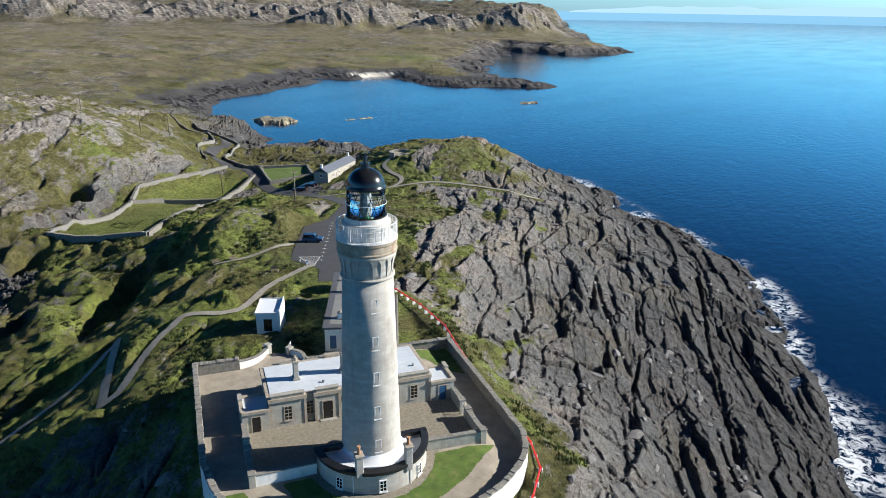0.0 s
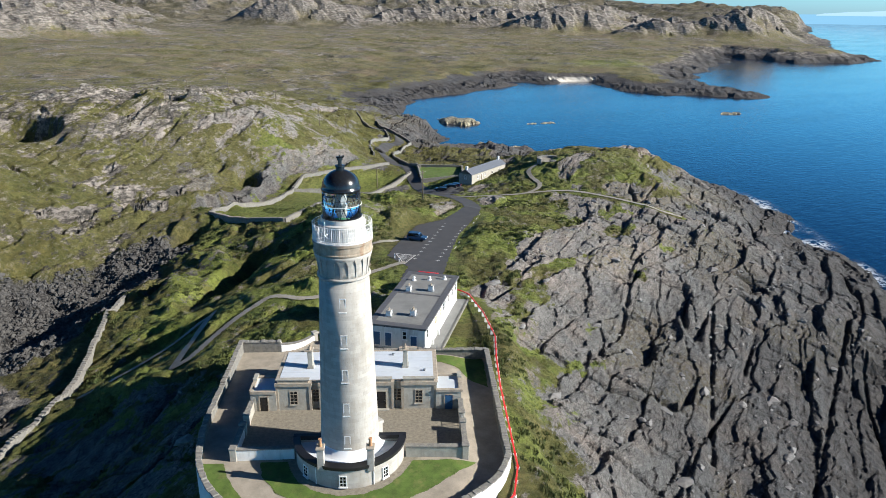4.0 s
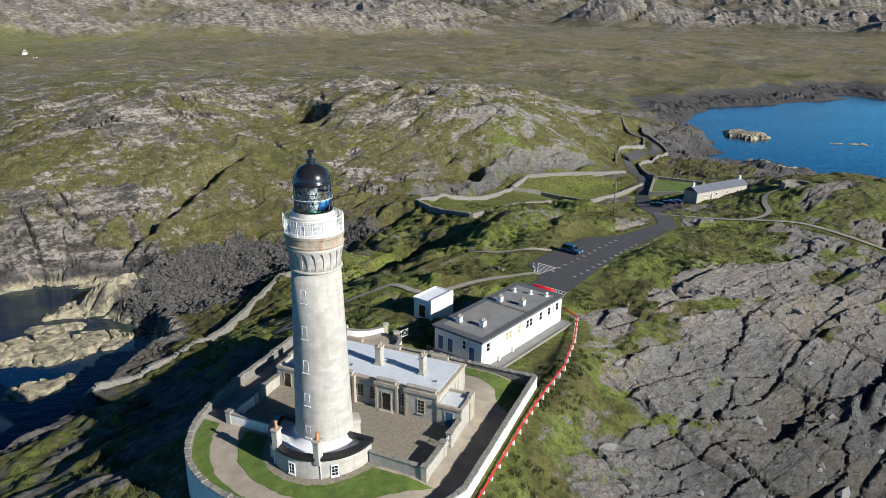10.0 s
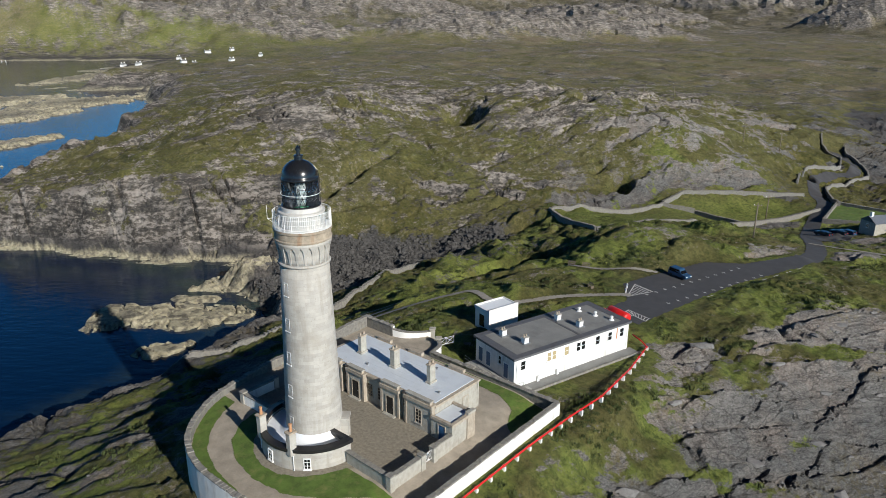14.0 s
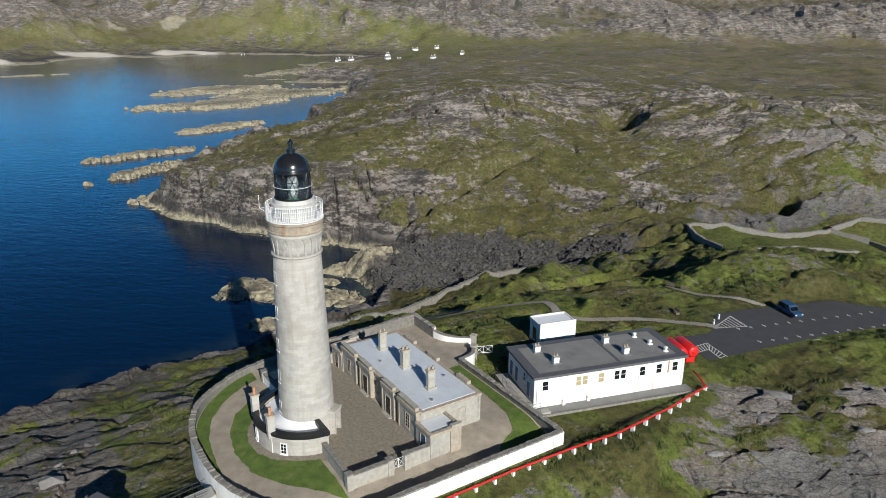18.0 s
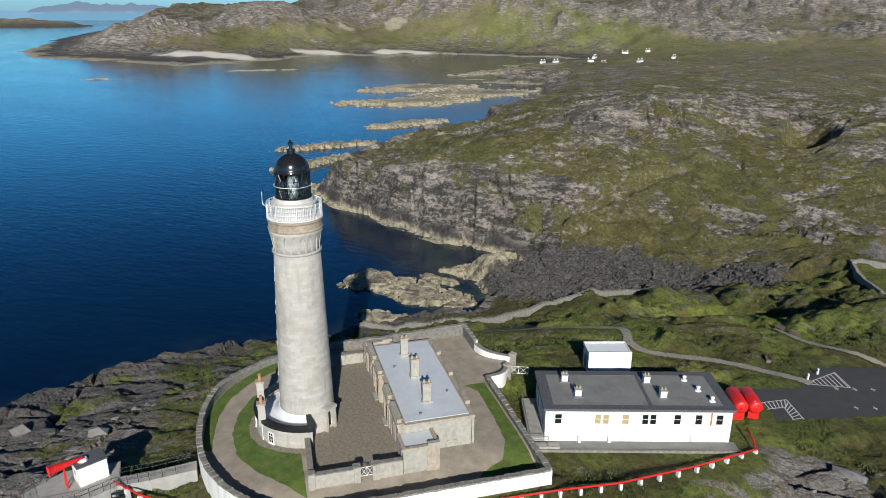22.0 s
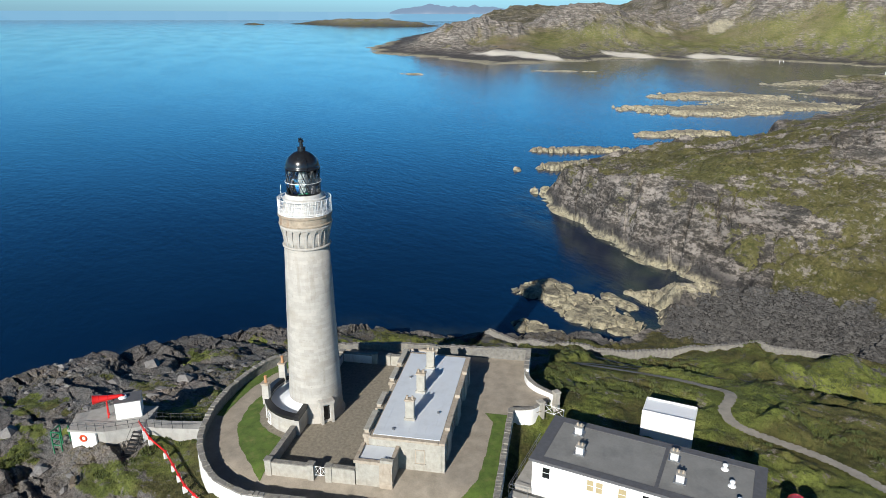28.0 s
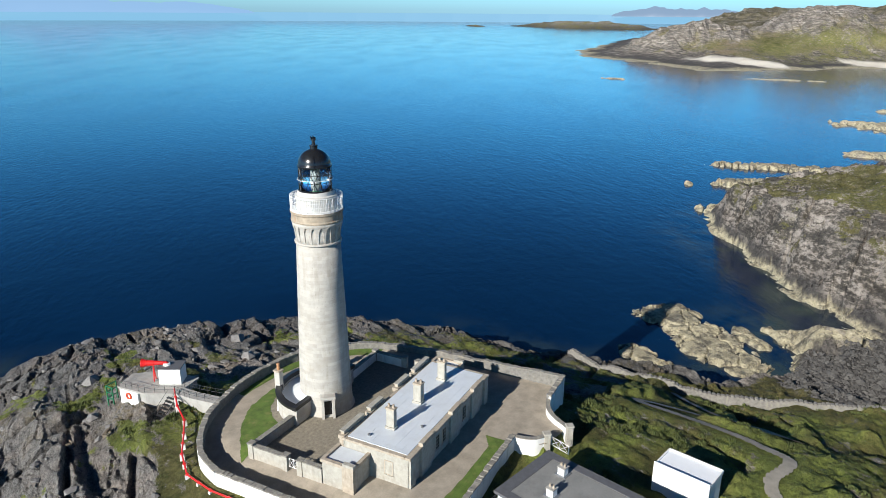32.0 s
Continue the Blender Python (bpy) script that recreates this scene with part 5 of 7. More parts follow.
        xo = sorted((side * 12.75, side * 13.2))
        part("porch_parapet", cube(xo[0], 9.25, 2.45, xo[1], 12.65, 2.8), M_CORNICE, p)
        part("corner_block", cube(xo[0] - 0.03, 11.7, 2.8, xo[1] + 0.03, 13.08, 3.1), M_GRANITE, p)
        xr = sorted((side * 10.0, side * 12.75))
        part("porch_roof", cube(xr[0], 9.25, 2.4, xr[1], 12.65, 2.58), M_ROOF, p)
        part("porch_pier", cube(xo[0], 11.6, -0.6, xo[1], 13.0, 2.45), M_CORNICE, p)
        m = on_wall(xs[0], 9.0, xs[1], 9.0)
        door(p, m, 1.6, -0.05, 0.95, 2.05, M_BLUE if side > 0 else M_BLACK, M_CORNICE)
    return t


cottage()


# ---------------------------------------------------------------- the walled yard
def yard():
    smooth_yard = YARD[:2] + smooth_line(YARD[1:12], 3)[1:] + YARD[12:]
    inside = lambda x, y: edge_distance(x, y, smooth_yard)
    drape("yard_gravel", lambda x, y: inside(x, y) + 0.1, (-20, -15, 20, 31), 0.4, 0.03, M_GRAVEL, "brown gravel drive inside the yard wall", "drive", lambda x, y: yard_height(x, y))
    lawn_s = [(14.2, -1.4), (11.6, -4.0), (8.4, -6.6), (4.6, -8.5), (0.0, -8.9), (-4.0, -8.2), (-7.4, -6.4), (-9.3, -3.8), (-9.9, -1.4), (-6.9, -1.4)] + [
        (7.0 * math.cos(radians(a)), 7.0 * math.sin(radians(a))) for a in range(-168, -11, 12)]
    drape("lawn_south", lambda x, y: edge_distance(x, y, lawn_s) + 0.2 * gnoise(x * 0.7, y * 0.7, 5), (-14, -11, 16, 0), 0.16, 0.07, M_LAWN, "crescent of mown grass round the tower", "lawn", yard_height)
    rim = lambda x, y: np.minimum(inside(x, y) - 0.35, 1.5 - 0.075 * x + 0.2 * gnoise(x * 0.6, y * 0.6, 6) - inside(x, y))
    drape("lawn_rim", lambda x, y: np.minimum(rim(x, y), np.minimum(-1.5 - y, 3.0 - x)), (-18, -14, 8, 2), 0.16, 0.07, M_LAWN, "strip of grass along the yard wall", "lawn", yard_height)
    lawn_n = [(-2.9, 23.6), (-2.9, 20.8), (-1.0, 22.0), (5.8, 22.0), (10.5, 21.6), (13.4, 20.2), (14.6, 17.5), (17.2, 15.5), (17.2, 23.6)]
    drape("lawn_north", lambda x, y: edge_distance(x, y, lawn_n) + 0.15 * gnoise(x * 0.7, y * 0.7, 7), (-4, 14, 18, 24), 0.16, 0.07, M_LAWN, "grass strip under the yard wall", "lawn", yard_height)
    apron = [(7.6 * math.cos(radians(a)), 7.6 * math.sin(radians(a))) for a in range(-178, 0, 6)]
    drape("store_apron", lambda x, y: edge_distance(x, y, apron + [(0, 0)]), (-9, -9, 9, 0), 0.2, 0.05, M_COBBLE, "worn stone paving round the tower store", "paving", yard_height)
    court = [(-12.7, -0.9), (12.7, -0.9), (12.7, 9.3), (-12.7, 9.3)]
    drape("court_floor", lambda x, y: edge_distance(x, y, court), (-13, -1.2, 13, 9.6), 0.4, 0.08, M_COBBLE, "grey-brown cobbled courtyard floor", "courtyard", lambda x, y: 0 * x - 0.06)
    # enclosing wall, white outside and bare rubble inside
    def top(k, p):
        x, y = p[:2]
        return 0.62 if x > 10 else (0.62 + 0.1 * math.sin(k) if y < 2 else (0.7 if y < 6 else (1.0 if y < 13 else (1.25 if y < 19 else 1.5))))
    rng = random.Random(4)
    for name, line in (("yard_wall", smooth_yard[1:-4] + [(-17.9, 25.3), (-12.2, 25.35)]), ("yard_wall_north", [(-3.3, 24.1), (17.7, 24.0), (17.7, -1.5)])):
        if name == "yard_wall":
            dense = []
            for a, b in zip(line, line[1:]):
                n = max(1, int(math.dist(a, b) / 2.0))
                dense += [(a[0] + (b[0] - a[0]) * i / n, a[1] + (b[1] - a[1]) * i / n) for i in range(n)]
            line = dense + [line[-1]]
        zs = lambda k, p: 0.62 if name != "yard_wall" else top(k, p)
        w = thing(name, "white harled boundary wall with rough grey stone coping", "wall", kind="structure")
        part("outer_face", strip(line, 0.32, 0.0, lambda k, p: -5.5, zs), M_HARL, w)
        part("inner_face", strip(line, 0.003, 0.28, lambda k, p: -2.2, lambda k, p: zs(k, p) - 0.004), M_RUBBLE, w)
        stone = None
        for k, (a, b) in enumerate(zip(line, line[1:])):
            length = math.dist(a, b)
            n = max(1, round(length / 0.55))
            for i in range(n):
                f = (i + 0.5) / n
                z = zs(k, a) * (1 - f) + zs(k + 1, b) * f
                m = pose(a[0] + (b[0] - a[0]) * f, a[1] + (b[1] - a[1]) * f, z - 0.02, rng.uniform(-3, 3), rng.uniform(-4, 4), math.degrees(math.atan2(b[1] - a[1], b[0] - a[0])) + rng.uniform(-3, 3))
                if stone is None:
                    stone = part("coping_stone", cube(-0.30, -0.38, 0, 0.30, 0.36, 0.19, bevel=0.05), M_COPING, w)
                    stone.matrix_basis = m
                else:
                    again(stone, "coping_stone", m @ Matrix.Diagonal((rng.uniform(0.8, 1.1), rng.uniform(0.85, 1.06), rng.uniform(0.6, 1.35), 1)), w)
    # white curved wing walls of the gate
    wing1 = smooth_line([(-12.2, 25.35), (-10.6, 25.9), (-9.2, 27.2), (-8.0, 29.3)], 5)
    wing2 = smooth_line([(-3.3, 23.9), (-3.45, 25.4), (-3.9, 26.6), (-5.0, 27.5)], 5)
    for line, tops in ((wing1, (1.1, 0.55)), (wing2, (0.6, 0.7))):
        w = thing("wing_wall", "white painted curved wing wall beside the gate", "wall", group="gate walls", kind="structure")
        hi = lambda k, p: tops[0] + (tops[1] - tops[0]) * k / (len(line) - 1)
        part("wall_face", strip(line, 0.22, 0.22, lambda k, p: -1.6, hi), M_WHITE, w)
        part("wall_coping", strip(line, 0.28, 0.28, hi, lambda k, p: hi(k, p) + 0.1), M_COPING, w)
    for x, y in ((-7.9, 29.5), (-5.1, 27.65)):
        g = thing("gate_pier", "square stone gate pier with a flat cap", "gate pier", pose(x, y, -0.9, 0, 0, 35), "gate piers")
        part("shaft", cube(-0.38, -0.38, -0.8, 0.38, 0.38, 1.75, bevel=0.03), M_GRANITE, g)
        part("cap", cube(-0.48, -0.48, 1.75, 0.48, 0.48, 1.98, bevel=0.06), M_GRANITE, g)
    gate_leaf("yard_gate", pose(-5.5, 28.1, -0.75, 0, 0, 68), 2.6)
    # low walls of the inner court
    def low_wall(label, pts, h, mat=M_GRANITE):
        w = thing("court_wall", label, "wall", group="court walls", kind="structure")
        part("wall_body", strip(pts, 0.24, 0.24, lambda k, p: -0.9, lambda k, p: h), mat, w)
        part("wall_cap", strip(pts, 0.31, 0.31, lambda k, p: h, lambda k, p: h + 0.13), M_COPING, w)
    low_wall("low granite court wall with flat coping", [(6.2, -0.6), (12.9, -0.8)], 1.25)
    low_wall("low granite court wall with flat coping", [(12.9, -0.5), (12.9, 4.1)], 1.25)
    low_wall("low granite court wall beside the porch", [(12.9, 5.9), (12.9, 8.9)], 1.45)
    low_wall("low harled court wall with flat coping", [(-6.2, -0.6), (-12.9, -0.8)], 1.25, M_HARL)
    low_wall("low harled court wall with flat coping", [(-12.9, -0.5), (-12.9, 4.1)], 1.25, M_HARL)
    low_wall("low granite court wall beside the porch", [(-12.9, 5.9), (-12.9, 8.9)], 1.45)
    for x, y in ((12.9, 4.0), (12.9, 6.0), (-12.9, 4.0), (-12.9, 6.0), (12.9, -0.8), (-12.9, -0.8)):
        g = thing("wall_pier", "low square granite pier at a wall end", "pier", pose(x, y, 0), "court wall piers")
        part("shaft", cube(-0.36, -0.36, -0.9, 0.36, 0.36, 1.45, bevel=0.03), M_GRANITE, g)
        part("cap", cube(-0.44, -0.44, 1.45, 0.44, 0.44, 1.62, bevel=0.05), M_COPING, g)
    gate_leaf("court_gate", pose(12.9, 4.4, 0, 0, 0, 90), 1.3)


def gate_leaf(name, m, width):
    g = thing(name, "white painted metal gate with crossed bars", "gate", m)
    bm = bmesh.new()
    for z in (0.15, 1.2):
        tube([(0, 0, z), (width, 0, z)], 0.035, 5, bm)
    for x in (0, width / 2, width):
        tube([(x, 0, 0.05), (x, 0, 1.25)], 0.04, 5, bm)
    part("gate_frame", bm, M_WHITE, g)
    for k in (0, 1):
        a, b = k * width / 2, (k + 1) * width / 2
        for p, q in (((a, 0.15), (b, 1.2)), ((a, 1.2), (b, 0.15))):
            part("cross_bar", tube([(p[0], 0, p[1]), (q[0], 0, q[1])], 0.025, 5), M_WHITE, g)
    return g


yard()


# ---------------------------------------------------------------- visitor house beyond the yard
HOUSE_M = on_wall(8.8, 27.3, 14.9, 48.8)  # x along the seaward side, y outwards, z up


def visitor_house():
    t = thing("visitor_house", "long white harled single-storey house with a grey flat felt roof", "house")
    L, Wd, lo, hi = 22.35, 8.75, -2.6, 2.25
    part("wall", cube(0, -Wd, lo, L, 0, hi, HOUSE_M), M_HARL, t)
    part("roof", cube(-0.25, -Wd - 0.25, hi, L + 0.25, 0.25, hi + 0.14, HOUSE_M), M_FELT, t)
    for a in ((-0.3, -Wd - 0.3, L + 0.3, -Wd - 0.25), (-0.3, 0.25, L + 0.3, 0.3), (-0.3, -Wd - 0.25, -0.25, 0.25), (L + 0.25, -Wd - 0.25, L + 0.3, 0.25)):
        part("fascia", cube(a[0], a[1], hi - 0.12, a[2], a[3], hi + 0.2, HOUSE_M), M_FASCIA, t)
    for a in ((-0.25, -Wd - 0.25, L + 0.25, -Wd + 0.7), (-0.25, -0.7, L + 0.25, 0.25), (-0.25, -Wd + 0.7, 1.0, -0.7), (L - 0.9, -Wd + 0.7, L + 0.25, -0.7), (12.5, -Wd + 0.7, 12.9, -0.7)):
        part("roof_edge_felt", cube(a[0], a[1], hi + 0.14, a[2], a[3], hi + 0.19, HOUSE_M), M_FASCIA, t)
    for x, y in ((3.2, -6.6), (4.3, -3.0), (13.6, -6.4), (14.7, -2.8)):
        c = part("chimney", cube(x - 0.4, y - 0.4, hi + 0.1, x + 0.4, y + 0.4, hi + 1.05, HOUSE_M, bevel=0.03), M_WHITE, t)
        part("chimney_base", cube(x - 0.62, y - 0.55, hi + 0.12, x + 0.62, y + 0.55, hi + 0.26, HOUSE_M), M_METAL, c)
        part("chimney_cap", cube(x - 0.46, y - 0.46, hi + 1.05, x + 0.46, y + 0.46, hi + 1.15, HOUSE_M), M_CONC, c)
        for dx in (-0.2, 0.2):
            part("chimney_pot", lathe([(0.13, 0), (0.1, 0.32), (0.12, 0.35)], 8, m=HOUSE_M @ Matrix.Translation((x + dx, y, hi + 1.14))), M_POT, c)
    for x, y in ((18.6, -6.9), (19.5, -4.3), (20.4, -1.8)):
        part("roof_cowl", lathe([(0.42, 0), (0.36, 0.1), (0.16, 0.16), (0.16, 0.42), (0.27, 0.46), (0.25, 0.62), (0.05, 0.7)], 14, m=HOUSE_M @ Matrix.Translation((x, y, hi + 0.15))), M_WHITE, t)
    warm = plain("drawn_blind", (0.38, 0.31, 0.17), 0.5, vary=0.1)
    for s, w, bars, glass in ((1.55, 0.95, (0, 1), None), (6.3, 0.85, (0, 1), warm), (7.25, 0.85, (0, 1), warm), (9.6, 0.95, (0, 1), warm), (11.95, 0.85, (0, 1), None), (12.9, 0.85, (0, 1), None), (15.8, 0.95, (0, 1), None), (18.35, 0.95, (0, 1), None), (20.85, 0.95, (0, 1), None)):
        window(t, HOUSE_M, s, 0.95, w, 1.45, bars, glass=glass)
    end = HOUSE_M @ Matrix(((0, -1, 0, 0), (1, 0, 0, -Wd), (0, 0, 1, 0), (0, 0, 0, 1)))
    for s, z in ((1.2, -1.1), (3.0, -1.1), (7.0, -1.25)):
        door(t, end, s, z, 0.95, 2.15, M_BLUE)
    window(t, end, 5.6, 0.9, 0.7, 1.35, (0, 1))
    for s in (0.4, 22.0):
        part("downpipe", tube([HOUSE_M @ Vector((s, 0.06, z)) for z in (hi - 0.1, -2.4)], 0.05, 6), M_WHITE, t)
    part("rust_streak", cube(19.75, 0.0, 0.1, 19.95, 0.012, 1.9, HOUSE_M), plain("rust", (0.42, 0.17, 0.06), 0.9, vary=0.4, scale=3), t)
    for s in (4.2, 7.8):
        part("vent_box", cube(s - 0.18, 0, -2.2, s + 0.18, 0.35, -1.35, HOUSE_M), M_WHITE, t)
    # paved terrace with a white kerb and a railed corner
    tt = thing("house_terrace", "grey paved terrace with a low pale kerb", "terrace", kind="structure")
    part("paving", cube(-1.9, 0.0, -3.2, L + 0.6, 1.9, -2.15, HOUSE_M), M_FELT, tt)
    part("paving", cube(-1.9, -Wd, -3.2, 0.0, 0.0, -1.5, HOUSE_M), M_CONC, tt)
    part("kerb", cube(-2.1, 1.9, -3.2, L + 0.8, 2.15, -1.98, HOUSE_M), M_COPING, tt)
    part("step_block", cube(-1.9, 1.0, -2.15, 1.6, 1.9, -1.7, HOUSE_M), M_CONC, tt)
    r = thing("terrace_railing", "thin grey metal railing at the terrace corner", "railing")
    pts = [(0.2, 1.8), (-1.9, 1.8), (-1.9, -2.0), (-1.9, -Wd)]
    for z in (-0.35, -0.8):
        part("rail", tube([HOUSE_M @ Vector((x, y, z)) for x, y in pts], 0.03, 5), M_METAL, r)
    for a, b in zip(pts, pts[1:]):
        n = max(1, int(math.dist(a, b) / 1.2))
        for i in range(n):
            x, y = a[0] + (b[0] - a[0]) * i / n, a[1] + (b[1] - a[1]) * i / n
            part("post", tube([HOUSE_M @ Vector((x, y, z)) for z in (-2.2, -0.33)], 0.03, 5), M_METAL, r)


visitor_house()


def white_hut():
    m = on_wall(-5.0, 40.0, -3.5, 45.9)
    t = thing("white_hut", "small white painted hut with a raised front wall", "hut")
    part("wall", cube(0, -3.6, -3.2, 6.0, 0, 0.75, m), M_WHITE, t)
    part("front_wall", cube(-0.08, 0, -3.2, 6.08, 0.14, 1.35, m), M_WHITE, t)
    part("roof", cube(0.0, -3.7, 0.75, 6.0, 0, 0.9, m), M_WROOF, t)
    for a in ((-0.08, -3.7, 0.08, 0), (5.92, -3.7, 6.08, 0), (0.08, -3.78, 5.92, -3.62)):
        part("roof_edge", cube(a[0], a[1], 0.6, a[2], a[3], 1.1, m), M_WHITE, t)
    side = m @ Matrix(((0, -1, 0, 0), (1, 0, 0, -3.6), (0, 0, 1, 0), (0, 0, 0, 1)))
    door(t, side, 1.8, -2.1, 1.3, 2.1, M_PANE)


white_hut()


def red_tanks():
    ax = Vector((0.947, -0.322, 0))
    for k in range(2):
        c = Vector((9.38 + 0.50 * k, 53.76 + 1.78 * k, -0.22))
        m = Matrix.Translation(c) @ ax.to_track_quat("Z", "Y").to_matrix().to_4x4()
        t = thing("red_tank", "red painted horizontal cylinder tank on red cradles", "tank", m, "tanks beside the house")
        prof = [(0.05, -2.15), (0.55, -2.12), (0.78, -2.02), (0.88, -1.85), (0.88, 1.85), (0.78, 2.02), (0.55, 2.12), (0.05, 2.15)]
        part("shell", lathe(prof, 32), M_RED, t, smooth=True)
        for z in (-1.7, 0, 1.7):
            part("band", lathe([(0.88, z - 0.05), (0.90, z - 0.04), (0.90, z + 0.04), (0.88, z + 0.05)], 32), M_RED, t)
        part("end_boss", lathe([(0.14, 2.1), (0.14, 2.28), (0.02, 2.3)], 12), M_RED, t)
        inv = m.inverted()
        for s in (-1.3, 1.3):
            p = c + ax * s
            part("cradle", cube(-0.12, -0.7, -2.6 - p.z, 0.12, 0.7, -0.5, inv @ Matrix.Translation(p) @ Matrix.Rotation(math.atan2(ax.y, ax.x), 4, "Z")), M_RED, t)


red_tanks()


def red_pipe():
    pts = [(14.4, 51.6, -1.0), (16.2, 51.2, -1.5), (17.3, 50.7, -1.9), (19.0, 41.5, -1.3), (19.9, 31.4, -0.9), (19.3, 24.6, -0.9), (18.9, 16.0, -0.95), (18.85, 6.0, -1.0), (18.8, -1.5, -1.1), (17.8, -6.0, -1.3),
           (15.0, -9.8, -1.6), (11.5, -13.2, -1.9), (9.2, -15.5, -2.0), (7.6, -18.4, -1.6), (5.4, -21.2, -0.9)]
    t = thing("red_pipe", "long red air pipe carried on short white concrete posts", "pipe")
    part("pipe", tube(pts, 0.11, 8), M_RED, t, smooth=True)
    post = None
    spots = []
    for a, b in zip(pts[2:], pts[3:]):
        n = max(1, round(math.dist(a, b) / 2.3))
        spots += [(a[0] + (b[0] - a[0]) * i / n, a[1] + (b[1] - a[1]) * i / n, a[2] + (b[2] - a[2]) * i / n, math.degrees(math.atan2(b[1] - a[1], b[0] - a[0]))) for i in range(n)]
    low = ground_many([s[:2] for s in spots])
    for (x, y, z, turn), g in zip(spots, low):
        h = max(0.5, z - 0.09 - g + 0.3)
        m = pose(x, y, z - 0.09, 0, 0, turn) @ Matrix.Diagonal((1, 1, h, 1))
        if post is None:
            post = part("post", cube(-0.16, -0.24, -1, 0.16, 0.24, 0), M_WHITE, t)
            post.matrix_basis = m
        else:
            again(post, "post", m, t)
        c = part("pipe_clip", cube(x - 0.13, y - 0.13, z - 0.1, x + 0.13, y + 0.13, z + 0.13), M_RED, t)


red_pipe()


# ---------------------------------------------------------------- foghorn on its platform
def foghorn():
    z0 = -1.45
    deck = thing("horn_platform", "grey concrete foghorn platform on a white wall", "platform", kind="structure")
    out = [(1.0, -21.2), (5.6, -20.6), (7.6, -24.6), (8.0, -29.2), (4.6, -30.4), (1.4, -27.0)]
    def slab(pts, a, b):
        bm = bmesh.new()
        lo, hi = [bm.verts.new((*p, a)) for p in pts], [bm.verts.new((*p, b)) for p in pts]
        bm.faces.new(hi)
        bm.faces.new(lo[::-1])
        for i in range(len(pts)):
            j = (i + 1) % len(pts)
            bm.faces.new((lo[i], lo[j], hi[j], hi[i]))
        bmesh.ops.recalc_face_normals(bm, faces=bm.faces)
        return bm
    part("deck", slab(out, z0 - 0.25, z0), M_CONC, deck)
    part("supporting_wall", slab([(p[0] * 0.93 + 0.3, p[1] * 0.93 - 1.7) for p in out], -6.5, z0 - 0.25), M_CONC, deck)
    part("white_panel", slab([(7.55, -25.6), (7.80, -25.6), (7.95, -28.9), (7.70, -28.9)], -6.5, z0 - 0.25), M_WHITE, deck, "white painted wall under the deck")
    t = thing("foghorn", "red trumpet foghorn on a white engine box", "foghorn", pose(3.2, -23.8, z0, 0, 0, -62))
    part("engine_box", cube(-1.5, -1.15, -0.1, 1.5, 1.15, 2.3, bevel=0.02), M_WHITE, t)
    part("box_roof", cube(-1.6, -1.25, 2.3, 1.6, 1.25, 2.42), M_FASCIA, t)
    part("roof_collar", lathe([(0.55, 2.4), (0.45, 2.7), (0.3, 2.72)], 16, m=Matrix.Translation((0.6, 0, 0))), M_WHITE, t)
    horn = [(0.20, 0.0), (0.24, 0.7), (0.34, 1.8), (0.46, 2.8), (0.60, 3.45), (0.64, 3.5), (0.55, 3.45), (0.3, 2.6)]
    m = Matrix.Translation((0.5, 0, 2.72)) @ Euler((0, radians(91), 0)).to_matrix().to_4x4()
    part("trumpet", lathe(horn, 28, m=m), M_RED, t, smooth=True)
    for s in (1.8, 2.8):
        part("trumpet_band", lathe([(0.35 + 0.12 * (s - 1.8), s - 0.05), (0.39 + 0.12 * (s - 1.8), s), (0.35 + 0.12 * (s - 1.8), s + 0.05)], 24, m=m), M_RED, t)
    part("elbow", tube([(0.5, 0, 2.4), (0.5, 0, 2.65), (0.65, 0, 2.72), (0.9, 0, 2.72)], 0.22, 10), M_RED, t)
    bm = tube([(2.5, -0.35, 0), (2.5, 0, 2.4)], 0.09, 6)
    tube([(2.5, 0.35, 0), (2.5, 0, 2.4)], 0.09, 6, bm)
    part("trumpet_stand", bm, M_RED, t)
    window(t, on_wall(1.5, -1.15, 1.5, 1.15), 1.15, 1.2, 0.9, 0.9, (1, 0))
    # railing round the deck
    r = thing("deck_railing", "dark metal railing round the foghorn platform", "railing")
    loop = [(1.2, -26.5), (4.6, -30.2), (7.8, -29.0), (7.4, -24.6), (5.6, -20.9)]
    line = [(x, y, z0) for x, y in loop]
    walkway = [(5.6, -20.9, z0), (6.3, -17.5, -0.9), (6.2, -13.4, -0.55)]
    way2 = [(4.0, -20.8, z0), (4.6, -17.3, -0.9), (4.4, -13.2, -0.55)]
    for path in (line, walkway, way2):
        for h in (0.55, 1.05):
            part("rail", tube([(x, y, z + h) for x, y, z in path], 0.025, 5), M_DARKM, r)
        for a, b in zip(path, path[1:]):
            n = max(1, int(math.dist(a, b) / 1.1))
            for i in range(n):
                p = [a[j] + (b[j] - a[j]) * i / n for j in range(3)]
                part("post", tube([(p[0], p[1], p[2] - 0.02), (p[0], p[1], p[2] + 1.07)], 0.03, 5), M_DARKM, r)
    w = thing("walkway", "narrow concrete walkway from the yard to the foghorn", "walkway", kind="structure")
    mid = [(4.8, -21.0), (5.45, -17.4), (5.3, -12.7)]
    part("walkway_slab", strip(mid, 0.85, 0.85, lambda k, p: (-1.85, -1.5, -1.1)[k], lambda k, p: (z0 + 0.004, -0.9, -0.55)[k]), M_CONC, w)
    part("walkway_wall", strip(mid, 0.6, 0.6, lambda k, p: -6.5, lambda k, p: (-1.85, -1.5, -1.1)[k]), M_CONC, w)
    st = thing("platform_stairs", "steep dark metal stair from the walkway to the rocks", "stairs")
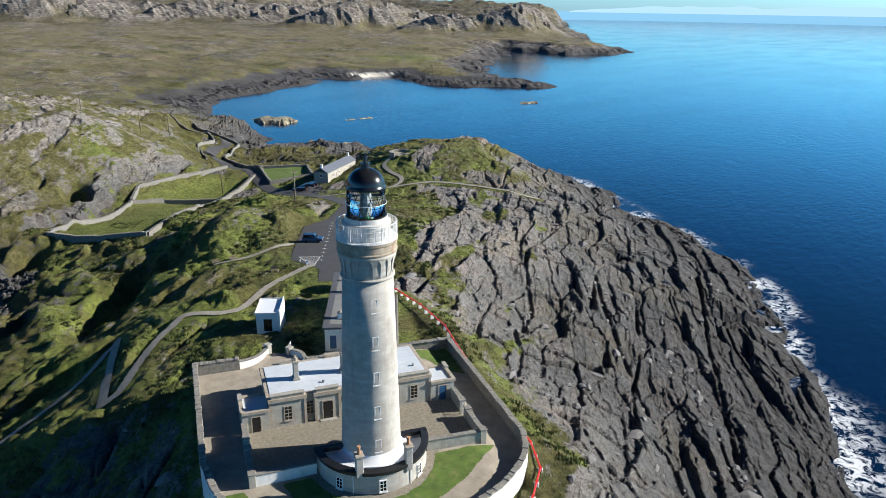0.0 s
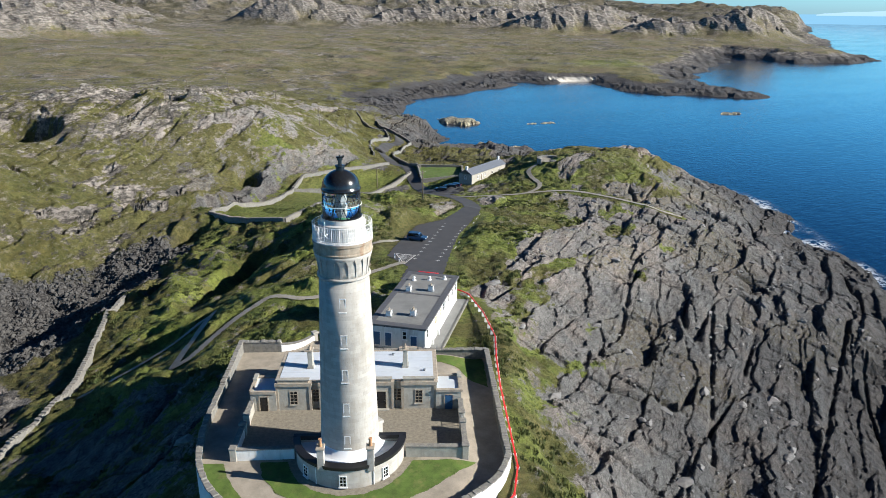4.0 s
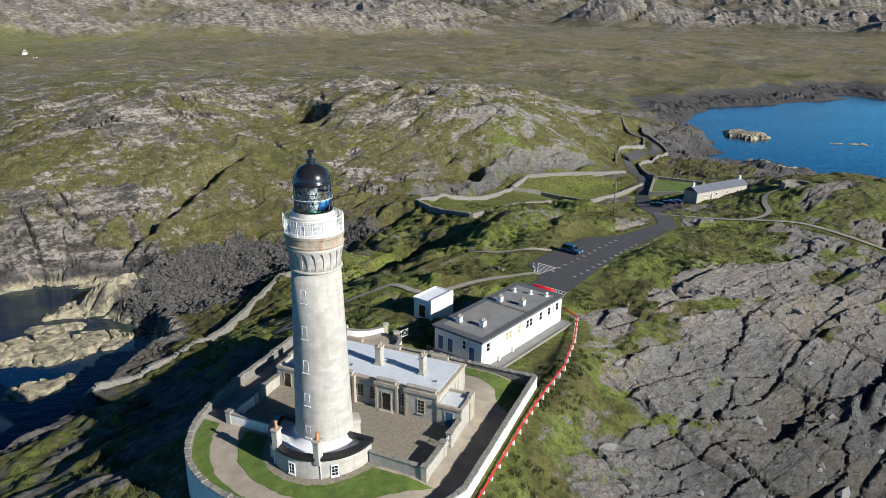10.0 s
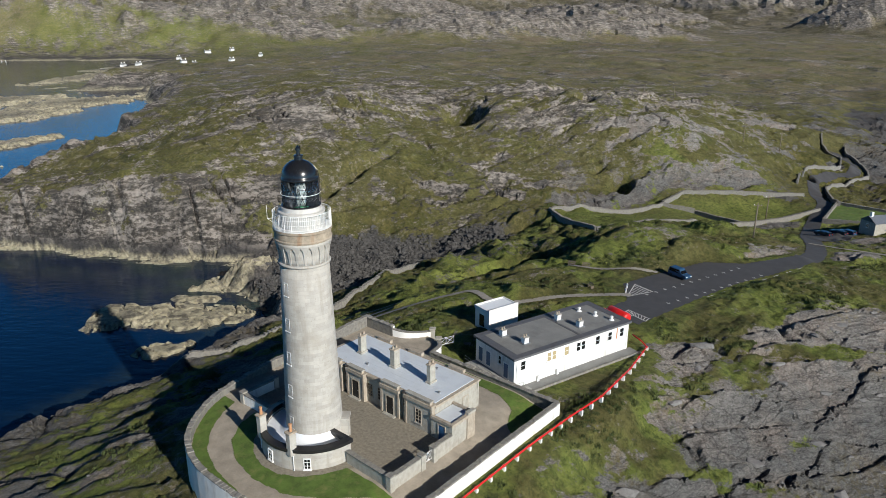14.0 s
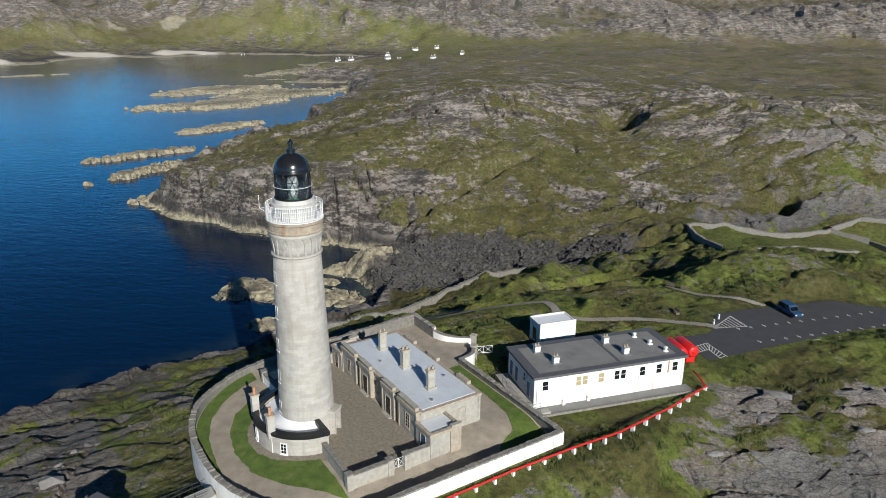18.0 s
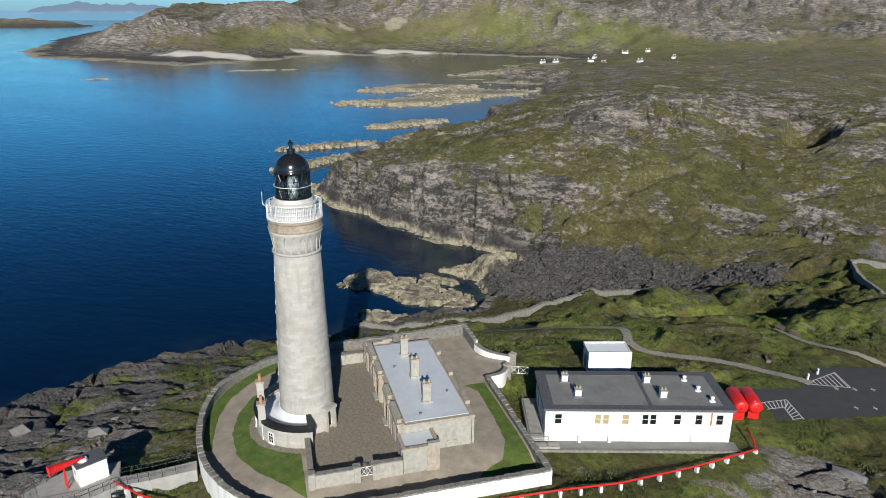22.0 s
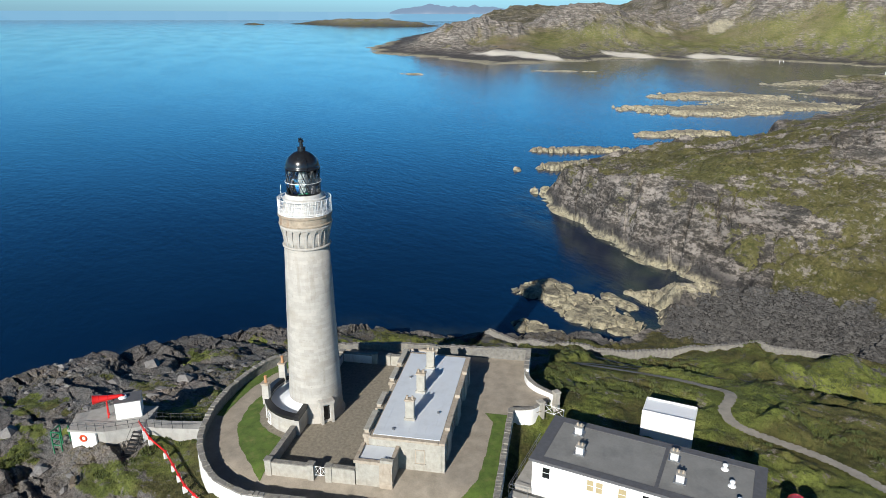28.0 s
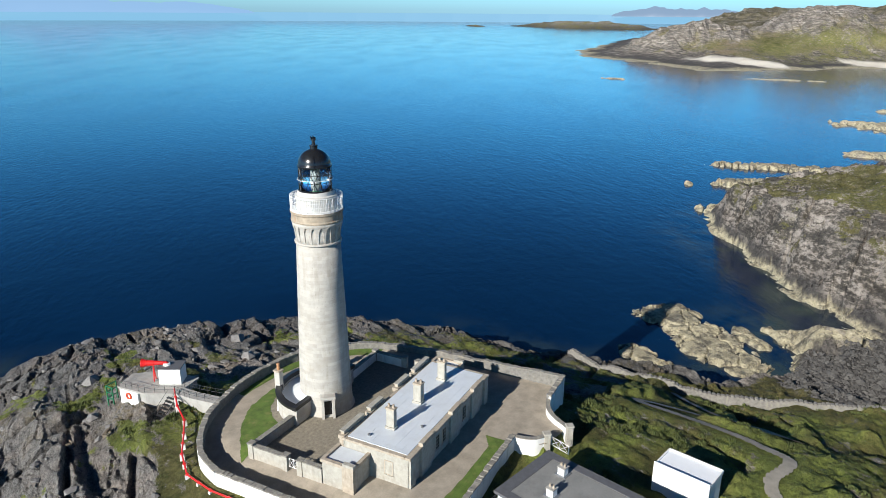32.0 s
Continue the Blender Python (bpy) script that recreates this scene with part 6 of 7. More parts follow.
    for k in range(9):
        part("tread", cube(6.4 + 0.42 * k, -21.3, -1.7 - 0.30 * k, 6.75 + 0.42 * k, -20.1, -1.63 - 0.30 * k), M_DARKM, st)
    for y in (-21.35, -20.05):
        part("stringer", tube([(6.3, y, -1.7), (10.1, y, -4.4)], 0.06, 5), M_DARKM, st)
        part("stair_rail", tube([(6.3, y, -0.7), (10.1, y, -3.4)], 0.025, 5), M_DARKM, st)
    la = thing("stair_landing", "pale concrete landing at the stair foot", "landing")
    part("slab", cube(9.9, -22.0, -5.6, 12.4, -19.6, -4.45), M_CONC, la)
    b = thing("lifebuoy", "orange-red ring lifebuoy on a white wall", "lifebuoy", pose(7.98, -27.2, -2.4, 0, 90, 4))
    ring = [(0.38 + 0.11 * math.cos(radians(a)), 0.11 * math.sin(radians(a))) for a in range(0, 360, 45)]
    part("ring", lathe(ring, 20, close=True), plain("orange_plastic", (0.65, 0.07, 0.015), 0.5), b, smooth=True)
    g = thing("green_frame", "green painted steel access frame below the platform", "frame")
    for x in (6.5, 8.1):
        for y in (-31.5, -30.3):
            part("leg", cube(x - 0.06, y - 0.06, -6.0, x + 0.06, y + 0.06, -1.9), M_GREEN, g)
    for z in (-3.8, -2.9, -2.0):
        part("crossbar", cube(6.5, -31.55, z, 8.1, -31.45, z + 0.1), M_GREEN, g)
        part("crossbar", cube(8.05, -31.5, z, 8.15, -30.3, z + 0.1), M_GREEN, g)
    for x, y, turn in ((13.8, -24.6, 30), (17.0, -27.5, 80)):
        bench("stone_bench", x, y, turn, "small grey bench on the grass")


def bench(name, x, y, turn, label):
    z = ground_at(x, y)
    t = thing(name, label, "bench", pose(x, y, z, 0, 0, turn), "benches")
    for k in range(3):
        part("seat_slat", cube(-0.8, -0.26 + 0.18 * k, 0.42, 0.8, -0.10 + 0.18 * k, 0.47), M_WOOD, t)
    for k in range(2):
        part("back_slat", cube(-0.8, 0.30, 0.58 + 0.18 * k, 0.8, 0.34, 0.72 + 0.18 * k), M_WOOD, t)
    for x0 in (-0.7, 0.62):
        part("leg", cube(x0, -0.25, -0.15, x0 + 0.08, 0.34, 0.42), M_WOOD, t)


foghorn()


# ---------------------------------------------------------------- car park, road and paths
def car_park():
    t = drape("car_park", lambda x, y: edge_distance(x, y, LOT), (0, 56, 27, 118), 0.5, 0.06, M_TAR, "dark tarmac car park with white bay marks", "car park", lot_height)
    def mark(a, b, w, name="bay_line"):
        m = on_wall(a[0], a[1], b[0], b[1])
        L = math.dist(a, b)
        bm = bmesh.new()
        v = [bm.verts.new((*(m @ Vector((s, o, 0))).xy, lot_height(*(m @ Vector((s, o, 0))).xy) + 0.085)) for s, o in ((0, -w / 2), (L, -w / 2), (L, w / 2), (0, w / 2))]
        bm.faces.new(v)
        bmesh.ops.recalc_face_normals(bm, faces=bm.faces)
        o = part(name, bm, M_LINE, t)
    d = Vector((0.27, 0.963))
    n = Vector((0.963, -0.27))
    for k in range(12):
        for off in (2.6, 7.6):
            c = Vector((4.2, 70)) + d * (2.6 + 2.55 * k) + n * off
            mark(c - n * 0.45, c + n * 0.45, 0.14)
            mark(c - d * 0.35, c + d * 0.35, 0.12)
    for k in range(8):
        c = Vector((17.6, 79)) + d * (4.2 * k) - n * 1.2
        mark(c - d * 0.9, c + d * 0.9, 0.14)
    # hatched corners
    for k in range(9):
        f = k / 8
        mark((5.2 - 1.6 * f, 68.6 + 6.4 * f), (5.6 + 1.8 * f, 68.8 + 5.0 * f), 0.16, "hatch_line")
    for a, b in (((5.2, 68.4), (7.6, 74.0)), ((3.4, 75.3), (7.6, 74.0)), ((5.2, 68.4), (3.4, 75.3))):
        mark(a, b, 0.16, "hatch_line")
    for a, b in ((Vector((8.2, 58.8)), Vector((8.3, 62.7))), (Vector((9.8, 58.4)), Vector((9.9, 61.0))), (Vector((8.3, 62.7)), Vector((13.0, 61.4))), (Vector((9.9, 61.0)), Vector((12.8, 60.0)))):
        mark(a, b, 0.15, "hatch_line")
    for k in range(6):
        mark((8.25, 59.2 + 0.65 * k), (9.85, 58.8 + 0.5 * k), 0.14, "hatch_line")
        mark((8.9 + 0.75 * k, 62.5 - 0.2 * k), (10.2 + 0.5 * k, 60.9 - 0.17 * k), 0.14, "hatch_line")


car_park()
drape("road", lambda x, y: 2.3 - line_distance(x, y, smooth_line(ROAD[:14], 4)), (-28, 106, 30, 330), 0.7, 0.10, M_TAR, "narrow grey tarmac road winding over the hill", "road")
drape("turning_area", lambda x, y: edge_distance(x, y, [(20, 150), (24, 158), (24, 176), (16, 178), (12, 168), (15, 154)]), (10, 148, 26, 180), 0.7, 0.14, M_TAR, "small tarmac parking area beside the road", "parking area")
for name, line, half in (("path_west", TRACKS[0], 0.8), ("path_cliff", TRACKS[4], 0.6), ("path_steep", TRACKS[5], 0.7), ("path_bench", TRACKS[1], 0.6), ("path_knoll", TRACKS[2], 0.75), ("path_shore", TRACKS[3], 0.7)):
    line = smooth_line(line, 4)
    xs, ys = [p[0] for p in line], [p[1] for p in line]
    drape(name, lambda x, y: half - line_distance(x, y, line) + 0.12 * gnoise(x * 0.9, y * 0.9, 8), (min(xs) - 2, min(ys) - 2, max(xs) + 2, max(ys) + 2), 0.4, 0.20, M_TRACK, "worn pale gravel footpath through the grass", "footpath")


def car(x, y, turn, paint, label, van=False, z=None):
    z = ground_at(x, y) + 0.1 if z is None else z
    t = thing("van" if van else "car", label, "van" if van else "car", pose(x, y, z, 0, 0, turn), "parked cars")
    h = 1.85 if van else 1.45
    side = [(-2.25, 0.35), (2.2, 0.35), (2.28, 0.75), (2.1, 0.95), (1.15, 1.05), (0.45, h), (-1.9, h), (-2.22, 1.0)]
    bm = bmesh.new()
    for w in (-0.86, 0.86):
        pass
    rows = [[bm.verts.new((px, w * (0.88 if pz > 1.1 else 1.0), pz)) for px, pz in side] for w in (-0.88, 0.88)]
    bm.faces.new(rows[0])
    bm.faces.new(rows[1][::-1])
    for i in range(len(side)):
        j = (i + 1) % len(side)
        bm.faces.new((rows[0][j], rows[0][i], rows[1][i], rows[1][j]))
    bmesh.ops.recalc_face_normals(bm, faces=bm.faces)
    bmesh.ops.bevel(bm, geom=bm.edges[:], offset=0.06, segments=2, affect="EDGES")
    part("body", bm, paint, t, smooth=False)
    for w in (-1, 1):
        bm = bmesh.new()
        v = [bm.verts.new((px, w * 0.885 * (0.97 if pz < 1.2 else 0.905), pz)) for px, pz in ((0.95, 1.08), (0.40, h - 0.12), (-1.75, h - 0.12), (-2.0, 1.08))]
        bm.faces.new(v if w < 0 else v[::-1])
        bmesh.ops.solidify(bm, geom=bm.faces[:], thickness=0.02)
        part("side_window", bm, M_PANE, t)
    for xs in ((1.17, 1.06, 0.49, h - 0.06), (-2.24, 1.06, -1.97, h - 0.06)):
        bm = bmesh.new()
        v = [bm.verts.new(p) for p in ((xs[0], -0.74, xs[1]), (xs[0], 0.74, xs[1]), (xs[2], 0.68, xs[3]), (xs[2], -0.68, xs[3]))]
        bm.faces.new(v)
        bmesh.ops.solidify(bm, geom=bm.faces[:], thickness=0.03)
        part("windscreen", bm, M_PANE, t)
    for wx in (-1.4, 1.35):
        for wy in (-0.82, 0.82):
            tyre = part("wheel", lathe([(0.2, -0.1), (0.33, -0.1), (0.33, 0.1), (0.2, 0.1)], 20, m=Matrix.Translation((wx, wy, 0.33)) @ Euler((radians(90), 0, 0)).to_matrix().to_4x4()), M_TYRE, t)
            part("rim", lathe([(0.2, -0.07), (0.2, 0.07), (0.05, 0.09)], 14, m=Matrix.Translation((wx, wy, 0.33)) @ Euler((radians(90), 0, 0)).to_matrix().to_4x4()), M_METAL, tyre)
    for wy in (-0.62, 0.62):
        part("headlight", cube(2.2, wy - 0.15, 0.68, 2.3, wy + 0.15, 0.84), M_WHITE, t)
        part("tail_light", cube(-2.3, wy - 0.1, 0.75, -2.2, wy + 0.1, 1.0), M_RED, t)


P_BLUE, P_DARK = plain("blue_car_paint", (0.03, 0.07, 0.13), 0.2, vary=0.05), plain("dark_car_paint", (0.02, 0.028, 0.04), 0.2, vary=0.05)
car(8.0, 85.2, -18, P_BLUE, "dark blue van parked in a marked bay", True, lot_height(8.0, 85.2) + 0.06)
car(19.8, 166.0, 160, P_DARK, "dark blue car parked beside the road")
car(16.6, 163.6, 160, P_DARK, "black car parked beside the road")
car(21.4, 168.8, 160, P_BLUE, "blue car parked on the turning area")


# ---------------------------------------------------------------- walls, poles and small buildings farther off
def stone_dyke(name, pts, h, label, width=0.35, cap=None):
    line = []
    for a, b in zip(pts, pts[1:]):
        n = max(1, int(math.dist(a, b) / 2.0))
        line += [(a[0] + (b[0] - a[0]) * i / n, a[1] + (b[1] - a[1]) * i / n) for i in range(n)]
    line.append(pts[-1])
    g = ground_many(line)
    soft = np.convolve(np.pad(g, 4, mode="edge"), np.ones(9) / 9, "valid")
    g = np.clip(soft, g - 0.25, g + 0.5)
    rng = random.Random(len(pts) * 7)
    t = thing(name, label, "stone wall", kind="structure")
    hs = [h * rng.uniform(0.94, 1.06) for _ in line]
    part("wall_body", strip(line, width, width, lambda k, p: g[k] - 0.8, lambda k, p: g[k] + hs[k], batter=0.12), M_RUBBLE, t)
    cope = None
    for k, (a, b) in enumerate(zip(line, line[1:])):
        for f in (0.125, 0.375, 0.625, 0.875):
            m = pose(a[0] + (b[0] - a[0]) * f, a[1] + (b[1] - a[1]) * f, (g[k] + hs[k]) * (1 - f) + (g[k + 1] + hs[k + 1]) * f - 0.03, rng.uniform(-6, 6), rng.uniform(-6, 6), math.degrees(math.atan2(b[1] - a[1], b[0] - a[0])))
            if cope is None:
                cope = part("coping_stone", cube(-0.27, -width - 0.05, 0, 0.27, width + 0.05, 0.20, bevel=0.05), cap or M_COPING, t)
                cope.matrix_basis = m
            else:
                again(cope, "coping_stone", m @ Matrix.Diagonal((rng.uniform(0.7, 1.1), rng.uniform(0.75, 1.1), rng.uniform(0.6, 1.4), 1)), t)


stone_dyke("cliff_wall", smooth_line([(-61, 5), (-58, 12), (-54.5, 20), (-51.5, 28), (-50.7, 34.4), (-52, 45.3), (-53.8, 57), (-55.5, 67), (-57.7, 81)], 2), 0.9, "rough pale drystone wall along the cliff top", 0.42)
stone_dyke("field_wall", [(-53, 135), (-40, 126), (-28, 118)], 1.2, "grey drystone field wall")
stone_dyke("field_wall_east", [(-28, 118), (-18, 145), (-9, 172), (-1, 190), (6, 206)], 1.1, "long straight drystone wall beside the green field", 0.42)
stone_dyke("field_wall_upper", [(-53, 135), (-44, 157), (-35.5, 178), (-26, 182)], 1.1, "long grey drystone field wall below the hill", 0.42)
stone_dyke("field_wall_cross", [(-26, 182), (-17, 180), (-7.5, 177)], 1.2, "dark drystone wall across the field")
stone_dyke("road_wall", [(-35.5, 178), (-34, 190), (-22, 203), (-10, 214), (-3, 222)], 1.0, "low drystone wall below the crag", 0.42)
stone_dyke("road_wall_outer", smooth_line([(10, 214), (4, 232), (-2, 250), (0, 266), (6, 284), (0, 302), (-9, 316), (-13, 330)], 2), 1.2, "dark roadside drystone wall on the shore side", 0.3, M_RUBBLE)
stone_dyke("road_wall_inner", smooth_line([(-10, 240), (-13, 258), (-11, 271), (-5, 284), (-10, 300), (-20, 316), (-24, 330)], 2), 1.2, "dark roadside drystone wall on the hill side", 0.3, M_RUBBLE)
GARDEN = [(9, 216), (27, 213), (26, 193), (10.5, 192)]
drape("garden_lawn", lambda x, y: edge_distance(x, y, GARDEN), (4, 188, 34, 220), 0.7, 0.20, M_LAWN, "bright green walled garden lawn", "lawn")
stone_dyke("garden_wall", GARDEN + GARDEN[:1], 0.9, "pale garden wall round the lawn")


def pole(x, y, h, arm):
    z = ground_at(x, y)
    t = thing("utility_pole", "weathered wooden utility pole with a short crossarm", "pole", pose(x, y, z, 0, 0, arm), "utility poles")
    part("shaft", lathe([(0.19, -0.6), (0.17, h * 0.5), (0.12, h)], 10), M_WOOD, t, smooth=True)
    part("crossarm", cube(-0.9, -0.06, h - 0.7, 0.9, 0.06, h - 0.56), M_WOOD, t)
    for s in (-0.8, 0, 0.8):
        part("insulator", lathe([(0.06, h - 0.56), (0.07, h - 0.42), (0.03, h - 0.38)], 8, m=Matrix.Translation((s, 0.0, 0))), M_WHITE, t)


for x, y, h in ((9.8, 124, 8.6), (-6.5, 193, 8), (-34.5, 249, 8), (-24, 263, 8), (-60, 286, 8), (-86, 299, 8), (-116, 330, 8), (-150, 372, 8)):
    pole(x, y, h, 25)


def stone_shed():
    a, b = Vector((27.5, 170.5)), Vector((41.5, 189.5))
    m = on_wall(a.x, a.y, b.x, b.y, -9.6)
    L, w = (b - a).length, 5.2
    t = thing("stone_shed", "long low stone building with a slate roof", "building")
    part("wall", cube(0, -w, -2.5, L, 0, 2.4, m), M_GRANITE, t)
    bm = bmesh.new()
    pts = [(s, o, z) for s in (-0.25, L + 0.25) for o, z in ((0.3, 2.3), (-w / 2, 4.0), (-w - 0.3, 2.3), (-w / 2, 3.8))]
    v = [bm.verts.new(m @ Vector(p)) for p in pts]
    for f in ((0, 1, 5, 4), (1, 2, 6, 5), (0, 4, 7, 3), (3, 7, 6, 2), (0, 3, 2, 1), (4, 5, 6, 7)):
        bm.faces.new([v[i] for i in f])
    bmesh.ops.recalc_face_normals(bm, faces=bm.faces)
    part("roof", bm, M_SLATE, t)
    for s in (0.0, L):
        bm = bmesh.new()
        v = [bm.verts.new(m @ Vector(p)) for p in ((s, -0.02, 2.4), (s, -w + 0.02, 2.4), (s, -w / 2, 3.8))]
        bm.faces.new(v)
        bmesh.ops.solidify(bm, geom=bm.faces[:], thickness=0.2)
        part("gable", bm, M_RUBBLE, t)
    for s in (0.7, L - 1.0):
        part("chimney", cube(s - 0.35, -w / 2 - 0.35, 3.3, s + 0.35, -w / 2 + 0.35, 5.0, m), M_WHITE, t)
    for s in (4, 9, 14, 19):
        window(t, m, s, 0.9, 0.8, 1.0, (1, 0))
    door(t, m, 6.5, -0.5, 1.0, 2.0, M_WOOD)
    end = m @ Matrix(((0, -1, 0, 0), (1, 0, 0, -w), (0, 0, 1, 0), (0, 0, 0, 1)))
    window(t, end, 2.6, 1.2, 0.9, 1.1, (1, 0))


stone_shed()


def viewing_ring():
    x, y = 55.5, 176.0
    z = ground_at(x, y)
    t = thing("viewing_ring", "low circular drystone shelter wall on the knoll", "shelter", pose(x, y, z))
    prof = [(3.7, -1.5), (3.75, 1.0), (4.5, 1.0), (4.6, -1.5)]
    part("ring_wall", lathe(prof, 40, -100, 215, close=True), M_RUBBLE, t)
    part("ring_coping", lathe([(3.65, 1.0), (3.65, 1.16), (4.6, 1.16), (4.6, 1.0)], 40, -100, 215, close=True), M_COPING, t)
    part("floor", lathe([(3.7, 0.25), (0.02, 0.3)], 32), M_TRACK, t)


viewing_ring()
for x, y, turn in ((-9.5, 79.4, 20), (-2.4, 68.4, -30), (-13, 79.6, 10)):
    bench("picnic_bench", x, y, turn, "dark wooden bench beside the path")


def marker(x, y):
    t = thing("marker_post", "short white painted marker post beside the path", "post", pose(x, y, ground_at(x, y)), "marker posts")
    part("shaft", cube(-0.12, -0.12, -0.3, 0.12, 0.12, 0.95, bevel=0.02), M_WHITE, t)
    part("plate", cube(-0.14, -0.16, 0.62, 0.14, -0.12, 0.88), M_BLUE, t)


marker(4.2, 69.8)
marker(3.2, 72.4)


def cottage_far(x, y, turn, w, d):
    z = ground_at(x, y)
    t = thing("village_house", "small distant white cottage with a grey pitched roof", "house", pose(x, y, z, 0, 0, turn), "village houses")
    part("wall", cube(-w / 2, -d / 2, -2.0, w / 2, d / 2, 2.6), M_WHITE, t)
    bm = bmesh.new()
    v = [bm.verts.new(p) for s in (-w / 2 - 0.3, w / 2 + 0.3) for p in ((s, -d / 2 - 0.4, 2.5), (s, 0, 2.5 + d * 0.42), (s, d / 2 + 0.4, 2.5))]
    for f in ((0, 1, 4, 3), (1, 2, 5, 4), (0, 3, 5, 2), (0, 2, 1), (3, 4, 5)):
        bm.faces.new([v[i] for i in f])
    bmesh.ops.recalc_face_normals(bm, faces=bm.faces)
    part("roof", bm, M_FELT, t)
    for s in (-1, 1):
        part("chimney", cube(s * w * 0.4 - 0.5, -0.5, 2.5 + d * 0.2, s * w * 0.4 + 0.5, 0.5, 3.6 + d * 0.42), M_WHITE, t)
        part("window", cube(s * w * 0.25 - 0.6, -d / 2 - 0.05, 1.0, s * w * 0.25 + 0.6, -d / 2, 2.4), M_PANE, t)
    part("door", cube(-0.5, -d / 2 - 0.05, 0.0, 0.5, -d / 2, 2.2), M_BLUE, t)


VILLAGE = [(-1110, 345), (-862, 400), (-841, 410), (-730, 392), (-680, 380), (-877, 487), (-739, 428), (-716, 465), (-858, 560), (-915, 556), (-778, 552), (-1240, 980), (-700, 505)]
for k, (x, y) in enumerate(VILLAGE):
    cottage_far(x, y, (k * 47) % 60 - 100, 6.5 + (k * 3) % 4, 4.0)


# ---------------------------------------------------------------- loose stones and tufts
def heap(name, spots, sizes, flat, material, label, category, seed, sink=0.3, angular=0.25):
    """Many stones in one mesh."""
    rng = np.random.RandomState(seed)
    bm = bmesh.new()
    bmesh.ops.create_icosphere(bm, subdivisions=1, radius=1.0)
    bv = np.array([v.co[:] for v in bm.verts])
    bf = np.array([[v.index for v in f.verts] for f in bm.faces])
    bm.free()
    n = len(spots)
    z = land(spots[:, 0], spots[:, 1])[0]
    shape = bv[None] * (1 + angular * rng.uniform(-1, 1, (n, len(bv), 1)))
    shape = np.round(shape * 2.2) / 2.2 * 0.45 + shape * 0.55
    shape = shape * (sizes[:, None, None] * np.stack([rng.uniform(0.7, 1.5, n), rng.uniform(0.6, 1.0, n), flat * rng.uniform(0.7, 1.3, n)], -1)[:, None, :])
    a = STRIKE + rng.normal(0, 0.5, n)
    c, s = np.cos(a)[:, None], np.sin(a)[:, None]
    co = np.stack([shape[..., 0] * c - shape[..., 1] * s, shape[..., 0] * s + shape[..., 1] * c, shape[..., 2]], -1)
    co += np.stack([spots[:, 0], spots[:, 1], z + sizes * flat * (0.5 - sink)], -1)[:, None, :]
    faces = bf[None] + (np.arange(n) * len(bv))[:, None, None]
    me = bpy.data.meshes.new(name)
    me.from_pydata(co.reshape(-1, 3).tolist(), [], faces.reshape(-1, 3).tolist())
    me.materials.append(material)
    return tagged(new(name, me), label, category, kind="stuff")


def scatter(n, box_, keep, seed):
    rng = np.random.RandomState(seed)
    p = np.stack([rng.uniform(box_[0], box_[2], n), rng.uniform(box_[1], box_[3], n)], -1)
    z, m = land(p[:, 0], p[:, 1])
    clear = (edge_distance(p[:, 0], p[:, 1], YARD) < -1.5) & (edge_distance(p[:, 0], p[:, 1], LOT) < -1.0) & (line_distance(p[:, 0], p[:, 1], ROAD) > 3.2)
    clear &= np.minimum.reduce([line_distance(p[:, 0], p[:, 1], t) for t in TRACKS]) > 1.4
    hx, hy = (p[:, 0] - 8.8) * 0.273 + (p[:, 1] - 27.3) * 0.962, (p[:, 0] - 8.8) * 0.962 - (p[:, 1] - 27.3) * 0.273
    clear &= ~((hx > -4) & (hx < 30) & (hy > -11) & (hy < 4)) & ~((np.abs(p[:, 0] + 7) < 5) & (np.abs(p[:, 1] - 42.5) < 6))
    clear &= edge_distance(p[:, 0], p[:, 1], GARDEN) < -1
    return p[clear & keep(p[:, 0], p[:, 1], z, m)]


S_DARK = island_material("beach_boulder", (0.024, 0.023, 0.023), (0.105, 0.102, 0.096))
S_GREY = island_material("grey_block", (0.09, 0.088, 0.085), (0.25, 0.24, 0.23))
S_PALE = island_material("lichened_block", (0.09, 0.085, 0.075), (0.24, 0.225, 0.20))
p = scatter(44000, (-118, 35, -45, 128), lambda x, y, z, m: (m["shingle"] > 0.4) & (z > SEA - 0.4), 1)
heap("beach_boulders", p, np.random.RandomState(2).gamma(1.8, 0.10, len(p)) + 0.08, 0.75, S_DARK, "dark rounded boulders filling the cove", "boulders", 3, 0.3, 0.42)
p = scatter(9000, (-30, -70, 110, 150), lambda x, y, z, m: (m["rock"] > 0.55) & (z > SEA + 5), 4)[:900]
heap("rock_blocks", p, np.random.RandomState(5).gamma(1.6, 0.22, len(p)) + 0.12, 0.45, S_GREY, "broken angular grey rock blocks on the slope", "rocks", 6, 0.40, 0.42)
p = scatter(16000, (-260, 60, 0, 320), lambda x, y, z, m: (m["rock"] > 0.45) & (m["shingle"] < 0.2) & (z > SEA + 8) & (np.hypot(x + 20, y - 60) > 115), 7)[:700]
heap("hill_rocks", p, np.random.RandomState(8).gamma(1.6, 0.17, len(p)) + 0.15, 0.5, S_PALE, "pale lichened rocks breaking through the hillside", "rocks", 9, 0.42)


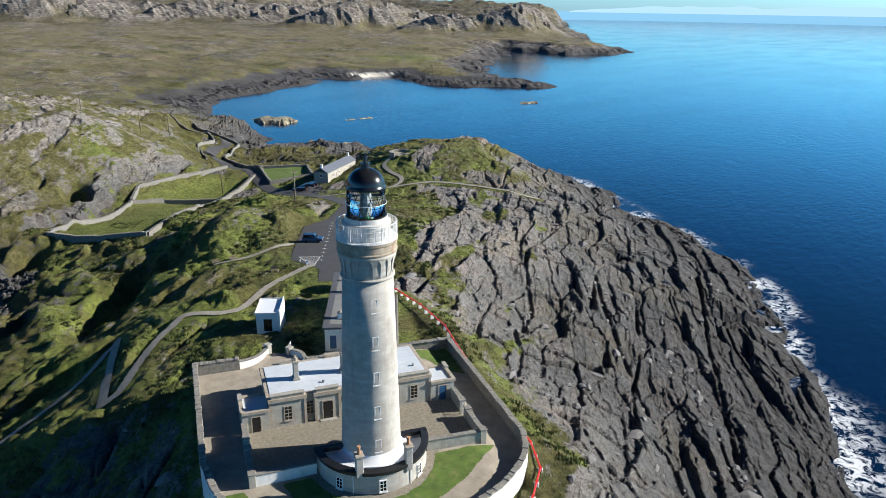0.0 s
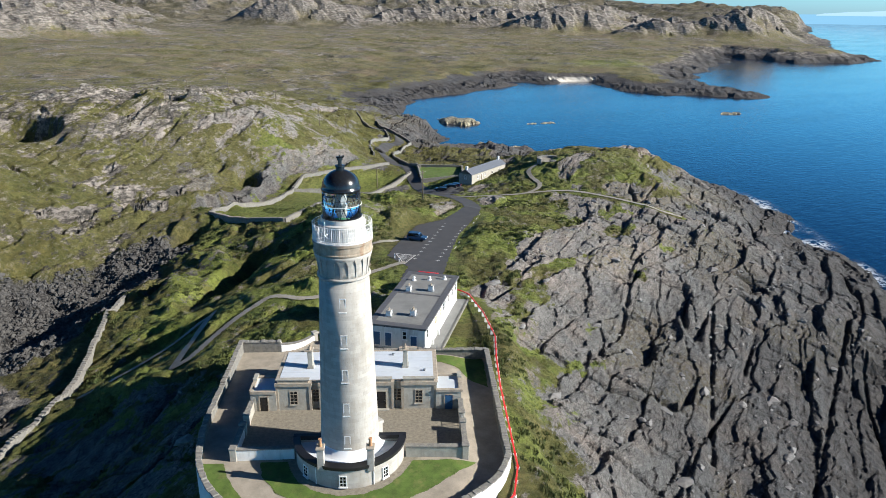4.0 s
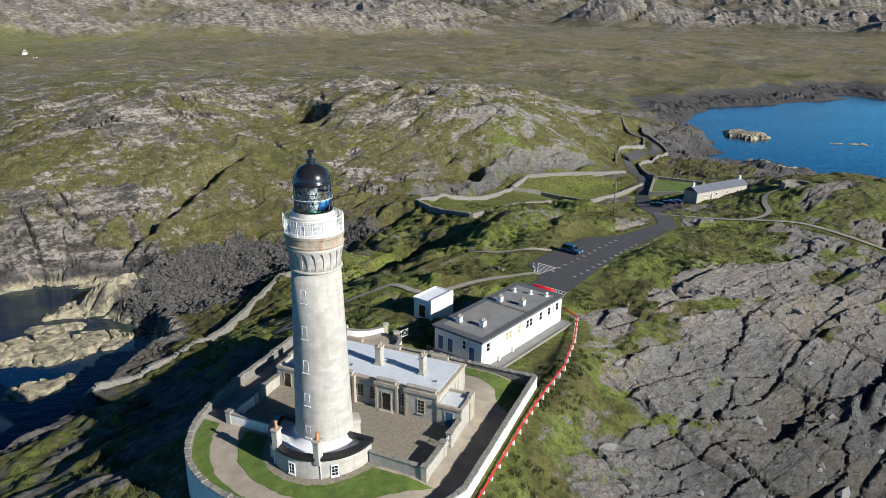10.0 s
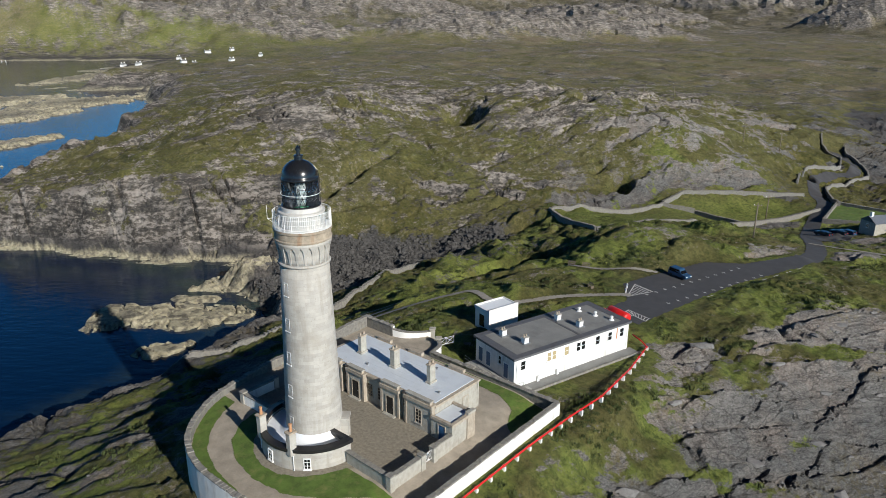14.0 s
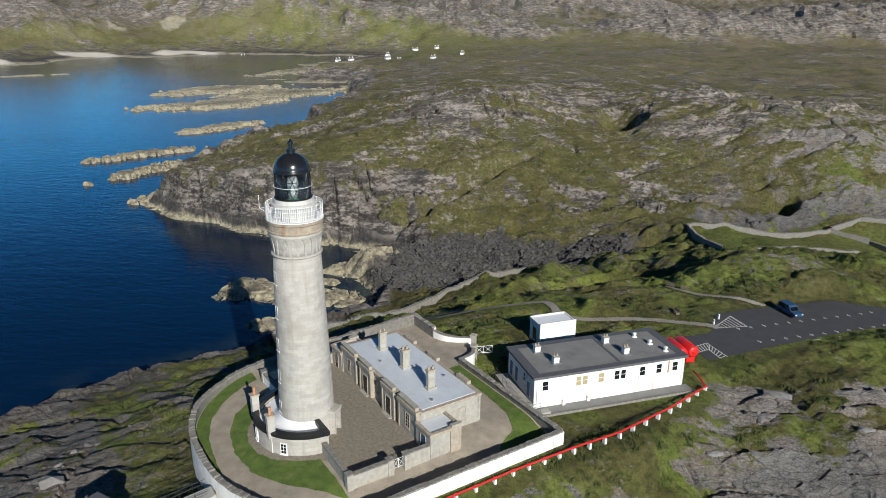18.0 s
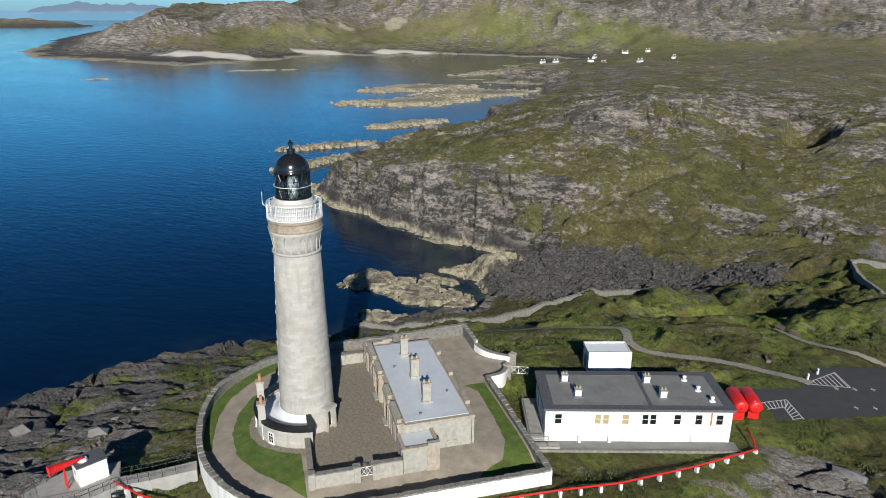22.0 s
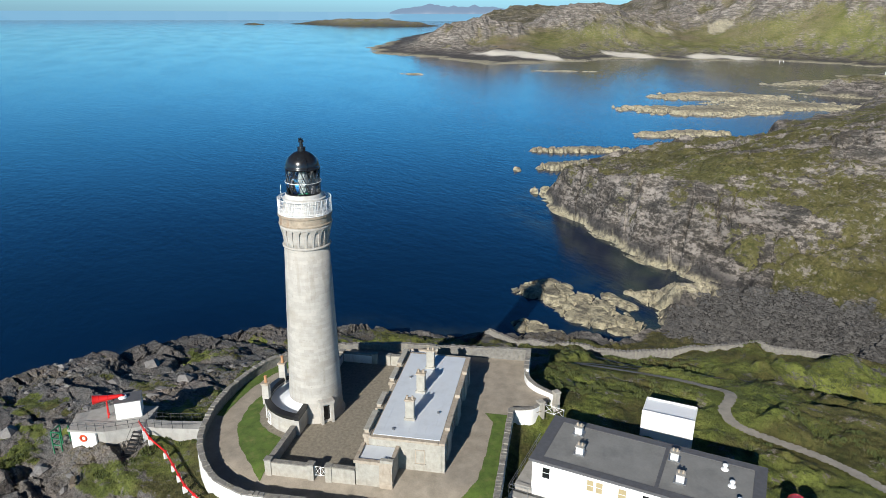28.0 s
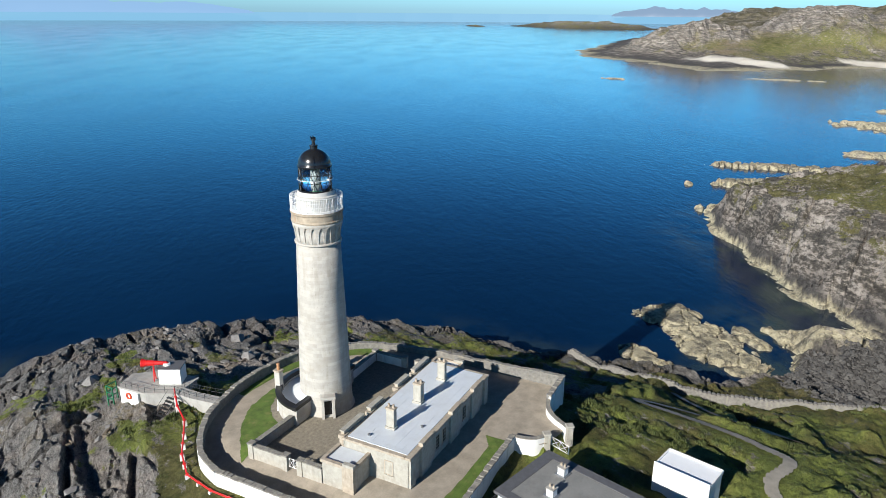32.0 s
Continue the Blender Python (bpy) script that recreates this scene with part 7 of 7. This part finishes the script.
def tufts(name, p, size, material, label, seed, blades=6, slim=0.22):
    """Low clumps of small blades, in one mesh."""
    rng = np.random.RandomState(seed)
    n = len(p)
    z = land(p[:, 0], p[:, 1])[0]
    big = size * rng.uniform(0.6, 1.4, (n, 1))
    a = rng.uniform(0, 6.283, (n, blades))
    r = big * np.sqrt(rng.uniform(0, 1, (n, blades)))
    top = z[:, None] + 0.75 * np.sqrt(np.maximum(big**2 - 0.8 * r**2, 0.0)) * rng.uniform(0.6, 1.0, (n, blades))
    cx, cy = p[:, 0:1] + r * np.cos(a), p[:, 1:2] + r * np.sin(a)
    b = rng.uniform(0, 6.283, (n, blades))
    w = slim * big
    low = np.maximum(top - 0.9 * big, z[:, None] - 0.08)
    v0 = np.stack([cx - w * np.sin(b), cy + w * np.cos(b), low], -1)
    v1 = np.stack([cx + w * np.sin(b), cy - w * np.cos(b), low], -1)
    v2 = np.stack([cx + 0.6 * w * np.cos(b), cy + 0.6 * w * np.sin(b), top], -1)
    co = np.stack([v0, v1, v2], 2).reshape(-1, 3)
    me = bpy.data.meshes.new(name)
    me.vertices.add(len(co))
    me.vertices.foreach_set("co", co.astype(np.float32).ravel())
    me.loops.add(len(co))
    me.loops.foreach_set("vertex_index", np.arange(len(co), dtype=np.int32))
    me.polygons.add(len(co) // 3)
    me.polygons.foreach_set("loop_start", np.arange(0, len(co), 3, dtype=np.int32))
    me.polygons.foreach_set("loop_total", np.full(len(co) // 3, 3, dtype=np.int32))
    me.update(calc_edges=True)
    me.materials.append(material)
    return tagged(new(name, me), label, "grass", kind="stuff")


G_TUFT = island_material("rough_grass", (0.045, 0.068, 0.013), (0.105, 0.130, 0.028))
G_DARK = island_material("heather_clump", (0.040, 0.056, 0.014), (0.105, 0.125, 0.034))
p = scatter(30000, (-60, -45, 100, 170), lambda x, y, z, m: (m["rock"] < 0.5) & (z > SEA + 6), 11)[:14000]
tufts("rough_grass", p, 0.24, G_TUFT, "rough olive grass tufts over the headland", 12)
p = scatter(40000, (-60, -45, 60, 150), lambda x, y, z, m: (m["rock"] < 0.45) & (z > SEA + 6) & (fbm(x / 14, y / 14, 3, 91) > 0.16), 13)[:2200]
tufts("heather", p, 0.55, G_DARK, "dark heather and bracken clumps", 14, 40, 0.13)


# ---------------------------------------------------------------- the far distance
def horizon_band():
    # added upright ring; the far sea's hazy brightness is a glow in its colour
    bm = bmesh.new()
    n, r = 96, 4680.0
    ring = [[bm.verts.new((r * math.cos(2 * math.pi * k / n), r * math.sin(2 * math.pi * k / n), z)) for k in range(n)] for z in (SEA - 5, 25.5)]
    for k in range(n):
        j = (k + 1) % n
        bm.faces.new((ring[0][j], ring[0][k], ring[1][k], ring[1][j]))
    tagged(part("backdrop", bm, glow_material("far_sea_glow", (0.20, 0.43, 0.63), 1.0)), "glowing pale blue backdrop ring for the far sea", "distance", kind="structure")


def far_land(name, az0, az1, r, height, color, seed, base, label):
    """A silhouette of land on the horizon, between two bearings; its haze blue is a glow, not lit colour."""
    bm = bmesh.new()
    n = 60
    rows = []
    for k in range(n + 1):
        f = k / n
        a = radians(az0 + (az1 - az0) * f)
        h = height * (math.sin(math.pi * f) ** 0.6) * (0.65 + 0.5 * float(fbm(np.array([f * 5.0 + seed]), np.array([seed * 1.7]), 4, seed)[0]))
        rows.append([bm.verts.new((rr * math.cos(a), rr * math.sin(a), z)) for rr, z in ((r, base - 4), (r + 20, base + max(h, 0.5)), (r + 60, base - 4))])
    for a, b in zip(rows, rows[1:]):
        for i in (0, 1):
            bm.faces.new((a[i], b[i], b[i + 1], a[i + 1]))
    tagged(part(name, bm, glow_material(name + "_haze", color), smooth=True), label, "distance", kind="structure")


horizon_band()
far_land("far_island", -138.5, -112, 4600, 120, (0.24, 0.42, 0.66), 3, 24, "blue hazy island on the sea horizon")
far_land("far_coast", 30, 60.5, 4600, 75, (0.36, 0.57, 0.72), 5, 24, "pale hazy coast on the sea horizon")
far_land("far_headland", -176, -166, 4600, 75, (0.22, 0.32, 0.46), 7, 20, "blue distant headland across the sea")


def low_island(cx, cy, a, b, turn, h, seed):
    nx, ny = 60, 20
    u, v = np.meshgrid(np.linspace(-1.2, 1.2, nx), np.linspace(-1.2, 1.2, ny))
    q = np.hypot(u, v) + 0.25 * fbm(u * 3 + seed, v * 3, 4, seed)
    z = SEA - 2 + (h + 2) * (1 - step(0.2, 1.0, q)) * (0.7 + 0.6 * fbm(u * 2.5, v * 2 + seed, 4, seed + 1))
    c, s = math.cos(turn), math.sin(turn)
    x, y = cx + u * a * c - v * b * s, cy + u * a * s + v * b * c
    ones = np.ones_like(x)
    masks = dict(rock=ones * 0.55, sand=0 * x, turf=0 * x, shingle=0 * x, umber=0 * x, wet=(z < SEA + 4) * 0.8, pale=0 * x)
    tagged(sheet("low_island", [(x, y, z, masks)], M_GROUND), "low rocky island far across the sea", "island", kind="structure")


low_island(-3250, -930, 470, 120, 1.25, 34, 4)
low_island(-3150, -1430, 90, 30, 1.25, 8, 9)
